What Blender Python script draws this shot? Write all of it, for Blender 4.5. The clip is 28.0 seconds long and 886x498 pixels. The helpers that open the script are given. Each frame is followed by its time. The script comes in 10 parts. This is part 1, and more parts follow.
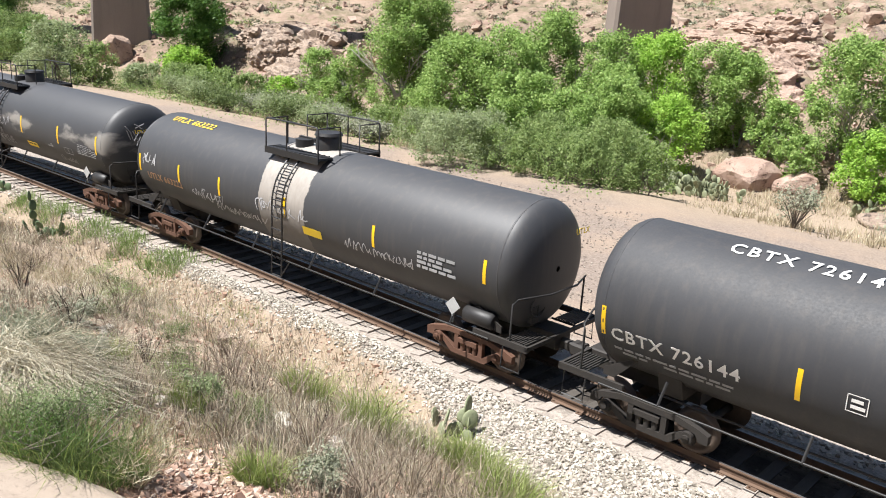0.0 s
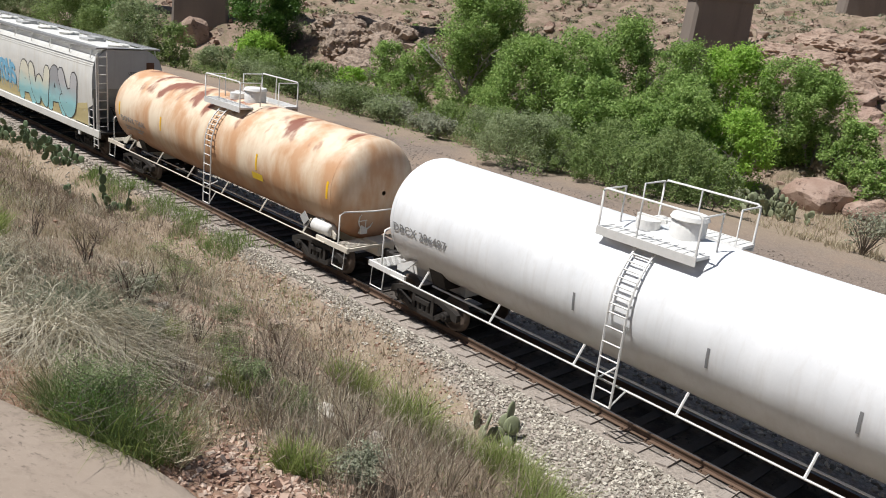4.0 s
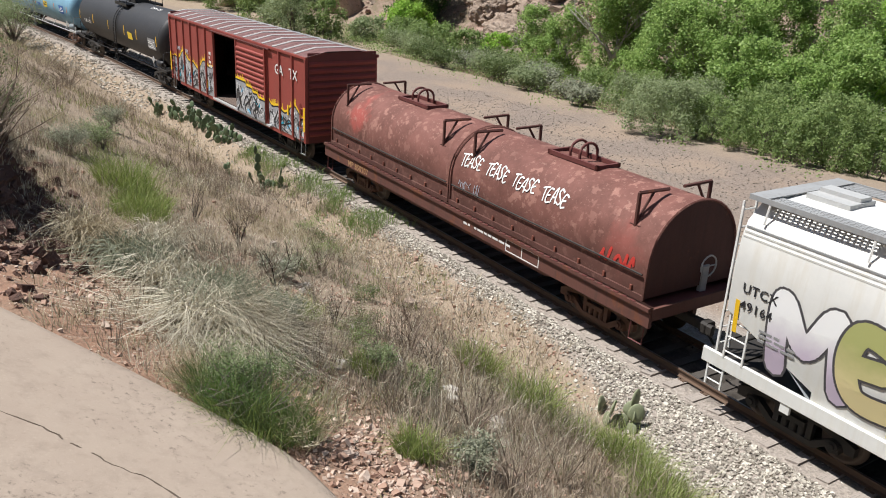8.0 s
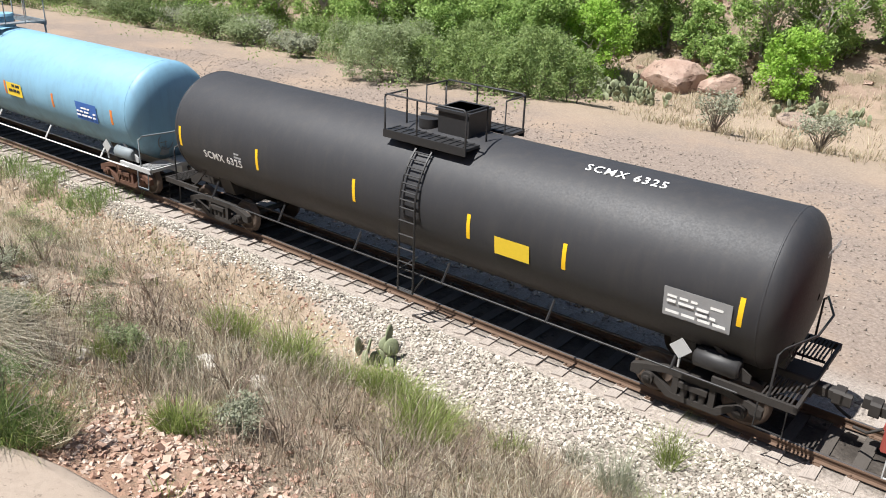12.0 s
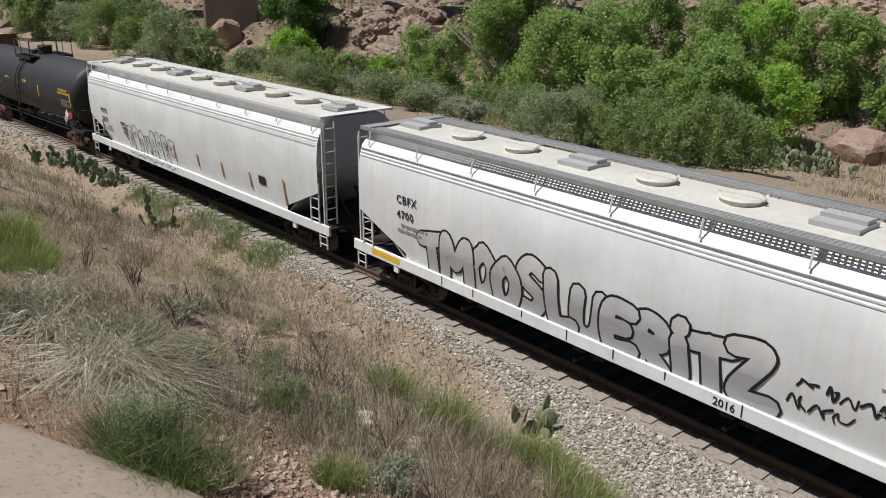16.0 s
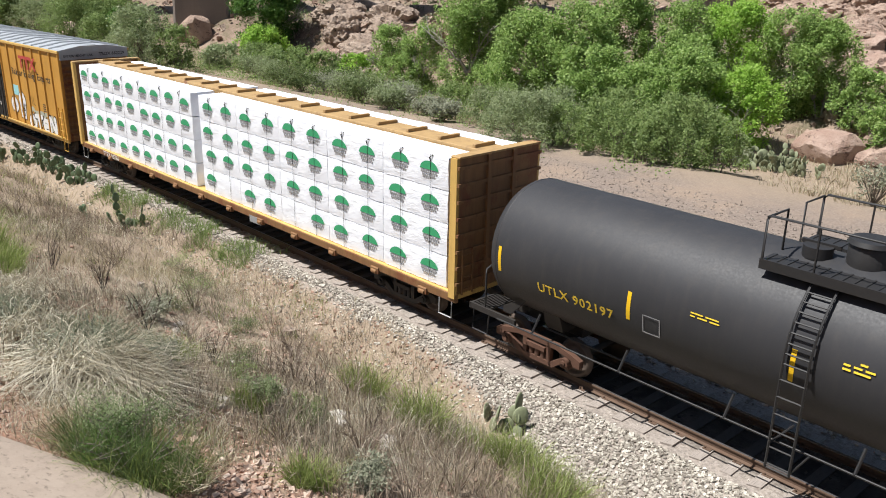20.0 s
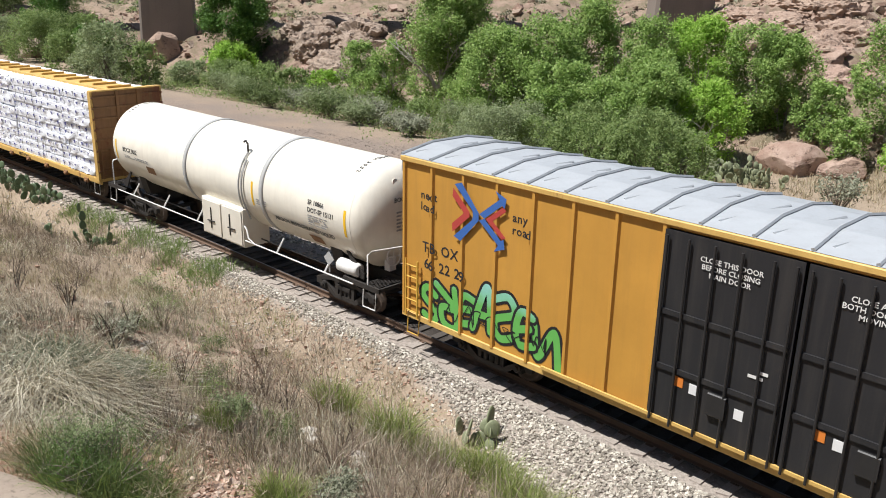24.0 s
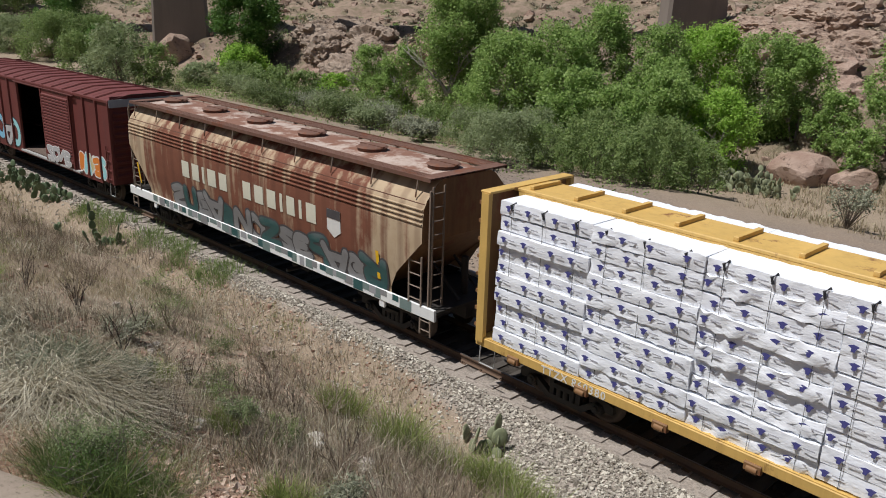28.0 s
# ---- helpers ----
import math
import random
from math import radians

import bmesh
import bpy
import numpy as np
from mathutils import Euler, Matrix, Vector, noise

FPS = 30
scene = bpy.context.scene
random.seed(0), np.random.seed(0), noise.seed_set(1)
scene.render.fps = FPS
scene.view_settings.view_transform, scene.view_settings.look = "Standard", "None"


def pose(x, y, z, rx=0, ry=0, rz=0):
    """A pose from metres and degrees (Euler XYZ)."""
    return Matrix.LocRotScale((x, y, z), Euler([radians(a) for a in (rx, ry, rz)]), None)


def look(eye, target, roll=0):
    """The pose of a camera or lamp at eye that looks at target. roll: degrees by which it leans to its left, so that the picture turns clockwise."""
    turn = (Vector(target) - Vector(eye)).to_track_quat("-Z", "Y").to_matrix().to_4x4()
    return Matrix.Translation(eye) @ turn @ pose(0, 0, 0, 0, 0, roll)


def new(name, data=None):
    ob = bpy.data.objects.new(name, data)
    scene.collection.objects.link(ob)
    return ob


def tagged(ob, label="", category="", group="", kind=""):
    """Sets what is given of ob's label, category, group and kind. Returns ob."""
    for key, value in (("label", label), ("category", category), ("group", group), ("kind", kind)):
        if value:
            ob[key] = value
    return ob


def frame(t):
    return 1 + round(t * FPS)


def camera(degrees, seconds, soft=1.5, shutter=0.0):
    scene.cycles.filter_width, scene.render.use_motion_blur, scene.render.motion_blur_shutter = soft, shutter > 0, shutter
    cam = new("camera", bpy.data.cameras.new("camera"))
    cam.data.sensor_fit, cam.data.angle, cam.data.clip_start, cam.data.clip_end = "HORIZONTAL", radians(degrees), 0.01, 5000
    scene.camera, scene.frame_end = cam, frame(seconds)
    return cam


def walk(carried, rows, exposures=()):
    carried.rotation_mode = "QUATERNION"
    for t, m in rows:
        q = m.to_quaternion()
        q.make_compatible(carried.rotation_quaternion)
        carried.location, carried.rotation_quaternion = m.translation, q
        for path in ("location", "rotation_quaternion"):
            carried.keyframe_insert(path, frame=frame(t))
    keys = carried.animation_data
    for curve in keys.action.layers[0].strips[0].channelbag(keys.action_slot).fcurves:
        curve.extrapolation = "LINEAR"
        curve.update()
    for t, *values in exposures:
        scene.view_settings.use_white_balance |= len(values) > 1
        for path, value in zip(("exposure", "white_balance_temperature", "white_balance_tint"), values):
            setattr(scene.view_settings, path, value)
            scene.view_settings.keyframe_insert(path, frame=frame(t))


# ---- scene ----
# Camera: carried by hand on a road bridge, nearly standing still.
PATH = [
    (0, -0.552, -14.651, 8.013, 41.80, -16.67, -3.26),
    (0.5, -0.603, -14.643, 8.012, 44.27, -16.18, -3.92),
    (1, -0.648, -14.624, 7.980, 45.04, -15.95, -4.10),
    (1.5, -0.646, -14.603, 7.986, 45.03, -15.42, -4.24),
    (2, -0.635, -14.604, 8.015, 45.37, -15.11, -4.57),
    (2.5, -0.627, -14.594, 8.022, 45.28, -15.22, -4.46),
    (3, -0.585, -14.570, 8.060, 45.60, -15.53, -4.33),
    (3.5, -0.603, -14.597, 8.046, 46.07, -16.36, -5.10),
    (5.5, -0.378, -14.453, 8.446, 45.76, -20.81, -9.00),
    (6, -0.337, -14.483, 8.521, 47.66, -22.11, -8.41),
    (6.5, -0.155, -14.505, 8.606, 48.20, -21.70, -7.56),
    (7, -0.224, -14.390, 8.665, 50.80, -20.74, -6.74),
    (7.5, -0.223, -14.379, 8.710, 54.01, -19.99, -4.17),
    (8, -0.158, -14.311, 8.771, 56.72, -20.78, -3.07),
    (8.5, -0.118, -14.368, 8.840, 60.34, -20.22, -2.53),
    (9, -0.010, -14.449, 8.870, 60.34, -20.81, -1.36),
    (9.5, -0.013, -14.479, 8.872, 56.46, -22.39, -1.59),
    (10, -0.046, -14.443, 8.831, 50.42, -22.13, -0.96),
    (10.5, -0.082, -14.375, 8.769, 41.82, -22.90, -1.24),
    (11, 0.078, -14.410, 8.776, 37.91, -23.30, -1.69),
    (11.5, 0.146, -14.434, 8.827, 36.87, -23.44, -2.15),
    (13.5, 0.061, -14.423, 8.891, 43.31, -21.94, -1.67),
    (14, 0.044, -14.392, 8.902, 44.88, -21.11, -1.71),
    (14.5, 0.054, -14.405, 8.903, 46.63, -19.88, -1.23),
    (15, 0.042, -14.390, 8.868, 48.49, -19.06, -1.05),
    (15.5, -0.026, -14.443, 8.894, 48.95, -19.19, -0.20),
    (16, 0.012, -14.411, 8.896, 49.53, -19.16, -0.44),
    (16.5, -0.015, -14.415, 8.891, 50.27, -19.27, -0.67),
    (17, -0.038, -14.411, 8.908, 50.47, -18.67, -0.30),
    (17.5, -0.039, -14.426, 8.912, 50.73, -17.99, -0.08),
    (18, -0.064, -14.425, 8.909, 50.62, -17.78, -0.47),
    (18.5, -0.037, -14.429, 8.891, 50.12, -17.92, -0.77),
    (19, -0.009, -14.443, 8.900, 49.40, -18.21, -0.89),
    (19.5, -0.025, -14.430, 8.894, 48.42, -18.89, -0.96),
    (20, -0.007, -14.412, 8.895, 47.47, -19.23, -1.10),
    (20.5, -0.026, -14.412, 8.895, 46.42, -19.06, -1.17),
    (22.5, 0.078, -14.426, 8.928, 45.14, -18.50, -1.17),
    (23, 0.078, -14.429, 8.936, 45.34, -18.47, -1.08),
    (23.5, -0.027, -14.409, 8.909, 45.91, -18.20, -1.18),
    (24, 0.077, -14.431, 8.920, 45.42, -18.16, -1.05),
    (24.5, 0.038, -14.412, 8.922, 45.41, -18.10, -1.28),
    (25, 0.041, -14.419, 8.911, 44.72, -18.26, -1.27),
    (25.5, -0.015, -14.378, 8.896, 45.00, -18.37, -1.38),
    (26, -0.022, -14.376, 8.885, 44.79, -18.09, -1.64),
    (26.5, -0.029, -14.379, 8.894, 44.84, -17.67, -1.39),
    (27, 0.020, -14.428, 8.905, 45.26, -17.34, -1.29),
    (27.5, -0.030, -14.398, 8.906, 45.70, -17.48, -1.43),
    (28, -0.038, -14.401, 8.906, 45.96, -17.83, -1.79),
]


def held(x, y, z, yaw, pitch, roll):
    return pose(x, y, z, 90 + pitch, 0, yaw) @ pose(0, 0, 0, 0, 0, -roll)


cam = camera(56.82, 28.0, soft=1.0)
walk(cam, [(r[0], held(*r[1:])) for r in PATH], exposures=[(0.0, 1.2, 6320, 9), (2.0, 1.02, 6320, 9), (2.8, 0.48, 6320, 9), (3.5, 0.28, 6320, 9), (5.5, 0.2, 6320, 9), (8.0, 0.53, 6320, 9), (9.0, 0.9, 6320, 9), (11.5, 1.0, 6320, 9), (13.5, 0.6, 6320, 9), (15.0, 0.18, 6320, 9), (17.0, -0.16, 6320, 9), (18.0, -0.06, 6320, 9), (19.0, 0.38, 6320, 9), (20.0, 0.63, 6320, 9), (23.0, 0.38, 6320, 9), (24.0, 0.56, 6320, 9), (24.6, 0.18, 6320, 9), (25.0, -0.17, 6320, 9), (27.0, -0.16, 6320, 9), (28.0, -0.08, 6320, 9)])

# World and sun: clear desert noon.
SUN_TO = Vector((-0.24, -0.375, 0.895)).normalized()
world = bpy.data.worlds.new("sky")
scene.world = world
world.use_nodes = True
wn = world.node_tree
sky = wn.nodes.new("ShaderNodeTexSky")
sky.sky_type = 'NISHITA'
sky.sun_disc = False
sky.sun_elevation = math.asin(SUN_TO.z)
sky.sun_rotation = math.atan2(SUN_TO.x, SUN_TO.y)
bg = wn.nodes["Background"]
bg.inputs["Strength"].default_value = 0.048
wn.links.new(sky.outputs[0], bg.inputs[0])
sun = new("sun", bpy.data.lights.new("sun", 'SUN'))
sun.data.energy = 4.9
sun.data.angle = radians(0.53)
sun.data.color = (1.0, 0.965, 0.925)
sun.matrix_world = look(SUN_TO * 100, (0, 0, 0))


# ---------------------------------------------------------------- materials
class Nodes:
    """A material's node tree, written shortly."""

    def __init__(self, name):
        self.mat = bpy.data.materials.new(name)
        self.mat.use_nodes = True
        self.t = self.mat.node_tree
        self.p = self.t.nodes["Principled BSDF"]
        self.xyz = self.t.nodes.new("ShaderNodeTexCoord").outputs["Object"]

    def put(self, socket, value):
        if isinstance(value, (int, float, tuple, list)):
            socket.default_value = value if not isinstance(value, (tuple, list)) or len(value) != 3 or socket.type == 'VECTOR' else (*value, 1)
        else:
            self.t.links.new(value, socket)

    def node(self, kind, outs=0, **ins):
        n = self.t.nodes.new(kind)
        for k, v in ins.items():
            key = int(k[1:]) if k[0] == "i" and k[1:].isdigit() else k
            self.put(n.inputs[key], v)
        return n.outputs[outs]

    def noise(self, scale, detail=6, rough=0.6, vec=None, stretch=None):
        v = vec or self.xyz
        if stretch:
            v = self.node("ShaderNodeMapping", i0=v, Scale=stretch)
        return self.node("ShaderNodeTexNoise", i0=v, Scale=scale, Detail=detail, Roughness=rough)

    def ramp(self, fac, stops):
        n = self.t.nodes.new("ShaderNodeValToRGB")
        self.put(n.inputs[0], fac)
        e = n.color_ramp.elements
        while len(e) < len(stops):
            e.new(0.5)
        for el, (pos, col) in zip(e, stops):
            el.position = pos
            el.color = (*col, 1) if isinstance(col, tuple) else (col, col, col, 1)
        return n.outputs[0]

    def mix(self, fac, a, b, blend='MIX'):
        n = self.t.nodes.new("ShaderNodeMix")
        n.data_type, n.blend_type = 'RGBA', blend
        self.put(n.inputs[0], fac), self.put(n.inputs[6], a), self.put(n.inputs[7], b)
        return n.outputs[2]

    def math(self, op, a, b=0.0, clamp=False):
        n = self.t.nodes.new("ShaderNodeMath")
        n.operation, n.use_clamp = op, clamp
        self.put(n.inputs[0], a), self.put(n.inputs[1], b)
        return n.outputs[0]

    def axis(self, k, vec=None):
        return self.node("ShaderNodeSeparateXYZ", outs=k, i0=vec or self.xyz)

    def attr(self, name):
        n = self.t.nodes.new("ShaderNodeAttribute")
        n.attribute_name = name
        return n.outputs[2]

    def rand(self):
        return self.node("ShaderNodeObjectInfo", outs=5)

    def island(self):
        return self.node("ShaderNodeNewGeometry", outs=8)

    def done(self, colour, rough=0.7, metal=0.0, bump=None, strength=0.3, dist=0.02, spec=0.5):
        self.put(self.p.inputs["Base Color"], colour)
        self.put(self.p.inputs["Roughness"], rough)
        self.put(self.p.inputs["Metallic"], metal)
        self.put(self.p.inputs["Specular IOR Level"], spec)
        if bump is not None:
            b = self.node("ShaderNodeBump", Strength=strength, Distance=dist, Height=bump)
            self.put(self.p.inputs["Normal"], b)
        return self.mat


def shade(c, k):
    return tuple(v * k for v in c)


def paint(name, c, rough=0.45, dirt=(0.16, 0.12, 0.09), amount=0.35, rust=0.0, low=None, spec=0.4):
    """Weathered car paint: mottling, streaks running down, dust, and rust spots."""
    n = Nodes(name)
    big = n.noise(0.7, 5)
    streak = n.noise(1.0, 6, 0.65, stretch=(5.0, 5.0, 0.35))
    fine = n.noise(22, 4)
    col = n.mix(n.ramp(big, [(0.3, 0.0), (0.75, 1.0)]), shade(c, 0.86), shade(c, 1.08))
    col = n.mix(n.math('MULTIPLY', n.ramp(streak, [(0.48, 0.0), (0.72, 1.0)]), amount), col, dirt)
    col = n.mix(n.math('MULTIPLY', fine, 0.15), col, shade(c, 0.7))
    if low:
        # road grime along the bottom of the body
        z = n.math('ADD', n.axis(2), n.math('MULTIPLY', n.noise(1.3, 5), 1.0))
        g = n.node("ShaderNodeMapRange", i0=z, i1=low[0] + 0.5, i2=low[1] + 0.5, i3=1.0, i4=0.0)
        col = n.mix(n.math('MULTIPLY', g, low[2]), col, low[3])
    if rust:
        r = n.noise(0.9, 9, 0.72, stretch=(1.0, 1.0, 0.6))
        m = n.ramp(r, [(0.62 - rust * 0.3, 0.0), (0.68 - rust * 0.25, 1.0)])
        col = n.mix(n.math('MULTIPLY', m, 0.85), col, (0.17, 0.06, 0.028))
    return n.done(col, n.math('ADD', n.math('MULTIPLY', fine, 0.25), rough - 0.1), 0.0, fine, 0.08, 0.01, spec)


def plain(name, c, rough=0.6, metal=0.0, var=0.25, scale=9.0, bump=0.2, dist=0.01, spec=0.4):
    n = Nodes(name)
    a = n.noise(scale, 6)
    b = n.noise(scale * 7, 4)
    col = n.mix(a, shade(c, 1 - var), shade(c, 1 + var))
    col = n.mix(n.math('MULTIPLY', b, 0.3), col, shade(c, 0.6))
    m = n.done(col, rough, metal, b, bump, dist, spec)
    m.diffuse_color = (c[0], c[1], c[2], 1.0)
    return m


GRIME = (0.035, 0.03, 0.026)
M_BLACK = paint("black_tank_paint", (0.0313, 0.0313, 0.034), 0.55, (0.092, 0.0782, 0.0644), 0.16, low=(1.2, 2.2, 0.7, (0.0276, 0.023, 0.0184)))
M_CHAR = paint("charcoal_tank_paint", (0.0414, 0.0423, 0.046), 0.6, (0.12, 0.101, 0.0828), 0.2, low=(1.2, 2.0, 0.6, (0.0276, 0.0239, 0.0202)))
M_WHITE = paint("white_tank_paint", (0.79, 0.80, 0.81), 0.4, (0.42, 0.37, 0.31), 0.22, low=(1.1, 2.3, 0.55, (0.32, 0.28, 0.24)))
M_CREAM = paint("cream_tank_paint", (0.80, 0.76, 0.66), 0.35, (0.5, 0.42, 0.32), 0.18, low=(1.1, 2.0, 0.4, (0.42, 0.35, 0.27)))
M_BLUE = paint("light_blue_paint", (0.195, 0.37, 0.495), 0.5, (0.10, 0.09, 0.08), 0.2, low=(0.9, 1.75, 0.93, (0.035, 0.04, 0.045)))
M_HOPPER = paint("pale_grey_hopper_paint", (0.84, 0.85, 0.85), 0.5, (0.56, 0.52, 0.44), 0.24)
M_HOPPER2 = paint("pale_grey_white_hopper_paint", (0.80, 0.815, 0.81), 0.5, (0.56, 0.54, 0.46), 0.22)
M_HOPPER3 = paint("dusty_grey_hopper_paint", (0.67, 0.665, 0.63), 0.55, (0.50, 0.44, 0.33), 0.34)
M_HROOF = paint("dusty_roof_paint", (0.62, 0.60, 0.54), 0.6, (0.42, 0.37, 0.27), 0.4)
M_HGREY = paint("roof_grey_paint", (0.30, 0.305, 0.305), 0.6)
def rust_flank():
    """Tan paint gone to rust in long streaks; the ends keep more of the tan."""
    n = Nodes("rusted_hopper_paint")
    tan = n.mix(n.noise(1.3, 7, 0.7), (0.36, 0.255, 0.15), (0.56, 0.45, 0.32))
    rust = n.mix(n.noise(1.6, 7, 0.7), (0.125, 0.047, 0.03), (0.25, 0.10, 0.06))
    st = n.noise(1.0, 5, 0.55, stretch=(3.0, 3.0, 0.12))
    blot = n.math('MULTIPLY', n.math('SUBTRACT', n.noise(1.1, 8, 0.7), 0.5), 0.45)
    x = n.node("ShaderNodeMapRange", i0=n.math('ABSOLUTE', n.axis(0)), i1=5.4, i2=7.0, i3=0.12, i4=-0.17)
    z = n.node("ShaderNodeMapRange", i0=n.axis(2), i1=3.3, i2=4.1, i3=0.0, i4=-0.10)
    low = n.node("ShaderNodeMapRange", i0=n.axis(2), i1=1.2, i2=2.0, i3=-0.12, i4=0.0)
    m = n.ramp(n.math('ADD', n.math('ADD', n.math('ADD', st, blot), low), n.math('ADD', x, z)), [(0.40, 0.0), (0.58, 1.0)])
    col = n.mix(m, tan, rust)
    rib = n.node("ShaderNodeTexWave", i0=n.xyz, Scale=0.5, Distortion=0.6)
    col = n.mix(n.math('MULTIPLY', n.ramp(rib, [(0.55, 0.0), (0.9, 1.0)]), 0.3), col, (0.10, 0.04, 0.025))
    f = n.noise(22, 4)
    return n.done(col, 0.75, 0.0, f, 0.12, 0.01, 0.25)


M_UP = rust_flank()
M_UPROOF = paint("rusted_hopper_roof", (0.50, 0.40, 0.34), 0.7, (0.25, 0.13, 0.09), 0.6, rust=0.55)
M_UPWALK = paint("rusty_running_board_steel", (0.15, 0.075, 0.052), 0.75, (0.3, 0.2, 0.15), 0.3, rust=0.3)
M_UPCAGE = paint("dirty_brown_grey_ladder_paint", (0.24, 0.19, 0.15), 0.65, (0.12, 0.065, 0.04), 0.5, rust=0.25)
M_RED = paint("faded_red_boxcar_paint", (0.294, 0.0608, 0.0475), 0.55, (0.19, 0.057, 0.0427), 0.35)
M_REDROOF = paint("dull_red_roof_paint", (0.165, 0.08, 0.072), 0.6, (0.30, 0.19, 0.17), 0.3)
M_DARKRED = paint("dark_maroon_paint", (0.15, 0.035, 0.03), 0.6, (0.07, 0.03, 0.03), 0.4)
M_COIL = paint("rust_red_hood_paint", (0.212, 0.0723, 0.0493), 0.65, (0.102, 0.0382, 0.0255), 0.4, rust=0.12)
def mottled_hood(name, x0, z0, much):
    """Brown-red hood paint flaking off in pale patches, with one faded red smear round x0, z0."""
    n = Nodes(name)
    base = n.mix(n.ramp(n.noise(0.9, 8, 0.7), [(0.3, 0.0), (0.7, 1.0)]), (0.105, 0.044, 0.034), (0.215, 0.095, 0.077))
    d = n.math('ADD', n.math('ABSOLUTE', n.math('SUBTRACT', n.axis(0), x0)), n.math('ABSOLUTE', n.math('SUBTRACT', n.axis(2), z0)))
    smear = n.ramp(n.math('SUBTRACT', n.math('MULTIPLY', n.noise(2.2, 6, 0.65), 1.7), d), [(0.0, 0.0), (0.55, 1.0)])
    base = n.mix(n.math('MULTIPLY', smear, much), base, (0.42, 0.085, 0.07))
    sp = n.ramp(n.noise(3.4, 5, 0.55), [(0.57, 0.0), (0.62, 1.0)])
    small = n.ramp(n.noise(11.0, 4, 0.6), [(0.60, 0.0), (0.65, 1.0)])
    zone = n.ramp(n.noise(0.5, 3), [(0.36, 0.25), (0.55, 1.0)])
    col = n.mix(n.math('MULTIPLY', n.math('MULTIPLY', sp, zone), 0.55), base, (0.36, 0.19, 0.15))
    col = n.mix(n.math('MULTIPLY', n.math('MULTIPLY', small, zone), 0.4), col, (0.40, 0.24, 0.19))
    # darkens the hood towards its lower edge, with a noisy border
    low_band = n.node("ShaderNodeMapRange", i0=n.math('ADD', n.axis(2), n.math('MULTIPLY', n.noise(1.2, 5), 0.6)), i1=1.9, i2=2.7, i3=0.6, i4=0.0)
    col = n.mix(low_band, col, (0.06, 0.03, 0.024))
    f = n.noise(22, 4)
    return n.done(col, 0.75, 0.0, f, 0.15, 0.01, 0.25)


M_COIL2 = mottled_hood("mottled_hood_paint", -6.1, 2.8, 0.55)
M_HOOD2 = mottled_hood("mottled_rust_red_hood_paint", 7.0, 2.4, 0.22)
M_COILSILL = paint("oily_brown_sill_paint", (0.125, 0.052, 0.04), 0.7, (0.06, 0.035, 0.028), 0.6, rust=0.2)
M_YELLOW = paint("golden_yellow_car_paint", (0.551, 0.285, 0.0522), 0.5, (0.342, 0.18, 0.0475), 0.3)
M_YELBEAM = paint("yellow_beam_paint", (0.62, 0.40, 0.12), 0.55, (0.3, 0.17, 0.05), 0.35, rust=0.05)
# Serves real rust and, on bulkheads and car ends, painted shade.
M_BROWNEND = paint("rusty_bulkhead_paint", (0.23, 0.12, 0.05), 0.65, (0.1, 0.05, 0.025), 0.6, rust=0.3)
# Roof metal; also the pale hoppers' end sheets, darkened for their shade.
M_GALV = paint("galvanized_roof", (0.36, 0.38, 0.40), 0.45, (0.24, 0.24, 0.24), 0.3)
M_DOORBLK = paint("black_door_paint", (0.022, 0.022, 0.024), 0.5, (0.08, 0.07, 0.06), 0.25)
M_IRON = plain("dark_oily_iron", (0.030, 0.026, 0.023), 0.7, 0.0, 0.4, 6)
M_RUSTIRON = plain("brown_rusted_iron", (0.11, 0.055, 0.035), 0.8, 0.0, 0.4, 5)
M_STEEL = plain("worn_rail_steel", (0.30, 0.27, 0.25), 0.35, 0.8, 0.3, 4)
M_RAILSIDE = plain("rusty_rail_web", (0.12, 0.075, 0.05), 0.85, 0.0, 0.3, 6)
M_WHITEMETAL = plain("white_painted_metal", (0.72, 0.71, 0.68), 0.5, 0.0, 0.15)
M_GREYMETAL = plain("grey_painted_metal", (0.42, 0.42, 0.41), 0.5, 0.0, 0.2)
M_WORNGREY = paint("worn_blue_grey_platform_paint", (0.20, 0.23, 0.245), 0.55, (0.12, 0.075, 0.05), 0.5, rust=0.25)
M_RUSTRUN = paint("rust_stained_blue_paint", (0.24, 0.19, 0.15), 0.7, (0.26, 0.115, 0.06), 0.6)
M_DARKMETAL = plain("black_painted_metal", (0.025, 0.024, 0.024), 0.5, 0.0, 0.3)
M_REDMETAL = plain("dull_red_metal", (0.13, 0.04, 0.035), 0.65, 0.0, 0.3)
M_YELMETAL = plain("yellow_painted_metal", (0.6, 0.36, 0.06), 0.55, 0.0, 0.25)
M_STRIP = plain("yellow_reflective_strip", (0.85, 0.52, 0.02), 0.4, 0.0, 0.08)
M_STRIPDIM = plain("dirty_reflective_strip", (0.42, 0.24, 0.12), 0.5, 0.0, 0.15)
M_LETTERW = plain("white_lettering", (0.74, 0.73, 0.70), 0.6, 0.0, 0.1)
M_LETTERY = plain("yellow_lettering", (0.82, 0.58, 0.04), 0.6, 0.0, 0.1)
M_LETTERK = plain("black_lettering", (0.025, 0.025, 0.028), 0.6, 0.0, 0.1)
M_LETTERG = plain("grey_lettering", (0.30, 0.30, 0.30), 0.6, 0.0, 0.1)
M_LETTERR = plain("red_lettering", (0.45, 0.06, 0.05), 0.6, 0.0, 0.15)
M_BLUEL = plain("blue_lettering", (0.05, 0.14, 0.42), 0.6, 0.0, 0.1)
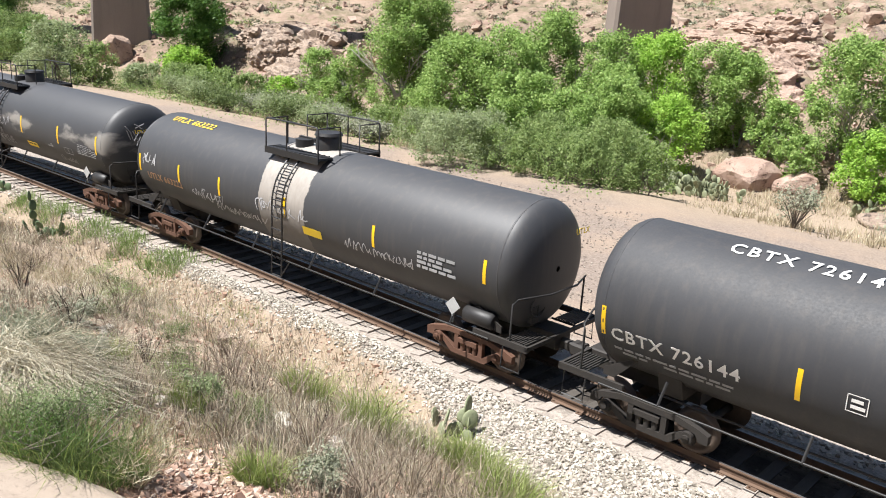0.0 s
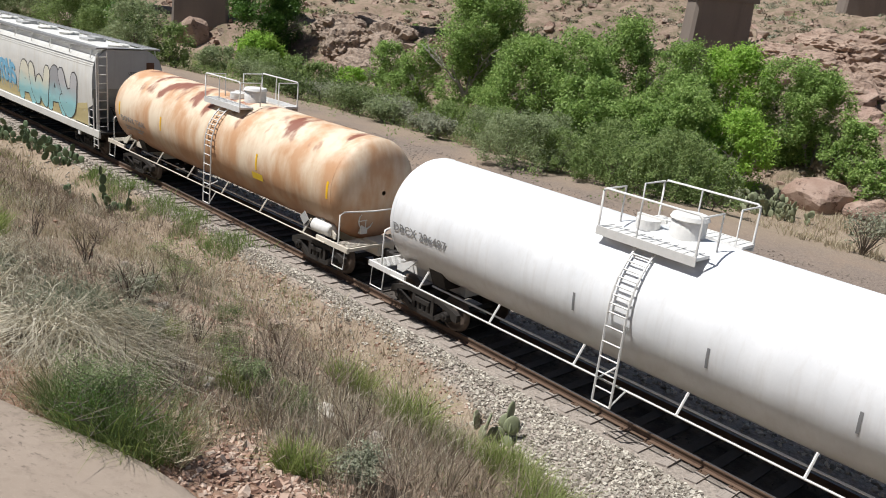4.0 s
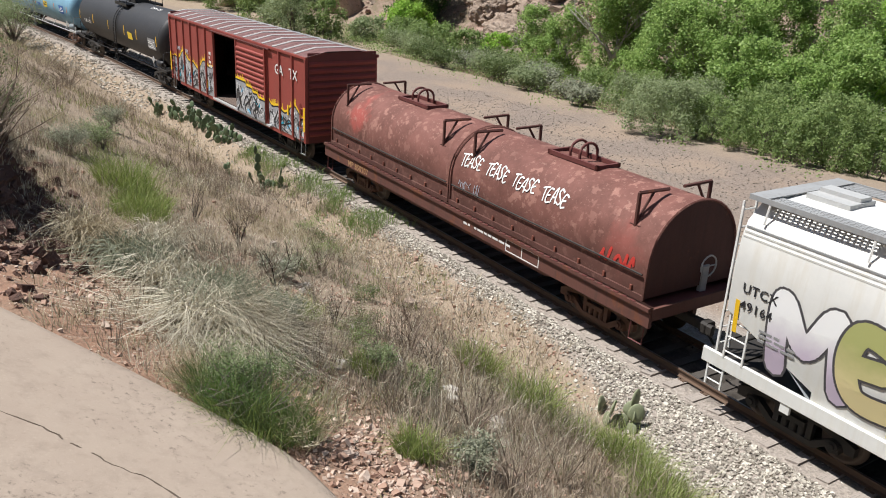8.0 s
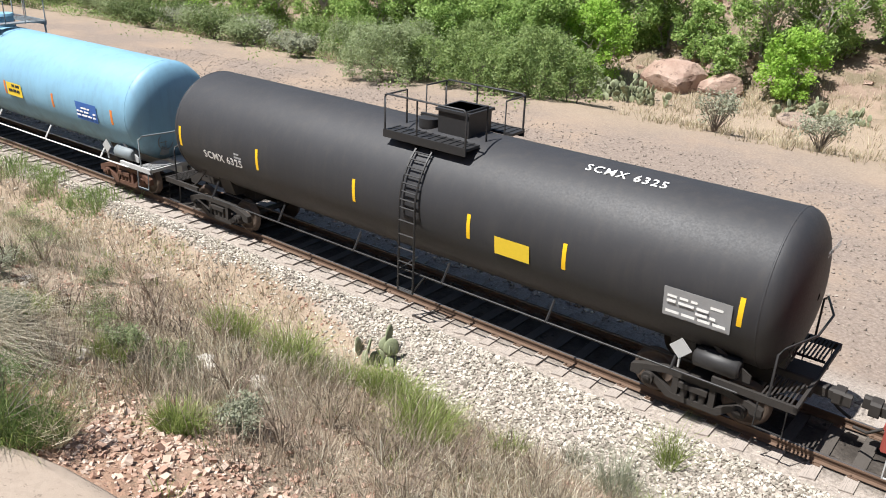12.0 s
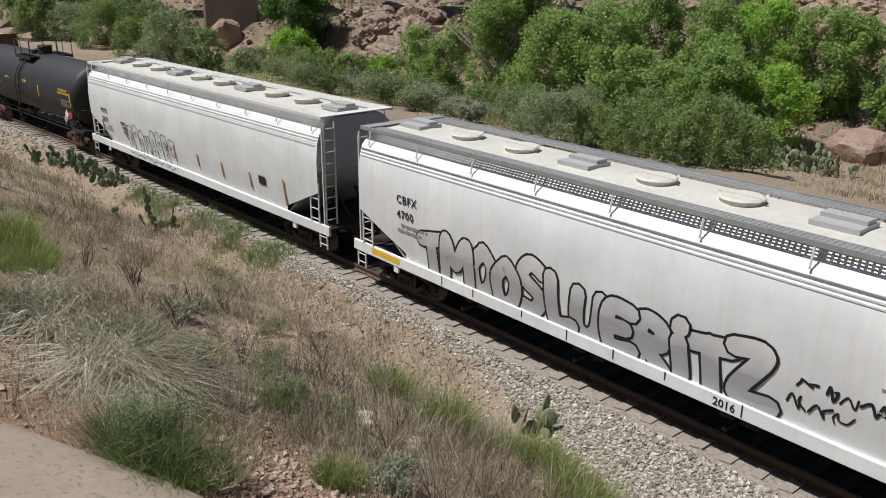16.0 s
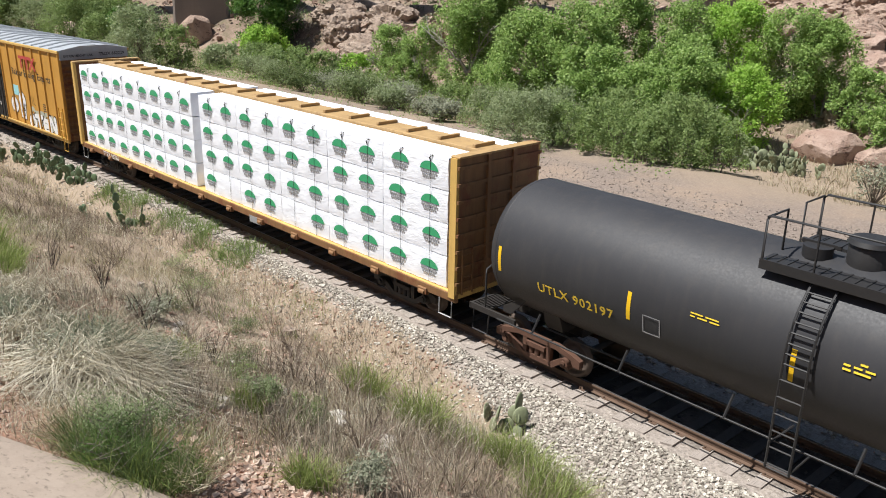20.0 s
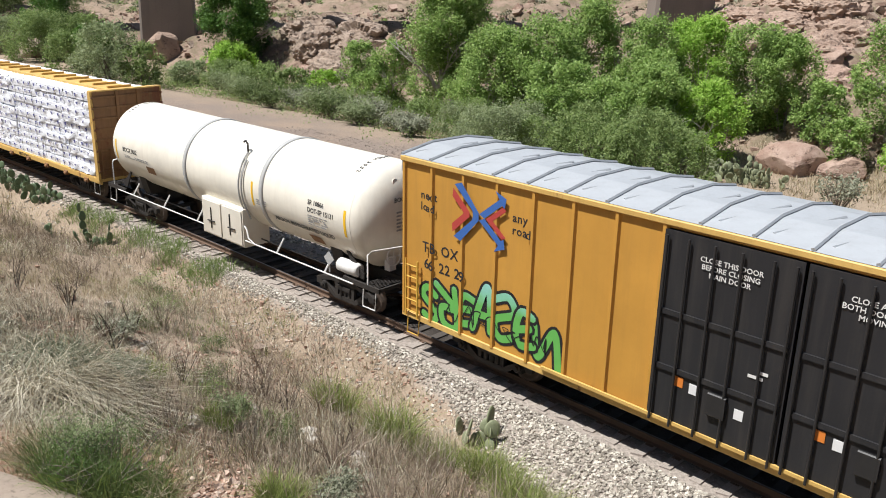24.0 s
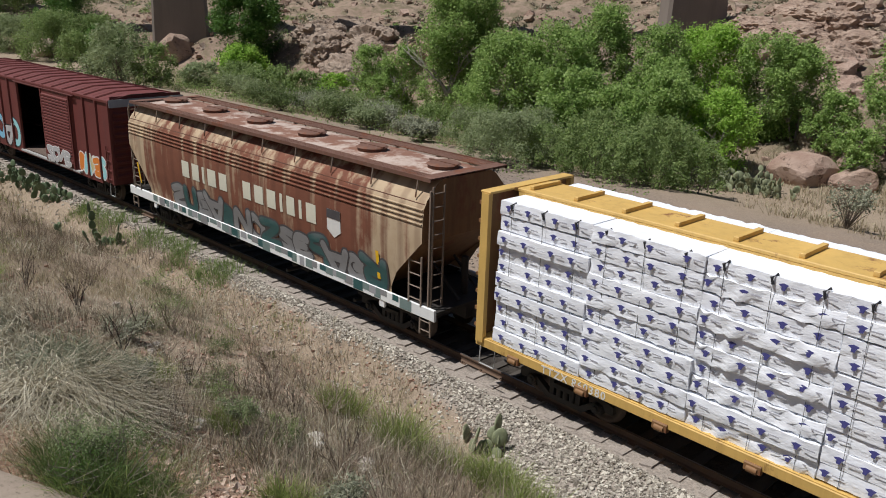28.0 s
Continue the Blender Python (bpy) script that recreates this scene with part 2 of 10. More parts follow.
M_GREENL = plain("green_printing", (0.05, 0.34, 0.15), 0.6, 0.0, 0.1)
M_PURPLE = plain("violet_printing", (0.075, 0.075, 0.26), 0.6, 0.0, 0.1)
def wrap_film():
    """White woven lumber wrap, creased and slack."""
    n = Nodes("white_lumber_wrap")
    col = n.mix(n.ramp(n.noise(1.4, 6, 0.65), [(0.35, 0.0), (0.7, 1.0)]), (0.90, 0.92, 0.96), (0.78, 0.80, 0.85))
    fold = n.noise(1.0, 5, 0.6, stretch=(2.4, 2.4, 6.5))
    crease = n.noise(7.0, 4, 0.6)
    h = n.math('ADD', n.math('ABSOLUTE', n.math('SUBTRACT', fold, 0.5)), n.math('MULTIPLY', crease, 0.25))
    return n.done(col, 0.4, 0.0, h, 0.55, 0.06, 0.4)


M_WRAP = wrap_film()
M_TANBEAM = paint("weathered_tan_beam_paint", (0.40, 0.26, 0.11), 0.65, (0.20, 0.12, 0.06), 0.6, rust=0.1)
M_STRAP = plain("dark_strap", (0.04, 0.04, 0.045), 0.5)
M_WOODFLOOR = plain("worn_plank_floor", (0.14, 0.10, 0.08), 0.8, 0.0, 0.3, 5)
M_INSIDE = plain("boxcar_interior_panel", (0.22, 0.20, 0.18), 0.8, 0.0, 0.25, 3)
M_WHEEL = plain("brown_dusted_wheel_steel", (0.10, 0.075, 0.06), 0.6, 0.3, 0.3, 6)


def tie_timber():
    """Grey timber with pale worn ends; the dark middle has the train's shade in its colour."""
    n = Nodes("weathered_timber_tie")
    a, b = n.noise(5.0, 6), n.noise(3.0, 6, 0.7, stretch=(14.0, 1.0, 1.0))
    col = n.mix(a, (0.24, 0.205, 0.18), (0.40, 0.35, 0.305))
    col = n.mix(n.ramp(b, [(0.52, 0.0), (0.66, 0.7)]), col, (0.08, 0.065, 0.055))
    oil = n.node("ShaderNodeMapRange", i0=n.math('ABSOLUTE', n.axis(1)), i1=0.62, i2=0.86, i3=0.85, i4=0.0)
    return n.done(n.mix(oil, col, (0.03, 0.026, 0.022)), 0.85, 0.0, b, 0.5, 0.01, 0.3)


M_TIE = tie_timber()
G_GREY = plain("grey_spray_paint", (0.24, 0.24, 0.245), 0.5, 0.0, 0.25, 3)
G_MIDGREY = plain("dull_grey_spray_paint", (0.33, 0.335, 0.35), 0.5, 0.0, 0.2, 3)
G_DARKLINE = plain("charcoal_spray_paint", (0.075, 0.07, 0.075), 0.5, 0.0, 0.3, 3)
G_SILVER = plain("silver_spray_paint", (0.47, 0.47, 0.48), 0.45, 0.0, 0.15, 3)
G_BLACK = plain("black_spray_paint", (0.02, 0.02, 0.023), 0.5)
G_YEL = plain("yellow_spray_paint", (0.85, 0.55, 0.02), 0.5, 0.0, 0.1)
G_DKTEAL = plain("dark_teal_spray_paint", (0.03, 0.095, 0.095), 0.5, 0.0, 0.3, 3)
G_SEA = plain("grey_green_spray_paint", (0.17, 0.23, 0.22), 0.5, 0.0, 0.3, 3)
G_TEAL = plain("teal_spray_paint", (0.03, 0.30, 0.42), 0.5, 0.0, 0.2)
G_CYAN = plain("pale_cyan_spray_paint", (0.34, 0.66, 0.70), 0.5, 0.0, 0.15)
G_FADEBLUE = plain("faded_blue_spray_paint", (0.42, 0.42, 0.33), 0.6, 0.0, 0.25, 3)
G_SKY = plain("sky_blue_spray_paint", (0.22, 0.50, 0.70), 0.5, 0.0, 0.15)
G_LILAC = plain("lilac_spray_paint", (0.50, 0.42, 0.52), 0.5, 0.0, 0.15)
G_OLIVE = plain("olive_spray_paint", (0.36, 0.37, 0.14), 0.5, 0.0, 0.2)
G_SAND = plain("sand_spray_paint", (0.62, 0.53, 0.28), 0.5, 0.0, 0.12)
G_GREEN = plain("green_spray_paint", (0.13, 0.42, 0.09), 0.5, 0.0, 0.3, 3)
G_ORANGE = plain("orange_spray_paint", (0.70, 0.22, 0.04), 0.5, 0.0, 0.15)
G_CREAM = plain("cream_spray_paint", (0.70, 0.68, 0.56), 0.5, 0.0, 0.1)
M_LETTERP = plain("pale_grey_print", (0.45, 0.45, 0.50), 0.6)
G_RED = plain("red_spray_paint", (0.55, 0.05, 0.04), 0.5, 0.0, 0.25, 3)
G_WHITE = plain("white_spray_paint", (0.78, 0.78, 0.77), 0.5, 0.0, 0.08)


def rust_tank():
    """Cream paint stained orange, with large dark rust patches on the crown."""
    n = Nodes("rust_stained_tank_paint")
    col = n.mix(n.noise(0.5, 4), (0.66, 0.53, 0.38), (0.76, 0.65, 0.50))
    wash = n.noise(0.55, 6, 0.55, stretch=(1.6, 1.6, 0.7))
    st = n.noise(1.0, 6, 0.6, stretch=(2.4, 2.4, 0.28))
    col = n.mix(n.math('MULTIPLY', n.ramp(st, [(0.46, 0.0), (0.72, 1.0)]), 0.55), col, (0.50, 0.27, 0.12))
    col = n.mix(n.math('MULTIPLY', n.ramp(wash, [(0.42, 0.0), (0.60, 1.0)]), 0.75), col, (0.47, 0.22, 0.085))
    spot = n.noise(0.72, 4, 0.5, stretch=(1.5, 0.8, 0.8))
    z = n.node("ShaderNodeMapRange", i0=n.axis(2), i1=2.9, i2=3.5, i3=-0.2, i4=0.07)
    head = n.node("ShaderNodeMapRange", i0=n.math('ABSOLUTE', n.axis(0)), i1=6.7, i2=7.1, i3=0.0, i4=-0.3)
    m = n.ramp(n.math('ADD', n.math('ADD', spot, z), head), [(0.60, 0.0), (0.68, 1.0)])
    col = n.mix(n.math('MULTIPLY', m, 0.92), col, (0.20, 0.055, 0.03))
    zl = n.node("ShaderNodeMapRange", i0=n.math('ADD', n.axis(2), n.math('MULTIPLY', st, 0.8)), i1=1.6, i2=2.75, i3=0.95, i4=0.0)
    col = n.mix(zl, col, (0.24, 0.105, 0.05))
    f = n.noise(24, 4)
    return n.done(col, 0.6, 0.0, f, 0.12, 0.01)


M_RUSTTANK = rust_tank()


def band_tank():
    """Charcoal paint with a spilled, pale beige belt round the middle."""
    n = Nodes("spill_stained_tank_paint")
    base = n.mix(n.noise(0.8, 5), (0.038, 0.039, 0.042), (0.05, 0.05, 0.053))
    st = n.noise(1.0, 6, 0.65, stretch=(5, 5, 0.35))
    base = n.mix(n.math('MULTIPLY', n.ramp(st, [(0.5, 0.0), (0.75, 1.0)]), 0.2), base, (0.13, 0.11, 0.09))
    wob = n.math('MULTIPLY', n.math('SUBTRACT', n.noise(1.6, 4), 0.5), 0.5)
    x = n.math('ABSOLUTE', n.math('SUBTRACT', n.math('ADD', n.axis(0), wob), 0.05))
    m = n.ramp(x, [(0.0, 1.0), (0.97, 1.0), (1.0, 0.0)])
    zz = n.node("ShaderNodeMapRange", i0=n.axis(2), i1=1.6, i2=2.8, i3=0.25, i4=1.0)
    pale = n.mix(n.noise(2.0, 6, 0.65, stretch=(4, 4, 0.4)), (0.22, 0.19, 0.165), (0.40, 0.37, 0.33))
    col = n.mix(n.math('MULTIPLY', m, zz), base, pale)
    f = n.noise(22, 4)
    return n.done(col, 0.55, 0.0, f, 0.08, 0.01)


M_BAND = band_tank()


def smear_tank():
    """Charcoal paint with pale smears along the flank."""
    n = Nodes("smeared_tank_paint")
    base = n.mix(n.noise(0.8, 5), (0.038, 0.039, 0.042), (0.052, 0.052, 0.055))
    s = n.noise(0.5, 5, 0.55, stretch=(1.0, 1.0, 2.4))
    z = n.node("ShaderNodeMapRange", i0=n.math('ABSOLUTE', n.math('SUBTRACT', n.axis(2), 2.55)), i1=0.1, i2=0.9, i3=0.10, i4=-0.2)
    m = n.ramp(n.math('ADD', s, z), [(0.56, 0.0), (0.66, 1.0)])
    col = n.mix(n.math('MULTIPLY', m, 0.7), base, (0.30, 0.28, 0.25))
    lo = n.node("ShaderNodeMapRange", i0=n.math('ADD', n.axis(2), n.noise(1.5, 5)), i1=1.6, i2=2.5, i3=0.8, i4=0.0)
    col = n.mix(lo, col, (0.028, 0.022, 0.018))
    f = n.noise(22, 4)
    return n.done(col, 0.55, 0.0, f, 0.08, 0.01)


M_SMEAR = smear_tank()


# ---------------------------------------------------------------- mesh tools
class Shape:
    """Collects vertices and faces and becomes one mesh."""

    def __init__(self):
        self.v, self.f, self.smooth = [], [], []

    def add(self, vs, fs, smooth=False):
        k = len(self.v)
        self.v += [tuple(p) for p in vs]
        self.f += [tuple(i + k for i in f) for f in fs]
        self.smooth += [smooth] * len(fs)
        return self

    def box(self, x0, y0, z0, x1, y1, z1, m=None, c=0.0):
        """A box; c chamfers its long edges."""
        if x0 > x1: x0, x1 = x1, x0
        if y0 > y1: y0, y1 = y1, y0
        if z0 > z1: z0, z1 = z1, z0
        if c:
            ring = [(y0 + c, z0), (y1 - c, z0), (y1, z0 + c), (y1, z1 - c), (y1 - c, z1), (y0 + c, z1), (y0, z1 - c), (y0, z0 + c)]
            vs = [(x0, *p) for p in ring] + [(x1, *p) for p in ring]
            fs = [(i, (i + 1) % 8, 8 + (i + 1) % 8, 8 + i) for i in range(8)] + [tuple(range(7, -1, -1)), tuple(range(8, 16))]
        else:
            vs = [(x, y, z) for x in (x0, x1) for y in (y0, y1) for z in (z0, z1)]
            fs = [(0, 1, 3, 2), (4, 6, 7, 5), (0, 4, 5, 1), (2, 3, 7, 6), (0, 2, 6, 4), (1, 5, 7, 3)]
        if m is not None:
            vs = [m @ Vector(p) for p in vs]
        return self.add(vs, fs)

    def tube(self, pts, r, seg=6, caps=True):
        """A round bar along a polyline."""
        pts = [Vector(p) for p in pts]
        rings = []
        for i, p in enumerate(pts):
            d = ((pts[i] - pts[i - 1]).normalized() if i else Vector()) + ((pts[i + 1] - pts[i]).normalized() if i + 1 < len(pts) else Vector())
            d = d.normalized() if d.length > 1e-6 else Vector((1, 0, 0))
            a = d.cross(Vector((0, 0, 1)) if abs(d.z) < 0.9 else Vector((1, 0, 0))).normalized()
            b = d.cross(a)
            rr = r[i] if isinstance(r, (list, tuple)) else r
            rings.append([p + (a * math.cos(t) + b * math.sin(t)) * rr for t in [2 * math.pi * k / seg for k in range(seg)]])
        vs = [q for ring in rings for q in ring]
        fs = [(i * seg + k, i * seg + (k + 1) % seg, (i + 1) * seg + (k + 1) % seg, (i + 1) * seg + k) for i in range(len(pts) - 1) for k in range(seg)]
        self.add(vs, fs, seg > 5)
        if caps:
            n = len(vs)
            self.add(rings[0], [tuple(range(seg))])
            self.add(rings[-1], [tuple(range(seg - 1, -1, -1))])
        return self

    def disc(self, c, axis, r, h, seg=20):
        a = Vector(axis).normalized()
        return self.tube([Vector(c) - a * h / 2, Vector(c) + a * h / 2], r, seg)

    def prism(self, poly, lo, hi, axis='y'):
        """A polygon in two coordinates, drawn out along the third."""
        n = len(poly)
        at = {'y': lambda p, t: (p[0], t, p[1]), 'x': lambda p, t: (t, p[0], p[1]), 'z': lambda p, t: (p[0], p[1], t)}[axis]
        vs = [at(p, lo) for p in poly] + [at(p, hi) for p in poly]
        fs = [(i, (i + 1) % n, n + (i + 1) % n, n + i) for i in range(n)] + [tuple(range(n - 1, -1, -1)), tuple(range(n, 2 * n))]
        return self.add(vs, fs)

    def lathe(self, prof, seg=40):
        """A profile of (x, radius) turned round the x axis."""
        vs = [(x, r * math.cos(2 * math.pi * k / seg), r * math.sin(2 * math.pi * k / seg)) for x, r in prof for k in range(seg)]
        fs = [(i * seg + k, i * seg + (k + 1) % seg, (i + 1) * seg + (k + 1) % seg, (i + 1) * seg + k) for i in range(len(prof) - 1) for k in range(seg)]
        return self.add(vs, fs, True)

    def moved(self, m):
        self.v = [tuple(m @ Vector(p)) for p in self.v]
        return self

    def mesh(self, name, mats):
        me = bpy.data.meshes.new(name)
        me.from_pydata(self.v, [], self.f)
        bm = bmesh.new()
        bm.from_mesh(me)
        bmesh.ops.recalc_face_normals(bm, faces=bm.faces)
        bm.to_mesh(me)
        bm.free()
        me.polygons.foreach_set("use_smooth", self.smooth)
        for m in (mats if isinstance(mats, (list, tuple)) else [mats]):
            me.materials.append(m)
        return me


def part(name, shape, material, parent, label="", m=None):
    """Links a shape (or a finished mesh) as one mesh object under a thing or part."""
    me = shape.mesh(name, material) if isinstance(shape, Shape) else shape
    ob = new(name, me)
    ob.parent = parent
    if m is not None:
        ob.matrix_local = m
    if label:
        ob["label"] = label
    return ob


def words(body, size, m, material, parent, name="lettering", align='LEFT', label="", spread=1.0, thick=0.002):
    cu = bpy.data.curves.new(name, 'FONT')
    cu.body, cu.size, cu.align_x, cu.align_y = body, size, align, 'BOTTOM_BASELINE'
    cu.space_character = spread
    cu.extrude = thick
    cu.offset = 0.012 * size
    cu.resolution_u = 2
    cu.materials.append(material)
    ob = new(name, cu)
    ob.parent = parent
    ob.matrix_local = m
    if label:
        ob["label"] = label
    return ob


def words_over_posts(body, size, x, z, y, proud, posts, material, parent, spread=1.1):
    """Lettering that runs over raised posts: the letters on a post stand on its face."""
    def width(text):
        cu = bpy.data.curves.new("gauge", 'FONT')
        cu.body, cu.size, cu.space_character = text + ".", size, spread
        ob = bpy.data.objects.new("gauge", cu)
        me = bpy.data.meshes.new_from_object(ob)
        r = max(v.co.x for v in me.vertices)
        bpy.data.objects.remove(ob)
        bpy.data.curves.remove(cu)
        bpy.data.meshes.remove(me)
        return r
    start = width("")
    for i, c in enumerate(body):
        if c == " ":
            continue
        a, b = width(body[:i]) - start, width(body[:i + 1]) - start
        on = any(x + b > p - 0.05 and x + a < p + 0.05 for p in posts)
        words(c, size, on_side(x + a, z, proud if on else y), material, parent)


def on_side(x, z, y=-1.56, tilt=0.0):
    """The pose of lettering on the near flank; tilt leans its top away from the viewer."""
    return pose(x, y, z, 90 - tilt, 0, 0)


def on_tank(x, z, R, zc, off=0.012):
    """The same on a round tank."""
    a = math.asin(max(-1, min(1, (z - zc) / R)))
    return pose(x, -(R + off) * math.cos(a), zc + (R + off) * math.sin(a), 90 - math.degrees(a), 0, 0)


# ---------------------------------------------------------------- the lie of the land
CURVE = -0.001824


def track_y(x):
    """The track's centre line: straight past the bridge, then a gentle bend."""
    d = max(0.0, -(x + 12.0))
    return CURVE * d * d / 2 if d < 150 else CURVE * 11250 + CURVE * 150 * (d - 150)


def ease(v, a, b):
    t = np.clip((v - a) / (b - a), 0, 1)
    return t * t * (3 - 2 * t)


def lumps(x, y, f, seed=0.0):
    """Cheap smooth noise of many sines, about -1 to 1."""
    r = 0
    for k, (a, b, c) in enumerate(((1.0, 0.3, 0.5), (-0.6, 1.1, 1.7), (0.7, -1.3, 4.1), (1.9, 0.8, 2.2), (-1.1, 2.1, 0.9), (2.7, -1.7, 3.3))):
        r = r + np.sin(f * (a * x + b * y) + c + seed * (k + 1)) / (1 + 0.45 * k)
    return r / 2.6


# the edge of the concrete apron on the slope
APRON = [(-20.0, -19.0), (-16.5, -16.6), (-13.9, -14.65), (-12.4, -13.75), (-10.7, -12.35), (-9.9, -11.75), (-9.2, -11.2), (-8.75, -10.93), (-8.3, -10.78), (-7.6, -10.66), (-6.9, -10.58), (-5.5, -10.52), (-3.0, -10.5), (4.0, -10.5), (12.0, -10.5)]


def shoulder(x):
    """How far the ballast reaches from the track's centre on the near side."""
    return 1.95 + 1.25 * ease(x, -14.0, -8.0)


def terrain(x, y):
    x, y = np.asarray(x, float), np.asarray(y, float)
    paved = ease(np.interp(x, [p[0] for p in APRON], [p[1] for p in APRON]) - y, -0.2, 0.4) * (x > -20)
    dd = np.maximum(0.0, -(x + 12.0))
    d = y - np.where(dd < 150, CURVE * dd * dd / 2, CURVE * 11250 + CURVE * 150 * (dd - 150))
    u = np.abs(d)
    bed = -0.22 - 0.55 * np.clip((u - 1.75) / 1.45, 0, 1)
    out = ease(u, 3.0, 4.5)
    near = 0.40 * np.maximum(0, u - 3.2) + 1.3 * ease(-x, 22, 45) * ease(u, 6, 14) + out * (0.10 * lumps(x, y, 1.1) + 0.05 * lumps(x, y, 3.1, 2)) * (1 - paved)
    near = near + 2.6 * ease(-x, 15.5, 19) * ease(u, 12.0, 14.5) * (x > -60)
    cliff = ease(u + 3.0 * lumps(x, y, 0.09, 1) + 1.5 * lumps(x, y, 0.31, 4), 40, 52)
    step = lumps(x, y, 0.23, 7) + 0.6 * lumps(x, y, 0.7, 3)
    far = -0.2 * ease(u, 4, 20) - 1.2 * ease(u, 22, 30) + cliff * (4.6 + 0.5 * step) + 0.125 * np.maximum(0, u - 52)
    far = far + ease(u, 20, 60) * 0.35 * lumps(x, y, 0.35, 5) + ease(u, 60, 140) * 1.2 * lumps(x, y, 0.06, 9)
    far = far + ease(u, 36, 46) * (1 - ease(u, 150, 240)) * (0.55 * np.abs(lumps(x, y, 0.9, 6)) + 0.4 * np.abs(lumps(x, y, 2.1, 8)) + 1.1 * np.abs(lumps(x, y, 0.28, 2)) - 0.6)
    far = far + 3.5 * np.exp(-(((x + 30.0) / 16) ** 2 + ((y - 72.0) / 14) ** 2)) + 1.8 * np.exp(-(((x + 62.0) / 11) ** 2 + ((y - 46.0) / 5) ** 2))
    far = far - 3.2 * np.exp(-(((x + 42.0) / 6.5) ** 2 + ((y - 58.5) / 6.0) ** 2))
    far = far - 0.085 * np.maximum(0, u - 260)
    return bed + np.where(d < 0, near, far)


def axis_steps(bands):
    r = []
    for a, b, s in bands:
        r += list(np.arange(a, b, s))
    return np.array(r)


def grid_mesh(name, xs, ys, fz, mat, attrs=()):
    X, Y = np.meshgrid(xs, ys, indexing='ij')
    Zv = fz(X, Y)
    nx, ny = X.shape
    co = np.stack([X, Y, Zv], -1).reshape(-1, 3).astype(np.float32)
    i = (np.arange(nx - 1)[:, None] * ny + np.arange(ny - 1)[None]).ravel()
    quads = np.stack([i, i + ny, i + ny + 1, i + 1], 1).astype(np.int32)
    return raw_mesh(name, co, quads, mat, True)


def raw_mesh(name, co, polys, mat, smooth=False):
    """A mesh from arrays: all faces have the same number of corners."""
    me = bpy.data.meshes.new(name)
    n, k = polys.shape
    me.vertices.add(len(co))
    me.vertices.foreach_set("co", np.ascontiguousarray(co, np.float32).ravel())
    me.loops.add(n * k)
    me.loops.foreach_set("vertex_index", np.ascontiguousarray(polys, np.int32).ravel())
    me.polygons.add(n)
    me.polygons.foreach_set("loop_start", np.arange(0, n * k, k, dtype=np.int32))
    me.polygons.foreach_set("use_smooth", np.full(n, smooth))
    me.update(calc_edges=True)
    for m in (mat if isinstance(mat, (list, tuple)) else [mat]):
        me.materials.append(m)
    return me


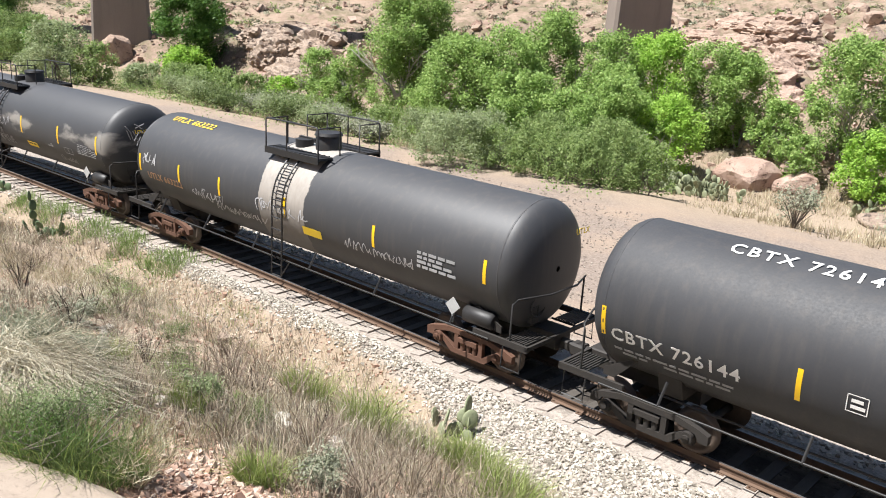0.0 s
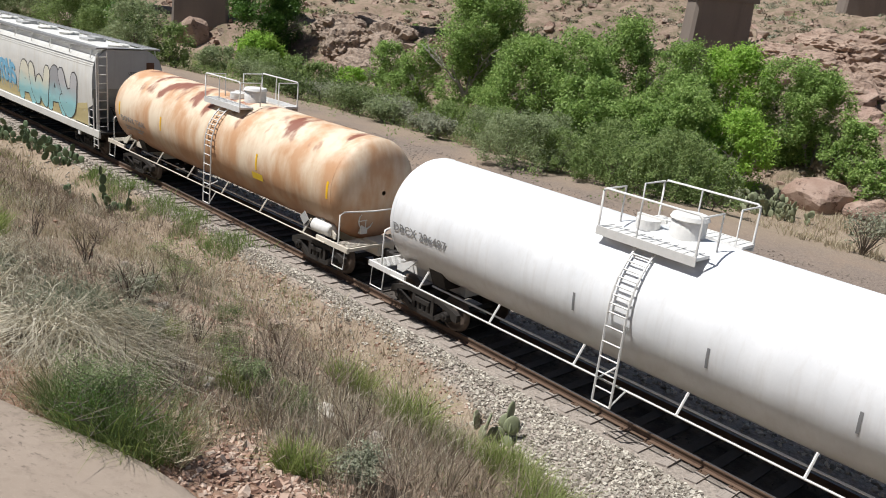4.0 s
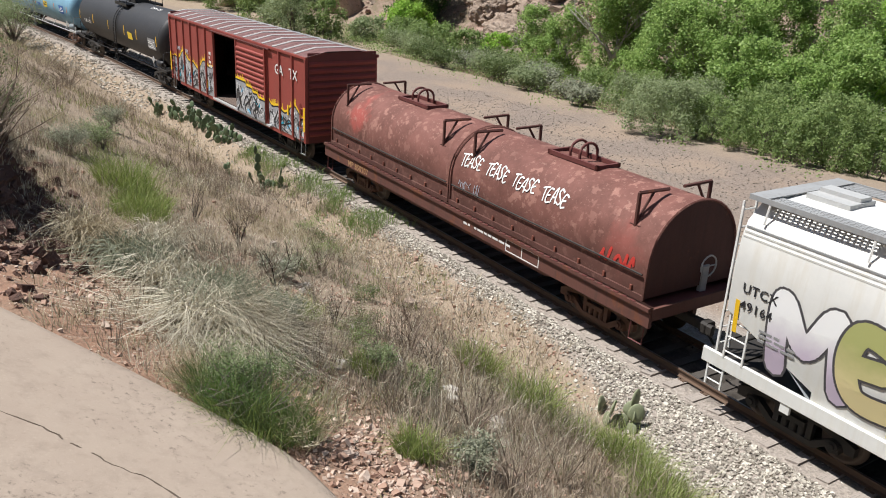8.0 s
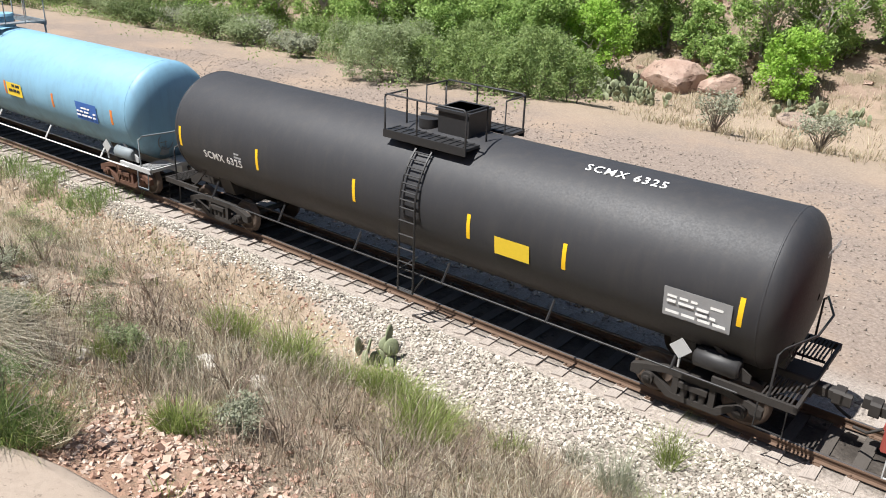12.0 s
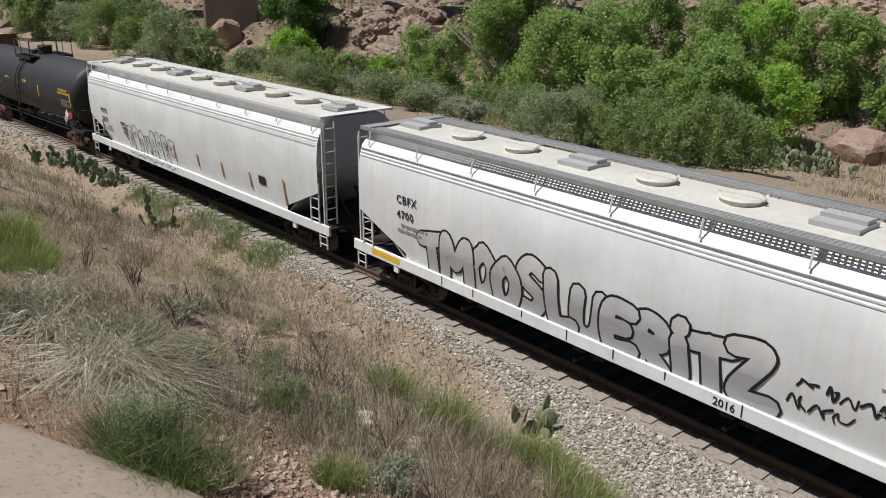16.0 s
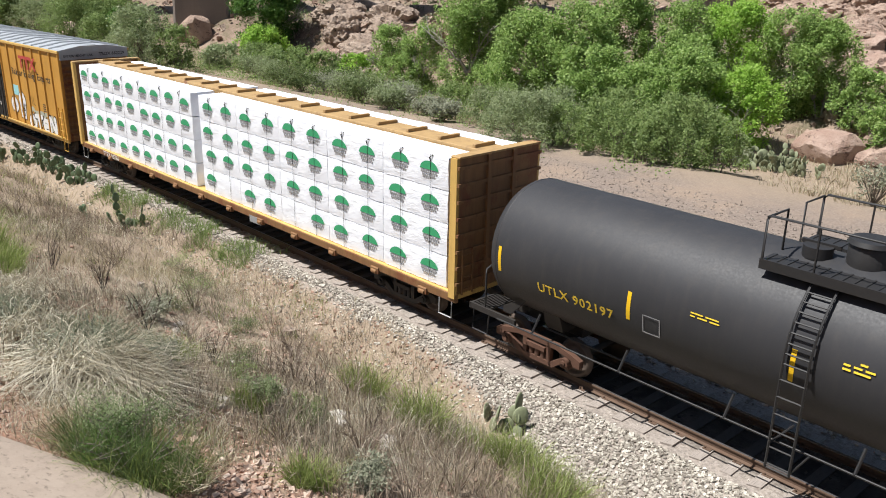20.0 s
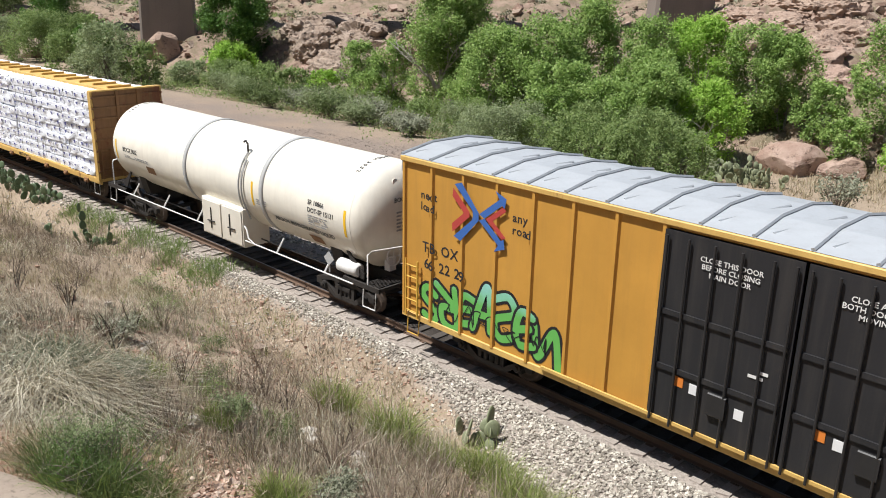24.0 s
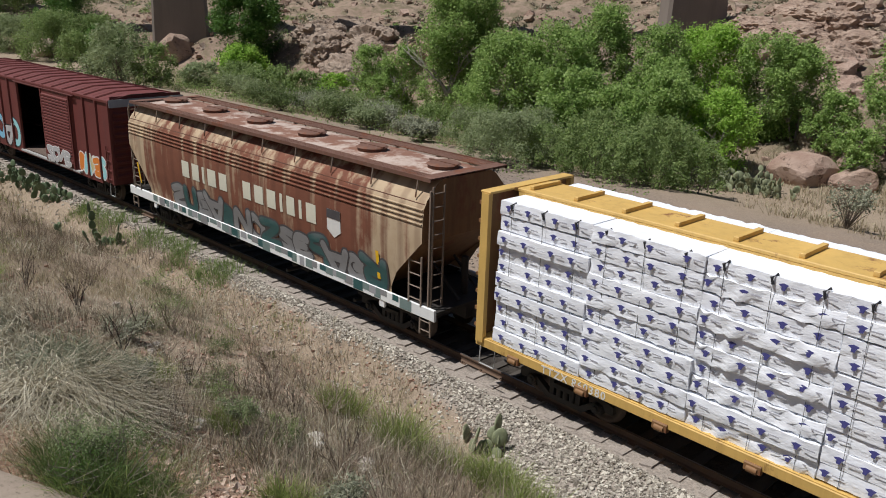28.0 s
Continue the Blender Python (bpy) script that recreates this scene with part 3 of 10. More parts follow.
def ground_material():
    n = Nodes("desert_ground")
    big, mid, fine = n.noise(0.12, 5), n.noise(0.9, 7), n.noise(14, 5)
    grit = n.node("ShaderNodeTexVoronoi", i0=n.xyz, Scale=9.0)
    d = n.attr("from_track")
    soil = n.mix(mid, (0.264, 0.198, 0.141), (0.37, 0.304, 0.229))
    soil = n.mix(n.ramp(big, [(0.42, 0.0), (0.6, 1.0)]), soil, (0.343, 0.273, 0.202))
    red = n.mix(mid, (0.27, 0.135, 0.0855), (0.414, 0.257, 0.18))
    soil = n.mix(n.math('MULTIPLY', n.attr("red_soil"), n.ramp(mid, [(0.3, 0.55), (0.6, 1.0)])), soil, red)
    gravel = n.mix(n.ramp(n.noise(9.0, 7, 0.75), [(0.35, 0.0), (0.65, 1.0)]), (0.155, 0.122, 0.10), (0.27, 0.218, 0.182))
    gravel = n.mix(n.math('MULTIPLY', n.ramp(n.noise(0.25, 4), [(0.45, 0.0), (0.62, 1.0)]), 0.6), gravel, (0.30, 0.225, 0.165))
    bed = n.mix(n.ramp(n.noise(16.0, 5, 0.7), [(0.35, 0.0), (0.65, 1.0)]), (0.20, 0.17, 0.145), (0.40, 0.35, 0.305))
    gravel = n.mix(n.node("ShaderNodeMapRange", i0=n.math('ABSOLUTE', d), i1=3.2, i2=4.2, i3=0.0, i4=1.0), bed, gravel)
    litter = n.ramp(n.noise(38.0, 4, 0.7), [(0.36, 0.0), (0.62, 1.0)])
    soil = n.mix(n.math('MULTIPLY', n.math('SUBTRACT', 1.0, litter), 0.55), soil, (0.17, 0.125, 0.09))
    soil = n.mix(n.math('MULTIPLY', n.ramp(n.noise(3.4, 7, 0.72), [(0.5, 0.0), (0.62, 1.0)]), 0.5), soil, (0.21, 0.165, 0.115))
    col = n.mix(n.attr("gravel"), soil, gravel)
    col = n.mix(n.math('MULTIPLY', n.attr("far_slope"), 0.75), col, n.mix(n.noise(0.35, 8, 0.7), (0.20, 0.145, 0.105), (0.36, 0.275, 0.205)))
    rock = n.mix(n.ramp(n.noise(0.5, 9, 0.7), [(0.3, 0.0), (0.7, 1.0)]), (0.145, 0.097, 0.075), (0.30, 0.222, 0.172))
    crack = n.ramp(n.noise(1.1, 9, 0.75, stretch=(1, 1, 2.5)), [(0.36, 0.0), (0.46, 1.0)])
    rock = n.mix(crack, (0.085, 0.05, 0.04), rock)
    steep = n.ramp(n.math('SUBTRACT', n.node("ShaderNodeSeparateXYZ", outs=2, i0=n.node("ShaderNodeNewGeometry", outs=1)), n.math('MULTIPLY', n.noise(0.16, 6, 0.65), 0.24)), [(0.70, 1.0), (0.88, 0.15)])
    far = n.attr("far_slope")
    col = n.mix(n.math('MULTIPLY', steep, far), col, rock)
    scrub = n.ramp(n.noise(0.55, 8, 0.72), [(0.47, 0.0), (0.57, 1.0)])
    col = n.mix(n.math('MULTIPLY', n.math('MULTIPLY', scrub, far), 0.75), col, (0.13, 0.115, 0.07))
    col = n.mix(n.math('MULTIPLY', n.ramp(grit, [(0.0, 1.0), (0.5, 0.0)]), 0.18), col, (0.55, 0.46, 0.37))
    # darkens the bed between the rails: the train's shade in the colour
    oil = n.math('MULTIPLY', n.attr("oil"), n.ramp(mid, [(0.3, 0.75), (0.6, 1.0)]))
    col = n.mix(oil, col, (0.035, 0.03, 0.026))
    h = n.math('ADD', fine, n.math('MULTIPLY', mid, n.math('SUBTRACT', 1.5, n.math('MULTIPLY', n.attr("gravel"), 1.3))))
    return n.done(col, 0.95, 0.0, h, 0.7, 0.06, 0.1)


M_GROUND = ground_material()


def set_attr(me, name, values):
    me.attributes.new(name, 'FLOAT', 'POINT').data.foreach_set("value", np.asarray(values, np.float32).ravel())


gx = axis_steps([(-2200, -600, 80), (-600, -200, 12), (-200, -90, 2.2), (-90, -45, 0.7), (-45, 2, 0.26), (2, 40, 1.6), (40, 400, 20), (400, 2201, 150)])
gy = axis_steps([(-900, -100, 80), (-100, -30, 5), (-30, -16, 0.7), (-16, -1.6, 0.2), (-1.6, 1.7, 0.5), (1.7, 30, 1.1), (30, 75, 0.66), (75, 130, 1.2), (130, 300, 4), (300, 700, 20), (700, 3001, 100)])
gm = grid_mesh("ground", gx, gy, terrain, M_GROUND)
co = np.empty(len(gm.vertices) * 3, np.float32)
gm.vertices.foreach_get("co", co)
co = co.reshape(-1, 3)
dd = np.maximum(0.0, -(co[:, 0] + 12.0))
dt = co[:, 1] - np.where(dd < 150, CURVE * dd * dd / 2, CURVE * 11250 + CURVE * 150 * (dd - 150))
set_attr(gm, "from_track", dt)
set_attr(gm, "gravel", np.clip(ease(dt + shoulder(co[:, 0]) + 0.25 * lumps(co[:, 0], co[:, 1], 1.3), -0.25, 0.25) * (1 - ease(dt + 1.2 * lumps(co[:, 0], co[:, 1], 0.5), 19, 25)), 0, 1))
set_attr(gm, "red_soil", ease(-co[:, 1] + 0.8 * lumps(co[:, 0], co[:, 1], 0.9), 8.2, 10.2) * ease(co[:, 0], -24, -14))
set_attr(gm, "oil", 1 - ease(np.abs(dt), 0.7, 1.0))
set_attr(gm, "far_slope", ease(dt, 34, 42))
ground = tagged(new("ground", gm), "dry tan desert ground with red soil and rocky slopes", "ground", kind="structure")


# ---------------------------------------------------------------- the train
V0, ACC = 11.375, -0.0185
MOVING = []


def run(t):
    """How far the train has rolled by the time t."""
    return V0 * t + ACC * t * t / 2


def car_pose(xc, half, t):
    xf, xr = xc + half + run(t), xc - half + run(t)
    a, b = Vector((xf, track_y(xf), 0)), Vector((xr, track_y(xr), 0))
    return Matrix.Translation((a + b) / 2) @ pose(0, 0, 0, 0, 0, math.degrees(math.atan2(a.y - b.y, a.x - b.x)))


def car(name, label, category, xc, half):
    e = tagged(new(name), label, category, "freight cars of the train")
    e.matrix_world = car_pose(xc, half, 0)
    MOVING.append((e, xc, half))
    return e


SHARED = {}


def shared(key, make, material):
    if key not in SHARED:
        SHARED[key] = make().mesh(key.split("/")[0], material)
    return SHARED[key]


def frame_shape():
    s = Shape()
    s.prism([(-1.28, 0.40), (-1.28, 0.58), (-1.05, 0.66), (-0.62, 0.76), (0.62, 0.76), (1.05, 0.66), (1.28, 0.58), (1.28, 0.40), (1.10, 0.40), (1.02, 0.54), (0.58, 0.64), (-0.58, 0.64), (-1.02, 0.54), (-1.10, 0.40)], -0.07, 0.07)
    s.prism([(-0.98, 0.52), (-0.86, 0.56), (-0.42, 0.27), (0.42, 0.27), (0.86, 0.56), (0.98, 0.52), (0.50, 0.15), (-0.50, 0.15)], -0.07, 0.07)
    for k in (-1, 1):
        s.box(k * 0.30, -0.06, 0.25, k * 0.42, 0.06, 0.68)
        s.box(k * 0.80, -0.09, 0.30, k * 1.0, 0.09, 0.50)
    for k in (-0.18, 0.0, 0.18):
        s.disc((k, 0, 0.36), (0, 0, 1), 0.075, 0.22, 10)
    s.box(-0.28, -0.11, 0.47, 0.28, 0.11, 0.58)
    return s


def wheel_shape():
    return Shape().lathe([(0.685, 0.10), (0.69, 0.475), (0.72, 0.475), (0.73, 0.44), (0.82, 0.43), (0.815, 0.36), (0.77, 0.33), (0.76, 0.20), (0.86, 0.17), (0.90, 0.15), (0.90, 0.03)], 28).moved(pose(0, 0, 0, 0, 0, 90))


def bogie(parent, x, mat=None):
    mat = mat or M_IRON
    b = part("bogie", shared("bogie", lambda: Shape().box(-0.2, -1.05, 0.42, 0.2, 1.05, 0.70, c=0.04).disc((0, 0, 0.74), (0, 0, 1), 0.2, 0.10), M_IRON), M_IRON, parent, "", pose(x, 0, 0))
    for k in (-1, 1):
        part("side_frame", shared("side_frame/" + mat.name, frame_shape, mat), mat, b, "", pose(0, k * 1.03, 0))
        part("axle", shared("axle", lambda: Shape().tube([(0, -1.1, 0), (0, 1.1, 0)], 0.08, 10), M_IRON), M_IRON, b, "", pose(k * 0.89, 0, 0.44))
        for j in (0, 180):
            part("wheel", shared("wheel", wheel_shape, M_WHEEL), M_WHEEL, b, "", pose(k * 0.89, 0, 0.44, 0, 0, j))
        for j in (-1, 1):
            part("bearing_cap", shared("bearing_cap/" + mat.name, lambda: Shape().disc((0, 0, 0), (0, 1, 0), 0.12, 0.14, 12).disc((0, -0.09, 0), (0, 1, 0), 0.07, 0.05, 8), mat), mat, b, "", pose(k * 0.89, j * 1.12, 0.44))
    return b


def ends(e, half, sill_mat=None):
    """Couplers with air hoses at both ends."""
    for k in (-1, 1):
        r = 0 if k > 0 else 180
        part("coupler", shared("coupler", lambda: Shape().box(-0.7, -0.1, 0.72, 0.30, 0.1, 0.94, c=0.03).box(0.28, -0.17, 0.68, 0.46, 0.15, 0.98, c=0.05).box(0.42, -0.17, 0.70, 0.60, -0.03, 0.96, c=0.04), M_IRON), M_IRON, e, "", pose(k * half, 0, 0, 0, 0, r))
        part("air_hose", shared("air_hose", lambda: Shape().tube([(-0.1, 0.22, 0.80), (0.15, 0.26, 0.62), (0.38, 0.24, 0.42), (0.62, 0.12, 0.38)], 0.03, 6), M_IRON), M_IRON, e, "", pose(k * half, 0, 0, 0, 0, r))


def ladder_shape(h, w=0.42, rungs=0, r=0.018):
    s = Shape()
    for k in (-1, 1):
        s.box(k * w / 2 - 0.02, -0.02, 0, k * w / 2 + 0.02, 0.02, h)
    n = rungs or max(2, round(h / 0.38))
    for i in range(n):
        z = h * (i + 0.5) / n
        s.tube([(-w / 2, 0, z), (w / 2, 0, z)], r, 5)
    return s


def small_print(e, m0, rows, width, mat, size=0.06, gap=0.11, name="stencil"):
    """Lines of print too small to read, as plain bars."""
    rnd = random.Random(len(e.name) + int(width * 100) + rows * 7)
    s = Shape()
    for i in range(rows):
        x = 0
        while x < width - 0.1:
            w = rnd.uniform(0.1, 0.3)
            if rnd.random() < 0.85:
                s.box(x, -i * gap, -0.001, min(width, x + w), -i * gap + size, 0.002)
            x += w + 0.05
    return tagged(part(name, s, mat, e, "", m0), kind="stuff")


def tank_ends(L, R, b):
    """The outline of a tank with dished ends."""
    out = [(-L / 2 - b * math.cos(a), R * math.sin(a) ** 0.8) for a in np.linspace(0.02, math.pi / 2, 9)]
    return out[:-1] + [(-L / 2, R), (-L / 4, R), (0, R), (L / 4, R), (L / 2, R)] + [(-x, r) for x, r in out[:-1]][::-1]


def side_rail(e, half, z, mat, stands, y=-1.5, into=-1.12):
    """The long low grab rail along a tank car, on both sides."""
    for k in (1, -1):
        s = Shape().tube([(-half, k * y, z), (half, k * y, z)], 0.022, 6)
        part("side_handrail", s, mat, e)
        for x in stands:
            part("rail_stand", shared("rail_stand/%s/%.2f/%d" % (mat.name, z, k), lambda: Shape().box(-0.03, k * y, z - 0.02, 0.03, k * y - 0.012 * k, z + 0.02).tube([(0, k * y, z), (0.02, k * into, z + 0.42)], 0.028, 5), mat), mat, e, "", pose(x, 0, 0))


def end_deck(e, x, k, mat, rail_mat, L=1.5, style=0):
    """The open platform at a tank car's end with its railing. k: +1 the leading end."""
    s = Shape()
    s.box(0, -1.45, 0.98, -L, -1.38, 1.12).box(0, 1.38, 0.98, -L, 1.45, 1.12).box(-0.06, -1.45, 1.02, 0, 1.45, 1.11)
    for y in (-1.38, -0.56, 0.56, 1.38):
        s.box(-0.75, y - 0.02, 1.05, -0.08, y + 0.02, 1.09)
    r = pose(x, 0, 0, 0, 0, 0 if k > 0 else 180)
    pf = part("end_platform", s, mat, e, "", r)
    for i in range(8):
        for j in (-0.97, 0.97):
            part("tread_bar", shared("tread_bar/" + mat.name, lambda: Shape().box(-0.03, -0.42, 1.09, 0, 0.42, 1.12), mat), mat, pf, "", pose(-0.12 - i * 0.07, j, 0))
    h = Shape().tube([(-0.5, -1.40, 1.12), (-0.5, -1.40, 1.95), (-0.42, -1.32, 2.05), (-0.12, -0.5, 2.08), (-0.12, 0.5, 2.08), (-0.42, 1.32, 2.05), (-0.5, 1.40, 1.95), (-0.5, 1.40, 1.12)], 0.024, 6)
    part("end_railing", h, rail_mat, e, "", r)
    st = Shape().tube([(-0.15, -1.42, 1.05), (-0.15, -1.46, 0.48), (-0.65, -1.46, 0.48), (-0.65, -1.42, 1.05)], 0.02, 5)
    part("stirrup_step", st, rail_mat, e, "", r)
    part("stirrup_step", Shape().tube([(-0.15, 1.42, 1.05), (-0.15, 1.46, 0.48), (-0.65, 1.46, 0.48), (-0.65, 1.42, 1.05)], 0.02, 5), rail_mat, e, "", r)
    part("draft_sill", Shape().box(-2.6, -0.3, 0.72, -0.05, 0.3, 1.12, c=0.03), mat, e, "", r)


def tank_car(name, label, x1, x0, mat, R=1.5, zc=2.72, metal=None, deck=None, sill=None, bogie_mat=None, dish=0.55, dome='round',
             ladder=True, tank_label="", gear=True, mid=0.0, rise=0.0, cover=None):
    """A tank car whose tank reaches from x0 to x1 along the train; mid: where its manway stands."""
    zc -= 0.22
    xc, L = (x0 + x1) / 2, x1 - x0
    half = L / 2 + 0.35
    metal = metal or M_DARKMETAL
    deck = deck or M_IRON
    e = car(name, label, "tank car", xc, half - 1.9)
    cyl = L - 2 * dish
    body = Shape().lathe(tank_ends(cyl, R, dish), 56).moved(pose(0, 0, zc))
    tank = part("tank", body, mat, e, tank_label)
    for xs in (-cyl / 2, cyl / 2):
        part("weld_seam", Shape().lathe([(xs - 0.02, R), (xs - 0.012, R + 0.008), (xs + 0.012, R + 0.008), (xs + 0.02, R)], 40).moved(pose(0, 0, zc)), mat, tank)
    for k in (-1, 1):
        part("saddle", Shape().prism([(-0.9, 1.0), (0.9, 1.0), (1.12, zc - 0.95), (-1.12, zc - 0.95)], k * (half - 2.5), k * (half - 2.0), 'x'), M_IRON, e)
        bogie(e, k * (half - 1.9), bogie_mat)
        end_deck(e, k * half, k, deck, metal)
        part("bracing_plate", Shape().prism([(k * (half - 0.9), 1.1), (k * (half - 0.9), 1.25), (k * (half - 1.55), zc - 0.95), (k * (half - 1.65), zc - 0.95), (k * (half - 1.15), 1.1)], -1.2, -1.16), deck, e)
    ends(e, half)
    n = 6
    side_rail(e, half - 1.0, 1.02, sill or metal, [cyl * (i + 0.5) / n - cyl / 2 for i in range(n)], -1.5, -(0.82 * R))
    part("brake_pipe", Shape().tube([(-half + 2, -0.9, 0.95), (half - 2, -0.9, 0.95)], 0.025, 5), deck, e)
    if gear:
        part("air_reservoir", Shape().tube([(half - 1.95, -1.18, 1.30), (half - 1.90, -1.18, 1.30), (half - 1.15, -1.18, 1.30), (half - 1.10, -1.18, 1.30)], [0.14, 0.2, 0.2, 0.14], 16), metal, e)
        part("brake_wheel", Shape().tube([(half - 0.45, -0.5 + 0.26 * math.cos(a), 1.72 + 0.26 * math.sin(a)) for a in np.linspace(0, 2 * math.pi, 17)], 0.02, 5)
             .tube([(half - 0.45, -0.76, 1.72), (half - 0.45, -0.24, 1.72)], 0.015, 5).tube([(half - 0.45, -0.5, 1.46), (half - 0.45, -0.5, 1.98)], 0.015, 5).box(half - 0.5, -0.62, 1.3, half - 0.7, -0.38, 1.7), metal, e)
        part("placard_holder", Shape().box(-0.15, -0.012, -0.15, 0.15, 0.012, 0.15, pose(half - 2.15, -1.42, 1.45, 0, 45, 0)).tube([(half - 2.15, -1.40, 1.05), (half - 2.15, -1.40, 1.3)], 0.025, 5), M_GREYMETAL, e)
    top = zc + R
    # manway, platform and railings on the crown
    if dome == 'round':
        part("manway", Shape().tube([(0.25, 0, top - 0.1), (0.25, 0, top + 0.30), (0.25, 0, top + 0.38)], [0.36, 0.36, 0.30], 24).tube([(0.25, 0, top + 0.36), (0.25, 0, top + 0.44)], [0.40, 0.36], 24), cover or metal, e, "", pose(mid, 0, 0))
    elif dome == 'square':
        part("valve_housing", Shape().box(-0.15, -0.42, top - 0.1, 0.70, 0.42, top + 0.50, c=0.05).box(-0.2, -0.47, top + 0.44, 0.75, 0.47, top + 0.50), metal, e, "", pose(mid, 0, 0))
    if dome:
        part("valve_cover", Shape().tube([(-0.55, -0.2, top - 0.05), (-0.55, -0.2, top + 0.16)], 0.26, 16).box(-0.9, -0.12, top + 0.12, -0.2, -0.04, top + 0.2), metal, e, "", pose(mid, 0, 0))
        pz = top - 0.12 + rise
        if rise:
            for x0, x1 in ((-1.12, -0.9), (0.75, 1.12)):
                part("platform_deck", Shape().box(x0, -0.62, pz + 0.02, x1, 0.62, pz + 0.06), metal, e, "", pose(mid, 0, 0))
            part("platform_deck", Shape().box(-0.9, -0.62, pz + 0.02, 0.75, -0.45, pz + 0.06), metal, e, "", pose(mid, 0, 0))
            for k in (-1, 1):
                for j in (-1, 1):
                    part("platform_leg", Shape().tube([(k * 1.08, j * 1.08, pz), (k * 1.08, j * 1.1, zc + math.sqrt(R * R - 1.21) - 0.04)], 0.035, 6), metal, e, "", pose(mid, 0, 0))
        for k in (-1, 1):
            p = Shape().box(-1.15, k * 0.62, pz, 1.15, k * 1.12, pz + 0.06)
            for i in range(12):
                p.box(-1.1 + i * 0.19, k * 0.62, pz + 0.06, -1.06 + i * 0.19, k * 1.12, pz + 0.075)
            p.box(-1.15, k * 1.10, pz - 0.10, 1.15, k * 1.13, pz + 0.08)
            part("platform", p, metal, e, "", pose(mid, 0, 0))
            rr = Shape().tube([(-1.12, k * 1.10, pz), (-1.12, k * 1.10, pz + 0.80), (-1.05, k * 1.10, pz + 0.87), (1.05, k * 1.10, pz + 0.87), (1.12, k * 1.10, pz + 0.80), (1.12, k * 1.10, pz)], 0.024, 6)
            rr.tube([(-0.2, k * 1.10, pz), (-0.2, k * 1.10, pz + 0.87)], 0.02, 5)
            part("platform_railing", rr, metal, e, "", pose(mid, 0, 0))
        for k in (-1, 1):
            for j in (-1, 1):
                part("crossover_rail", Shape().tube([(k * 1.12, j * 1.10, pz + 0.84), (k * 1.12, j * 0.35, pz + 0.84), (k * 1.12, j * 0.35, pz)], 0.022, 6), metal, e, "", pose(mid, 0, 0))
    if ladder:
        for k in (-1, 1):
            def arc(off, x):
                pts = [(x, k * (R + off) * math.cos(a), zc + (R + off) * math.sin(a)) for a in np.linspace(math.radians(52), 0, 9)]
                return pts + [(x, k * (R + off), 1.6), (x, k * (R + off + 0.02), 0.55)]
            s = Shape()
            pl, pr = arc(0.09, -0.22), arc(0.09, 0.22)
            s.tube(pl, 0.026, 5).tube(pr, 0.026, 5)
            for a, b in zip(pl[:-2:1], pr[:-2:1]):
                s.tube([a, b], 0.018, 5)
            for z in np.arange(zc - 0.3, 0.56, -0.33):
                y = k * (R + 0.1)
                s.tube([(-0.22, y, z), (0.22, y, z)], 0.018, 5)
            s.tube([(-0.22, k * (R + 0.1), 0.55), (0.22, k * (R + 0.1), 0.55)], 0.02, 5)
            part("ladder", s, metal, e, "", pose(mid, 0, 0))
            part("ladder_brace", Shape().tube([(-0.22, k * (R + 0.1), 1.02), (-0.05, k * 1.15, 1.25)], 0.02, 5).tube([(0.45, k * 1.5, 1.02), (0.22, k * (R + 0.1), 0.6)], 0.02, 5), metal, e, "", pose(mid, 0, 0))
    e["tank_R"] = R
    return e, xc, cyl, R, zc, tank


def strips(e, xs, R, zc, z=None, mat=None, h=0.55, w=0.09):
    for x in xs:
        s = Shape()
        zz = zc if z is None else z
        n = 6
        vs, fs = [], []
        for i in range(n + 1):
            a = math.asin((zz - h / 2 + h * i / n - zc) / R)
            for dx in (-w / 2, w / 2):
                vs.append((x + dx, -(R + 0.006) * math.cos(a), zc + (R + 0.006) * math.sin(a)))
        fs = [(2 * i, 2 * i + 1, 2 * i + 3, 2 * i + 2) for i in range(n)]
        s.add(vs, fs)
        part("reflective_strip", s, mat or M_STRIP, e)


def two_tone(name, low, high):
    """Spray paint that fades from one colour below to another above."""
    n = Nodes(name + "_spray_paint")
    a, b = low.diffuse_color[:3], high.diffuse_color[:3]
    z = n.node("ShaderNodeMapRange", i0=n.math('ADD', n.axis(2), n.math('MULTIPLY', n.noise(1.4, 4), 0.9)), i1=2.35, i2=3.1, i3=0.0, i4=1.0)
    return n.done(n.mix(z, a, b), 0.5, 0.0, n.noise(30, 3), 0.05, 0.01)


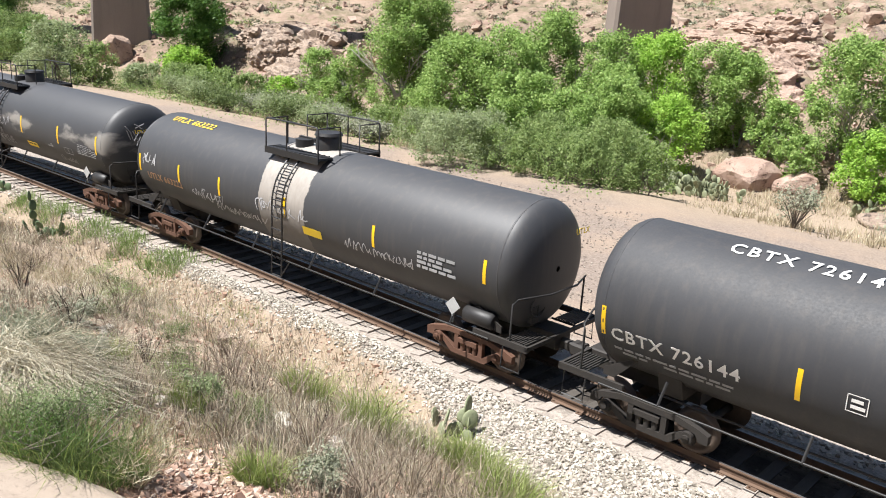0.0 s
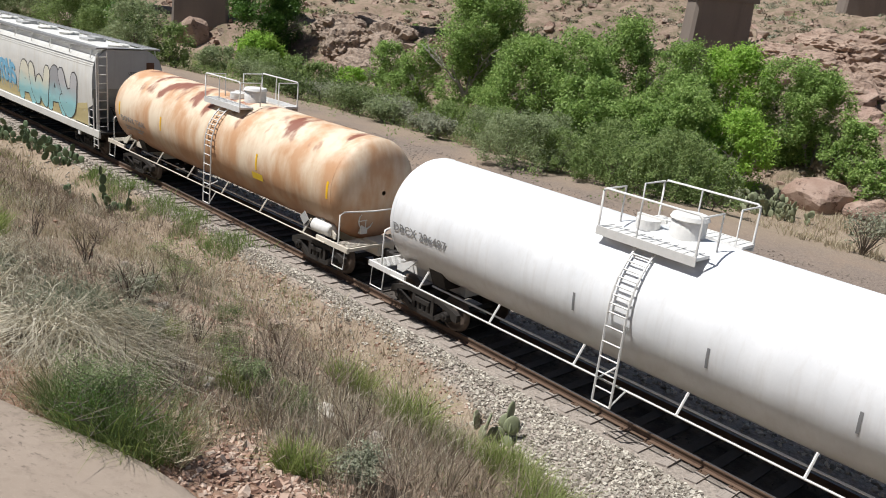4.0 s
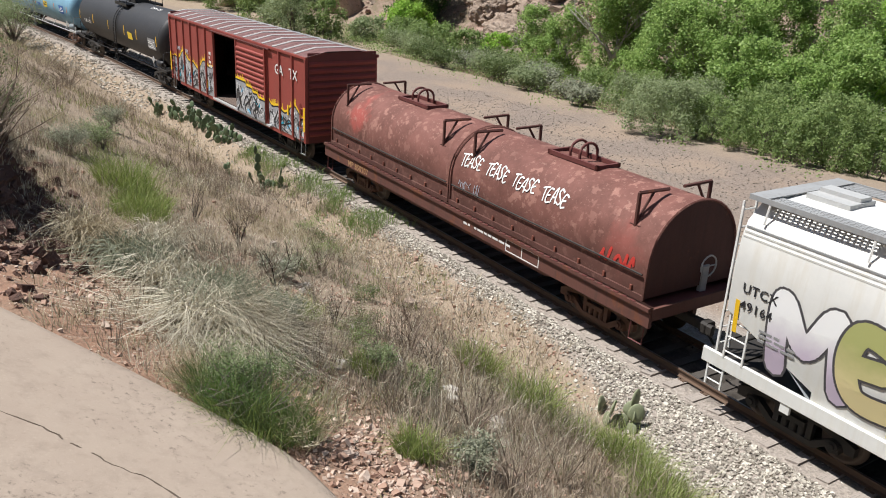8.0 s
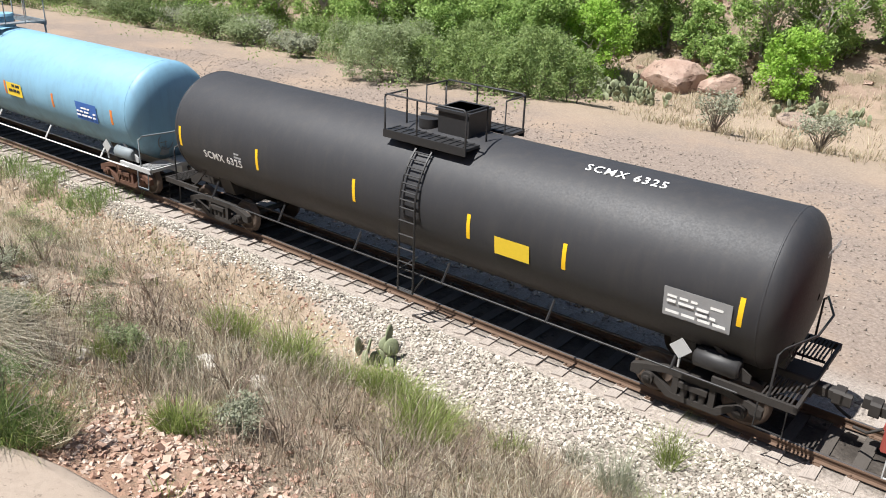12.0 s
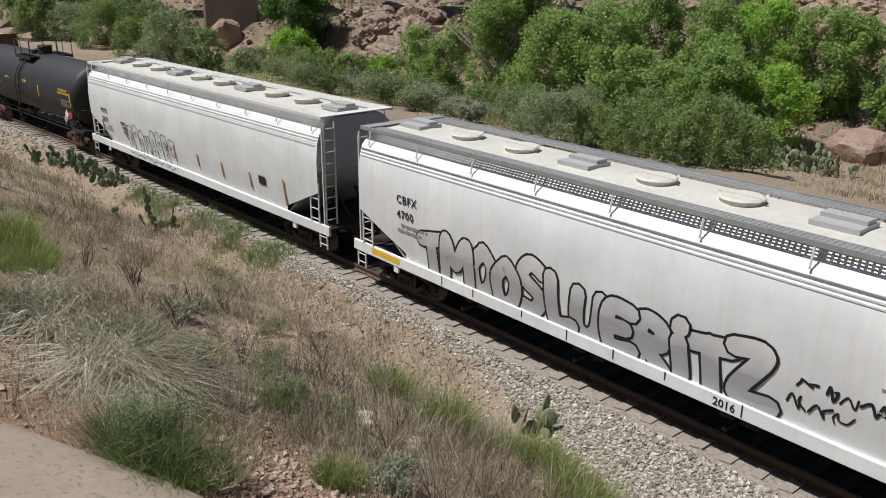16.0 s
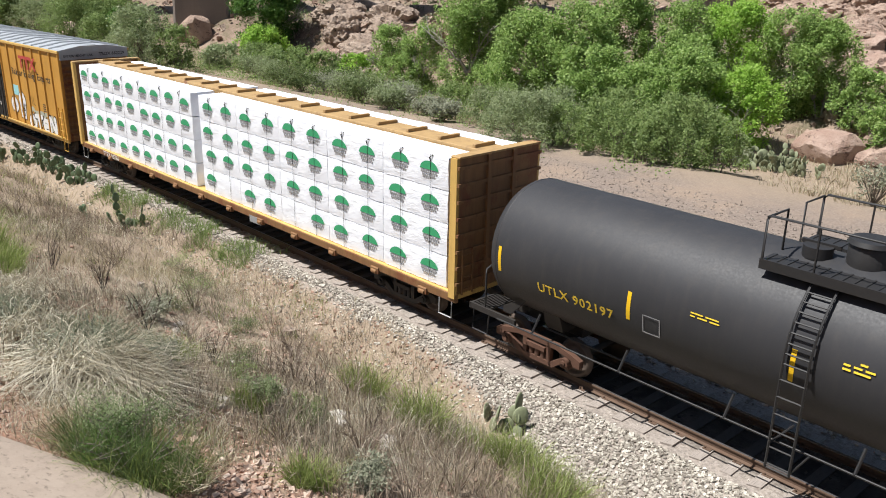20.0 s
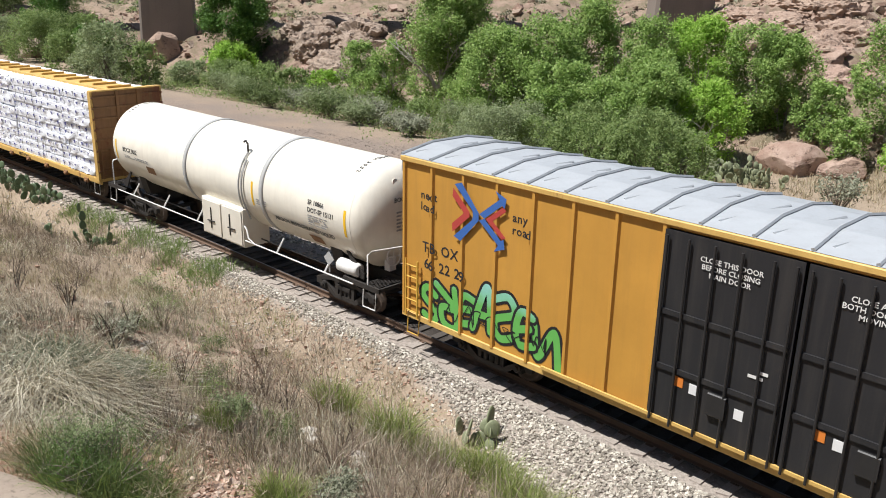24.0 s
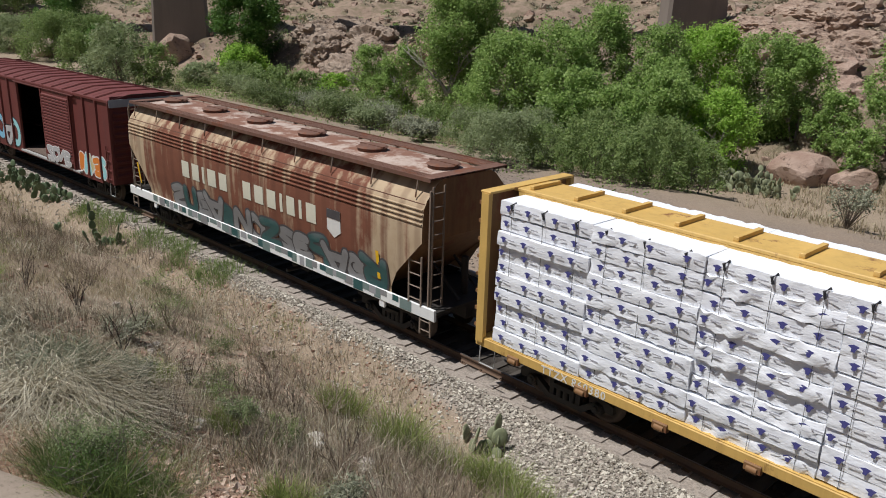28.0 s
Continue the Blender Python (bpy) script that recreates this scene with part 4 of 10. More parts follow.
# the pen strokes of hand-drawn capitals, in a unit box
PEN = {
    'A': [[(.04, 0), (.34, .95), (.6, .95), (.96, 0)], [(.2, .34), (.8, .38)]],
    'B': [[(.15, 0), (.15, .97), (.7, .93), (.75, .6), (.2, .5), (.85, .4), (.75, .05), (.15, .03)]],
    'C': [[(.9, .82), (.5, .98), (.12, .55), (.4, .04), (.92, .16)]],
    'D': [[(.15, 0), (.15, .97), (.75, .85), (.9, .4), (.6, .05), (.15, .02)]],
    'E': [[(.86, .9), (.3, .95), (.12, .5), (.3, .06), (.92, .12)], [(.2, .5), (.7, .55)]],
    'G': [[(.9, .8), (.5, .98), (.12, .55), (.4, .05), (.88, .2), (.85, .5), (.55, .5)]],
    'H': [[(.14, 0), (.12, 1)], [(.14, .5), (.86, .5)], [(.88, 0), (.86, 1)]],
    'I': [[(.5, .66), (.5, 0)], [(.49, .93), (.53, .97)]],
    'L': [[(.3, 1), (.25, .1), (.88, .08)]],
    'M': [[(.04, 0), (.12, .95), (.5, .4), (.88, .95), (.97, 0)]],
    'N': [[(.1, 0), (.15, .92), (.8, .12), (.86, 1)]],
    'O': [[(.5, .97), (.12, .6), (.3, .05), (.75, .1), (.9, .6), (.5, .97)]],
    'P': [[(.18, 0), (.18, .97), (.8, .9), (.78, .5), (.2, .45)]],
    'R': [[(.12, 0), (.15, .95), (.7, .9), (.75, .55), (.2, .5), (.92, 0)]],
    'S': [[(.9, .85), (.4, .98), (.15, .7), (.82, .35), (.6, .03), (.08, .12)]],
    'T': [[(0, .85), (1, .95)], [(.5, .88), (.5, 0)]],
    'U': [[(.1, 1), (.15, .25), (.5, .02), (.85, .25), (.88, 1)]],
    'W': [[(.03, .95), (.25, .05), (.5, .6), (.75, .05), (.97, 1)]],
    'Y': [[(.05, 1), (.32, .5), (.75, .52)], [(.95, 1), (.72, .3), (.35, 0), (.02, .2)]],
    'Z': [[(.08, .92), (.9, .92), (.12, .08), (.94, .1)]],
}


def smoothed(p, n=5):
    """A polyline rounded off into a curve."""
    out = []
    for i in range(len(p) - 1):
        a, b, c, d = p[max(0, i - 1)], p[i], p[i + 1], p[min(len(p) - 1, i + 2)]
        for k in range(n):
            t = k / n
            out.append(tuple(0.5 * (2 * b[j] + (c[j] - a[j]) * t + (2 * a[j] - 5 * b[j] + 4 * c[j] - d[j]) * t * t + (3 * b[j] - a[j] - 3 * c[j] + d[j]) * t ** 3) for j in (0, 1)))
    return out + [p[-1]]


def ribbon(sh, pts, hw, surf, off, step=0.0004):
    """A sprayed stroke: short plates along the curve with round joints, each laid just over the last."""
    for i, ((xa, za), (xb, zb)) in enumerate(zip(pts, pts[1:])):
        l = math.hypot(xb - xa, zb - za)
        if l < 1e-4:
            continue
        ux, uz = (xb - xa) / l * hw, (zb - za) / l * hw
        q = [(xa + math.cos(t) * -ux - math.sin(t) * -uz, za + math.sin(t) * -ux + math.cos(t) * -uz) for t in (-1.57, -0.8, 0, 0.8, 1.57)]
        q += [(xb + math.cos(t) * ux - math.sin(t) * uz, zb + math.sin(t) * ux + math.cos(t) * uz) for t in (-1.57, -0.8, 0, 0.8, 1.57)]
        o = off + step * (i % 7)
        q.append(((xa + xb) / 2, (za + zb) / 2))
        sh.add([(x, surf(z) - o, z) for x, z in q], [(j, (j + 1) % 10, 10) for j in range(10)])
    return sh


def pen_word(e, text, x0, x1, z0, z1, fills, line, surf, seed, label="", hw=0.14, rim=0.06, wobble=0.08, off=0.004, jumble=False):
    """Sprayed letters drawn with a fat round stroke, each over its own dark outline."""
    rnd = random.Random(seed)
    wide = [0.6 if c == "I" else 1.3 if c in "MW" else 1.0 for c in text]
    u = (x1 - x0) / sum(wide)
    x = x0
    for k, c in enumerate(text):
        w = wide[k] * u
        dz, sh, tall = rnd.uniform(-1, 1) * wobble * (z1 - z0), rnd.uniform(-0.14, 0.16), (z1 - z0) * rnd.uniform(1 - wobble, 1 + wobble)
        strokes = []
        turned = jumble and rnd.random() < 0.6
        for st in PEN[c]:
            if turned:
                st = [(1.15 - 1.3 * a, 1 - b if k % 2 else b) for a, b in st]
            p = [(a + rnd.uniform(-0.04, 0.04), b + rnd.uniform(-0.04, 0.04)) for a, b in st]
            strokes.append(smoothed([(x + w * a + sh * (b - 0.5) * tall, z0 + dz + b * tall) for a, b in p]))
        top, under = Shape(), Shape()
        lay = off + 0.009 * (k % 2)
        for i, p in enumerate(strokes):
            ribbon(under, p, hw + rim, surf, lay + 0.0005 * i, 0.00012)
            ribbon(top, p, hw, surf, lay + 0.0050 + 0.0014 * i, 0.0002)
        g = part("graffiti_letter", top, fills[k % len(fills)], e, label)
        if line:
            part("letter_outline", under, line, g)
        x += w


def scrawl(e, seed, x0, x1, z0, z1, mat, y, bow=None, r=0.02, name="graffiti_tag"):
    """A thin sprayed tag in running strokes."""
    rnd = random.Random(seed)
    surf = bow or (lambda z: y)
    h = z1 - z0
    x, k = x0, 0
    while x < x1 - 0.2 * h:
        w = rnd.uniform(0.8, 1.9) * h
        m, pts = rnd.randint(4, 7), []
        for j in range(m):
            up = j % 2
            pts.append((min(x1, x + w * (j + rnd.uniform(-0.5, 0.5)) / m), z0 + h * (rnd.uniform(0.55, 1.0) if up else rnd.uniform(0.0, 0.4))))
            if rnd.random() < 0.5:
                pts.append((pts[-1][0] + rnd.uniform(-0.2, 0.05) * h, z0 + h * rnd.uniform(0.2, 0.8)))
        tagged(part(name, ribbon(Shape(), smoothed(pts, 4), r * rnd.uniform(0.55, 0.9), surf, 0.005 + 0.003 * (k % 2), 0.0002), mat, e), kind="stuff")
        x, k = x + w * rnd.uniform(0.85, 1.1), k + 1


def wildstyle(e, a, b, z0, zl, y, seed, n=None):
    """A wall of silver wildstyle with a black and yellow burning edge."""
    rnd = random.Random(seed)
    surf = lambda z: y
    m = max(8, int((b - a) * 9))
    xs = [a + (b - a) * i / m for i in range(m + 1)]
    fl = Shape()
    for i in range(m):
        xa, xb = xs[i], xs[i + 1]
        fl.add([(xa, y - 0.002, zl(xa) - 0.06), (xb, y - 0.002, zl(xb) - 0.06), (xb, y - 0.002, zl(xb) + 0.06), (xa, y - 0.002, zl(xa) + 0.06)], [(0, 1, 2, 3)])
        if rnd.random() < 0.5:
            hh = rnd.uniform(0.1, 0.3)
            fl.add([(xa, y - 0.0026, zl(xa)), (xa + 0.07, y - 0.0026, zl(xa)), (xa + 0.05, y - 0.0026, zl(xa) + hh), (xa + 0.02, y - 0.0026, zl(xa) + hh)], [(0, 1, 2, 3)])
    g = part("graffiti", fl, G_YEL, e, "yellow burning edge of the graffiti")
    for dz, mat, o, nm in ((0.03, G_BLACK, 0.0034, "graffiti_border"), (0.10, G_MIDGREY, 0.0046, "graffiti_ground")):
        sh = Shape()
        for i in range(m):
            xa, xb = xs[i], xs[i + 1]
            sh.add([(xa, y - o, z0), (xb, y - o, z0), (xb, y - o, zl(xb) - dz), (xa, y - o, zl(xa) - dz)], [(0, 1, 2, 3)])
        part(nm, sh, mat, g)
    # grey panels, then hatching, shards and the heavy black strokes
    inside = lambda x, k: z0 + 0.06 + (zl(x) - z0 - 0.28) * k
    for i in range(int((b - a) * 7)):
        x, k = rnd.uniform(a + 0.1, b - 0.45), rnd.uniform(0, 0.7)
        z, w, h = inside(x, k), rnd.uniform(0.2, 0.4), rnd.uniform(0.25, 0.6)
        z1 = min(z + h, inside(x, 1.0))
        part("graffiti_panel", Shape().add([(x, y - 0.0056 - 0.0001 * i, z), (x + w, y - 0.0056 - 0.0001 * i, z + 0.06), (x + w * 0.8, y - 0.0056 - 0.0001 * i, z1), (x - 0.06, y - 0.0056 - 0.0001 * i, z1 - 0.05)], [(0, 1, 2, 3)]), (G_SILVER, G_GREY, G_SILVER, G_DARKLINE)[i % 4], g)
    hatch = Shape()
    for i in range(int((b - a) * 40)):
        x, k = rnd.uniform(a + 0.05, b - 0.15), rnd.uniform(0, 0.97)
        z, l = inside(x, k), rnd.uniform(0.06, 0.2)
        o = y - 0.0085 - 0.00004 * (i % 40)
        hatch.add([(x, o, z), (x + 0.03, o, z), (x + 0.05 + l * 0.4, o, min(z + l, inside(x, 1.0) + 0.03)), (x + 0.02 + l * 0.4, o, min(z + l, inside(x, 1.0) + 0.03))], [(0, 1, 2, 3)])
    tagged(part("graffiti_hatching", hatch, G_WHITE, g, "white hatching strokes"), kind="stuff")
    for i in range(int((b - a) * 1.5)):
        x, k = rnd.uniform(a + 0.1, b - 0.6), rnd.uniform(0.05, 0.75)
        z, w, sl = inside(x, k), rnd.uniform(0.18, 0.5), rnd.uniform(-0.5, 0.7)
        o = y - 0.0105 - 0.0001 * i
        part("graffiti_shard", Shape().add([(x, o, z), (x + w, o, z + sl * w), (x + w * 0.75, o, min(z + 0.2 + sl * w, inside(x, 1.1))), (x + 0.06, o, z + 0.10)], [(0, 1, 2, 3)]), G_TEAL if i % 3 else G_SKY, g)
    for i in range(int((b - a) * 3.4)):
        x = a + 0.1 + (b - a - 0.3) * (i + rnd.random() * 0.7) / int((b - a) * 3.4)
        pts = [(min(b - 0.06, max(a + 0.06, x + rnd.uniform(-0.35, 0.35))), inside(x, v + rnd.uniform(-0.08, 0.08))) for v in (0.02, 0.3, 0.62, 0.95)]
        if i % 3 == 0:
            pts = [(min(b - 0.06, max(a + 0.06, x + dx)), inside(x, v)) for dx, v in ((-0.3, 0.3), (0.05, 0.75), (0.35, 0.55), (0.5, 0.1))]
        tagged(part("graffiti_stroke", ribbon(Shape(), smoothed(pts, 4), rnd.uniform(0.012, 0.045), surf, 0.0135 + 0.0001 * i), G_BLACK, g), kind="stuff")


def spray(e, name, polys, y, mat, label="", off=0.0, bow=None):
    """Flat sprayed areas, as thin as paint, on the near flank."""
    s = Shape()
    for p in polys:
        if bow:
            s.add([(x, bow(z) - off, z) for x, z in p], [tuple(range(len(p)))])
        else:
            s.add([(x, y - off, z) for x, z in p], [tuple(range(len(p)))])
    me = s.mesh(name, mat)
    return part(name, me, mat, e, label)


def grown(p, d):
    cx, cz = sum(a for a, b in p) / len(p), sum(b for a, b in p) / len(p)
    out = []
    for a, b in p:
        l = math.hypot(a - cx, b - cz) or 1
        out.append((a + (a - cx) / l * d, b + (b - cz) / l * d))
    return out


def tank_bow(R, zc):
    return lambda z: -math.sqrt(max(0.01, (R + 0.004) ** 2 - (z - zc) ** 2))


# ---- tank cars, in their order along the train
def build_tanks():
    # pale-lettered charcoal tank that leaves first
    e, xc, L, R, zc, tk = tank_car("tank_car", "charcoal grey tank car with white reporting marks", 8.6, -8.65, M_CHAR, 1.54, 2.80, dish=0.6)
    strips(e, [-8.02, -4.3, -0.5], R, zc, 2.35, h=0.6)
    words("CBTX 726144", 0.40, on_tank(-7.85, 2.02, R, zc), M_LETTERW, e, spread=1.12)
    small_print(e, on_tank(-7.8, 1.8, R, zc), 2, 2.4, M_LETTERG)
    small_print(e, on_tank(-3.48, 2.38, R, zc), 2, 0.22, M_LETTERW)
    part("stencil_frame", Shape().box(-0.05, -0.20, 0, 0.28, -0.185, 0.002).box(-0.05, 0.10, 0, 0.28, 0.115, 0.002).box(-0.05, -0.20, 0, -0.035, 0.115, 0.002).box(0.265, -0.20, 0, 0.28, 0.115, 0.002), M_LETTERW, e, "", on_tank(-3.5, 2.4, R, zc))
    scrawl(e, 3, -1.6, 1.4, 2.0, 2.6, G_WHITE, 0, tank_bow(R, zc), 0.03)
    words("CBTX 726144", 0.40, on_tank(-6.2, zc + R * 0.925, R, zc), M_LETTERW, e, spread=1.25)

    e, xc, L, R, zc, tk = tank_car("tank_car", "charcoal tank car with a pale spilled belt and scribbles", -10.2, -26.4, M_BAND, bogie_mat=M_RUSTIRON)
    strips(e, [-xc * 0 + v - xc for v in (-11.1, -14.6, -18.1, -21.2, -23.4, -25.75)], R, zc, 2.5)
    words("UTLX", 0.20, pose(8.35, 0.2, 3.3, 90, 0, 90), M_LETTERY, e, spread=1.1)
    small_print(e, on_tank(5.2, 2.45, R, zc), 4, 1.2, M_LETTERG, 0.07, 0.11)
    words("UTLX 663222", 0.36, on_tank(-6.9, zc + R * 0.915, R, zc), M_LETTERY, e, spread=1.15)
    words("UTLX 663222", 0.32, on_tank(-7.0, 2.05, R, zc), M_STRIPDIM, e, spread=1.12)
    part("warning_decal", Shape().box(0, -0.12, 0, 0.75, 0.12, 0.003), M_LETTERY, e, "", on_tank(0.95, 2.05, R, zc))
    for k, (a, b, z0, z1) in enumerate([(-7.2, -6.5, 2.5, 2.9), (-4.4, -2.6, 1.9, 2.3), (-1.0, 1.2, 2.2, 2.6), (2.6, 5.0, 1.95, 2.25), (-3.2, -0.6, 1.75, 2.0)]):
        scrawl(e, 10 + k, a, b, z0, z1, G_SILVER, 0, tank_bow(R, zc), 0.018)

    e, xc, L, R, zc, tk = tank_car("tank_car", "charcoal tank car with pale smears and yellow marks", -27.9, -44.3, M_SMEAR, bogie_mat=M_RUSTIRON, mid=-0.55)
    strips(e, [v - xc for v in (-28.78, -31.6, -34.6, -38.0, -40.4, -43.55)], R, zc, 2.55, h=0.65)
    words("UTLX 663160", 0.36, on_tank(-42.75 - xc, 1.98, R, zc), M_LETTERY, e, spread=1.1)
    small_print(e, on_tank(-42.6 - xc, 1.75, R, zc), 2, 1.9, M_LETTERG)
    for k, (a, b, z0, z1, m) in enumerate([(-4.6, -3.6, 1.7, 2.05, G_GREY), (-1.6, -0.4, 1.7, 2.3, G_GREY), (-0.5, 0.4, 2.35, 2.75, G_SILVER), (-0.9, 0.3, 1.55, 1.95, G_MIDGREY), (4.3, 5.4, 1.5, 1.8, G_GREY)]):
        scrawl(e, 20 + k, a, b, z0, z1, m, 0, tank_bow(R, zc), 0.02)
    part("warning_decal", Shape().box(0, -0.1, 0, 0.8, 0.1, 0.003), M_LETTERY, e, "yellow warning decal", on_tank(1.75, 1.85, R, zc))
    small_print(e, on_tank(1.85, 1.86, R, zc, 0.018), 1, 0.6, M_LETTERK, 0.06, 0.1)
    small_print(e, on_tank(6.0, 2.4, R, zc), 6, 1.3, M_LETTERG, 0.025, 0.062)
    small_print(e, on_tank(3.6, 2.1, R, zc), 2, 0.5, M_LETTERG, 0.045, 0.08)
    part("stencil_frame", Shape().box(-0.3, -0.12, 0, 0.3, -0.105, 0.003).box(-0.3, 0.105, 0, 0.3, 0.12, 0.003).box(-0.3, -0.12, 0, -0.285, 0.12, 0.003).box(0.285, -0.12, 0, 0.3, 0.12, 0.003).box(-0.01, -0.12, 0, 0.01, 0.12, 0.003), M_LETTERG, e, "", on_tank(5.2, 2.05, R, zc))
    words("UTLX", 0.17, pose(8.34, -0.55, zc + 0.55, 90, 0, 90), M_LETTERY, e)
    s = Shape()
    for i in range(26):
        rnd = random.Random(i)
        y, z = rnd.uniform(-0.9, 0.8), zc + rnd.uniform(-0.7, 0.8)
        a = rnd.uniform(0, 3)
        xx = 8.32
        s.tube([(xx, y, z), (xx + 0.01, y + 0.35 * math.cos(a), z + 0.35 * math.sin(a))], 0.018, 4)
    tagged(part("graffiti_tag", s, G_GREY, e), kind="stuff")

    e, xc, L, R, zc, tk = tank_car("tank_car", "bright white tank car with white railings", -45.9, -61.9, M_WHITE, metal=M_WHITEMETAL, deck=M_WHITEMETAL, sill=M_WHITEMETAL, dome='round', mid=-0.35)
    strips(e, [v - xc for v in (-46.4, -49.6, -52.3, -55.4)], R, zc, 2.35, G_GREY, 0.4, 0.06)
    words("DBCX 286487", 0.17, pose(7.98, -0.55, 3.05, 90, 0, 90), M_LETTERK, e)
    small_print(e, pose(7.97, -0.25, 2.85, 90, 0, 90), 2, 0.5, M_LETTERG, 0.04, 0.08)
    words("DBCX 286487", 0.32, on_tank(-7.4, 2.25, R, zc), M_LETTERG, e, spread=1.05)
    part("grease_patch", Shape().box(0, -0.1, 0, 0.3, 0.1, 0.003), M_LETTERG, e, "", on_tank(5.0, 2.0, R, zc))

    e, xc, L, R, zc, tk = tank_car("tank_car", "rust-stained cream tank car with white deck", -63.6, -78.9, M_RUSTTANK, metal=M_WHITEMETAL, deck=M_CREAM, sill=M_CREAM, mid=0.4)
    strips(e, [v - xc for v in (-64.3, -68.0, -74.5, -78.0)], R, zc, 2.55, h=0.5)
    words("DOWX 72681", 0.32, on_tank(-6.6, 2.12, R, zc), M_LETTERG, e, spread=1.1)
    small_print(e, on_tank(-6.4, 1.92, R, zc), 2, 1.6, M_LETTERG)
    part("warning_decal", Shape().box(0, -0.1, 0, 0.6, 0.12, 0.003), M_LETTERY, e, "", on_tank(3.0, 2.1, R, zc))

    e, xc, L, R, zc, tk = tank_car("tank_car", "matt black tank car with white marks and yellow decal", -137.7, -154.9, M_BLACK, 1.53, 2.78, dome='square', mid=0.4)
    strips(e, [v - xc for v in (-138.55, -142.0, -144.3, -147.6, -151.0, -154.2)], R, zc, 2.55)
    words("SCMX 6325", 0.30, on_tank(-153.2 - xc, 2.18, R, zc), M_LETTERW, e, spread=1.1)
    words("SCMX 6325", 0.17, pose(8.62, -0.1, 3.35, 90, 0, 90), M_LETTERG, e)
    part("warning_decal", Shape().box(-0.42, -0.2, 0, 0.42, 0.2, 0.003), M_LETTERY, e, "yellow warning decal", on_tank(-143.2 - xc, 2.35, R, zc))
    part("data_panel", Shape().box(-0.62, -0.3, 0, 0.62, 0.3, 0.003), M_LETTERG, e, "", on_tank(-139.3 - xc, 2.35, R, zc))
    small_print(e, on_tank(-139.85 - xc, 2.55, R, zc, 0.02), 5, 1.1, M_LETTERW, 0.05, 0.1)
    small_print(e, on_tank(-151.9 - xc, 2.5, R, zc), 3, 0.3, M_LETTERG, 0.05, 0.09)
    words("SCMX 6325", 0.30, on_tank(4.0, zc + R * 0.945, R, zc), M_LETTERW, e, spread=1.2)

    e, xc, L, R, zc, tk = tank_car("tank_car", "light blue tank car with rust streaks and grey platform", -156.4, -176.4, M_BLUE, 1.52, 2.75, metal=M_WORNGREY, rise=0.24, cover=M_BLUE, deck=M_GREYMETAL, sill=M_WHITEMETAL, bogie_mat=M_RUSTIRON, dome='round')
    strips(e, [v - xc for v in (-157.6, -160.8, -169.2, -172.65, -175.75)], R, zc, 2.45, G_ORANGE, 0.45, 0.11)
    words("CCBX 5159", 0.30, on_tank(-174.85 - xc, 2.25, R, zc), M_LETTERW, e, spread=1.08)
    small_print(e, on_tank(-173.3 - xc, 2.15, R, zc), 1, 0.4, M_LETTERW)
    part("warning_decal", Shape().box(-0.46, -0.22, 0, 0.46, 0.22, 0.003), M_LETTERY, e, "yellow warning decal", on_tank(-163.1 - xc, 2.44, R, zc))
    small_print(e, on_tank(-163.45 - xc, 2.52, R, zc, 0.02), 2, 0.7, M_LETTERK, 0.09, 0.16)
    strips(e, [-163.7 - xc, -166.0 - xc], R, zc, 2.45, G_ORANGE, 0.45, 0.11)
    part("paint_patch", Shape().box(-0.4, -0.12, 0, 0.4, 0.12, 0.003), M_BLUEL, e, "darker blue touched-up patch", on_tank(-165.0 - xc, 2.3, R, zc))
    part("data_panel", Shape().box(-0.55, -0.28, 0, 0.55, 0.28, 0.003), M_BLUEL, e, "", on_tank(-158.9 - xc, 2.4, R, zc))
    small_print(e, on_tank(-159.4 - xc, 2.58, R, zc, 0.02), 4, 1.0, M_LETTERW, 0.05, 0.11)
    for k in range(6):
        rnd = random.Random(k + 90)
        x, z = (0.42, 0.5, 0.58, 0.66, -0.4, 1.1)[k], 3.82 - rnd.uniform(0, 0.1)
        h = rnd.uniform(0.6, 1.3)
        bow = tank_bow(R, zc)
        n = 9
        vs = [(x + sx * rnd.uniform(0.02, 0.05) * (1 - 0.8 * i / n), bow(z - h * i / n) - 0.002, z - h * i / n) for i in range(n + 1) for sx in (-1, 1)]
        part("rust_streak", Shape().add(vs, [(2 * i, 2 * i + 1, 2 * i + 3, 2 * i + 2) for i in range(n)]), M_RUSTRUN, e)

    e, xc, L, R, zc, tk = tank_car("tank_car", "matt black tank car with yellow marks and strips", -221.2, -236.6, M_BLACK, 1.56, 2.8, bogie_mat=M_RUSTIRON)
    strips(e, [v - xc for v in (-221.8, -226.0, -229.0, -232.35, -235.9)], R, zc, 2.55, h=0.6)
    words("UTLX 902197", 0.32, on_tank(-234.75 - xc, 2.12, R, zc), M_LETTERY, e, spread=1.12)
    words("ETHYLENE OXIDE\nINHALATION HAZARD", 0.15, on_tank(-223.3 - xc, 2.72, R, zc), M_LETTERY, e)
    small_print(e, on_tank(-223.0 - xc, 2.42, R, zc), 4, 1.2, M_LETTERG, 0.05, 0.09)
    small_print(e, on_tank(-231.0 - xc, 2.85, R, zc), 2, 0.6, M_LETTERY, 0.025, 0.06)
    small_print(e, on_tank(-228.2 - xc, 2.95, R, zc), 3, 0.5, M_LETTERY, 0.035, 0.075)
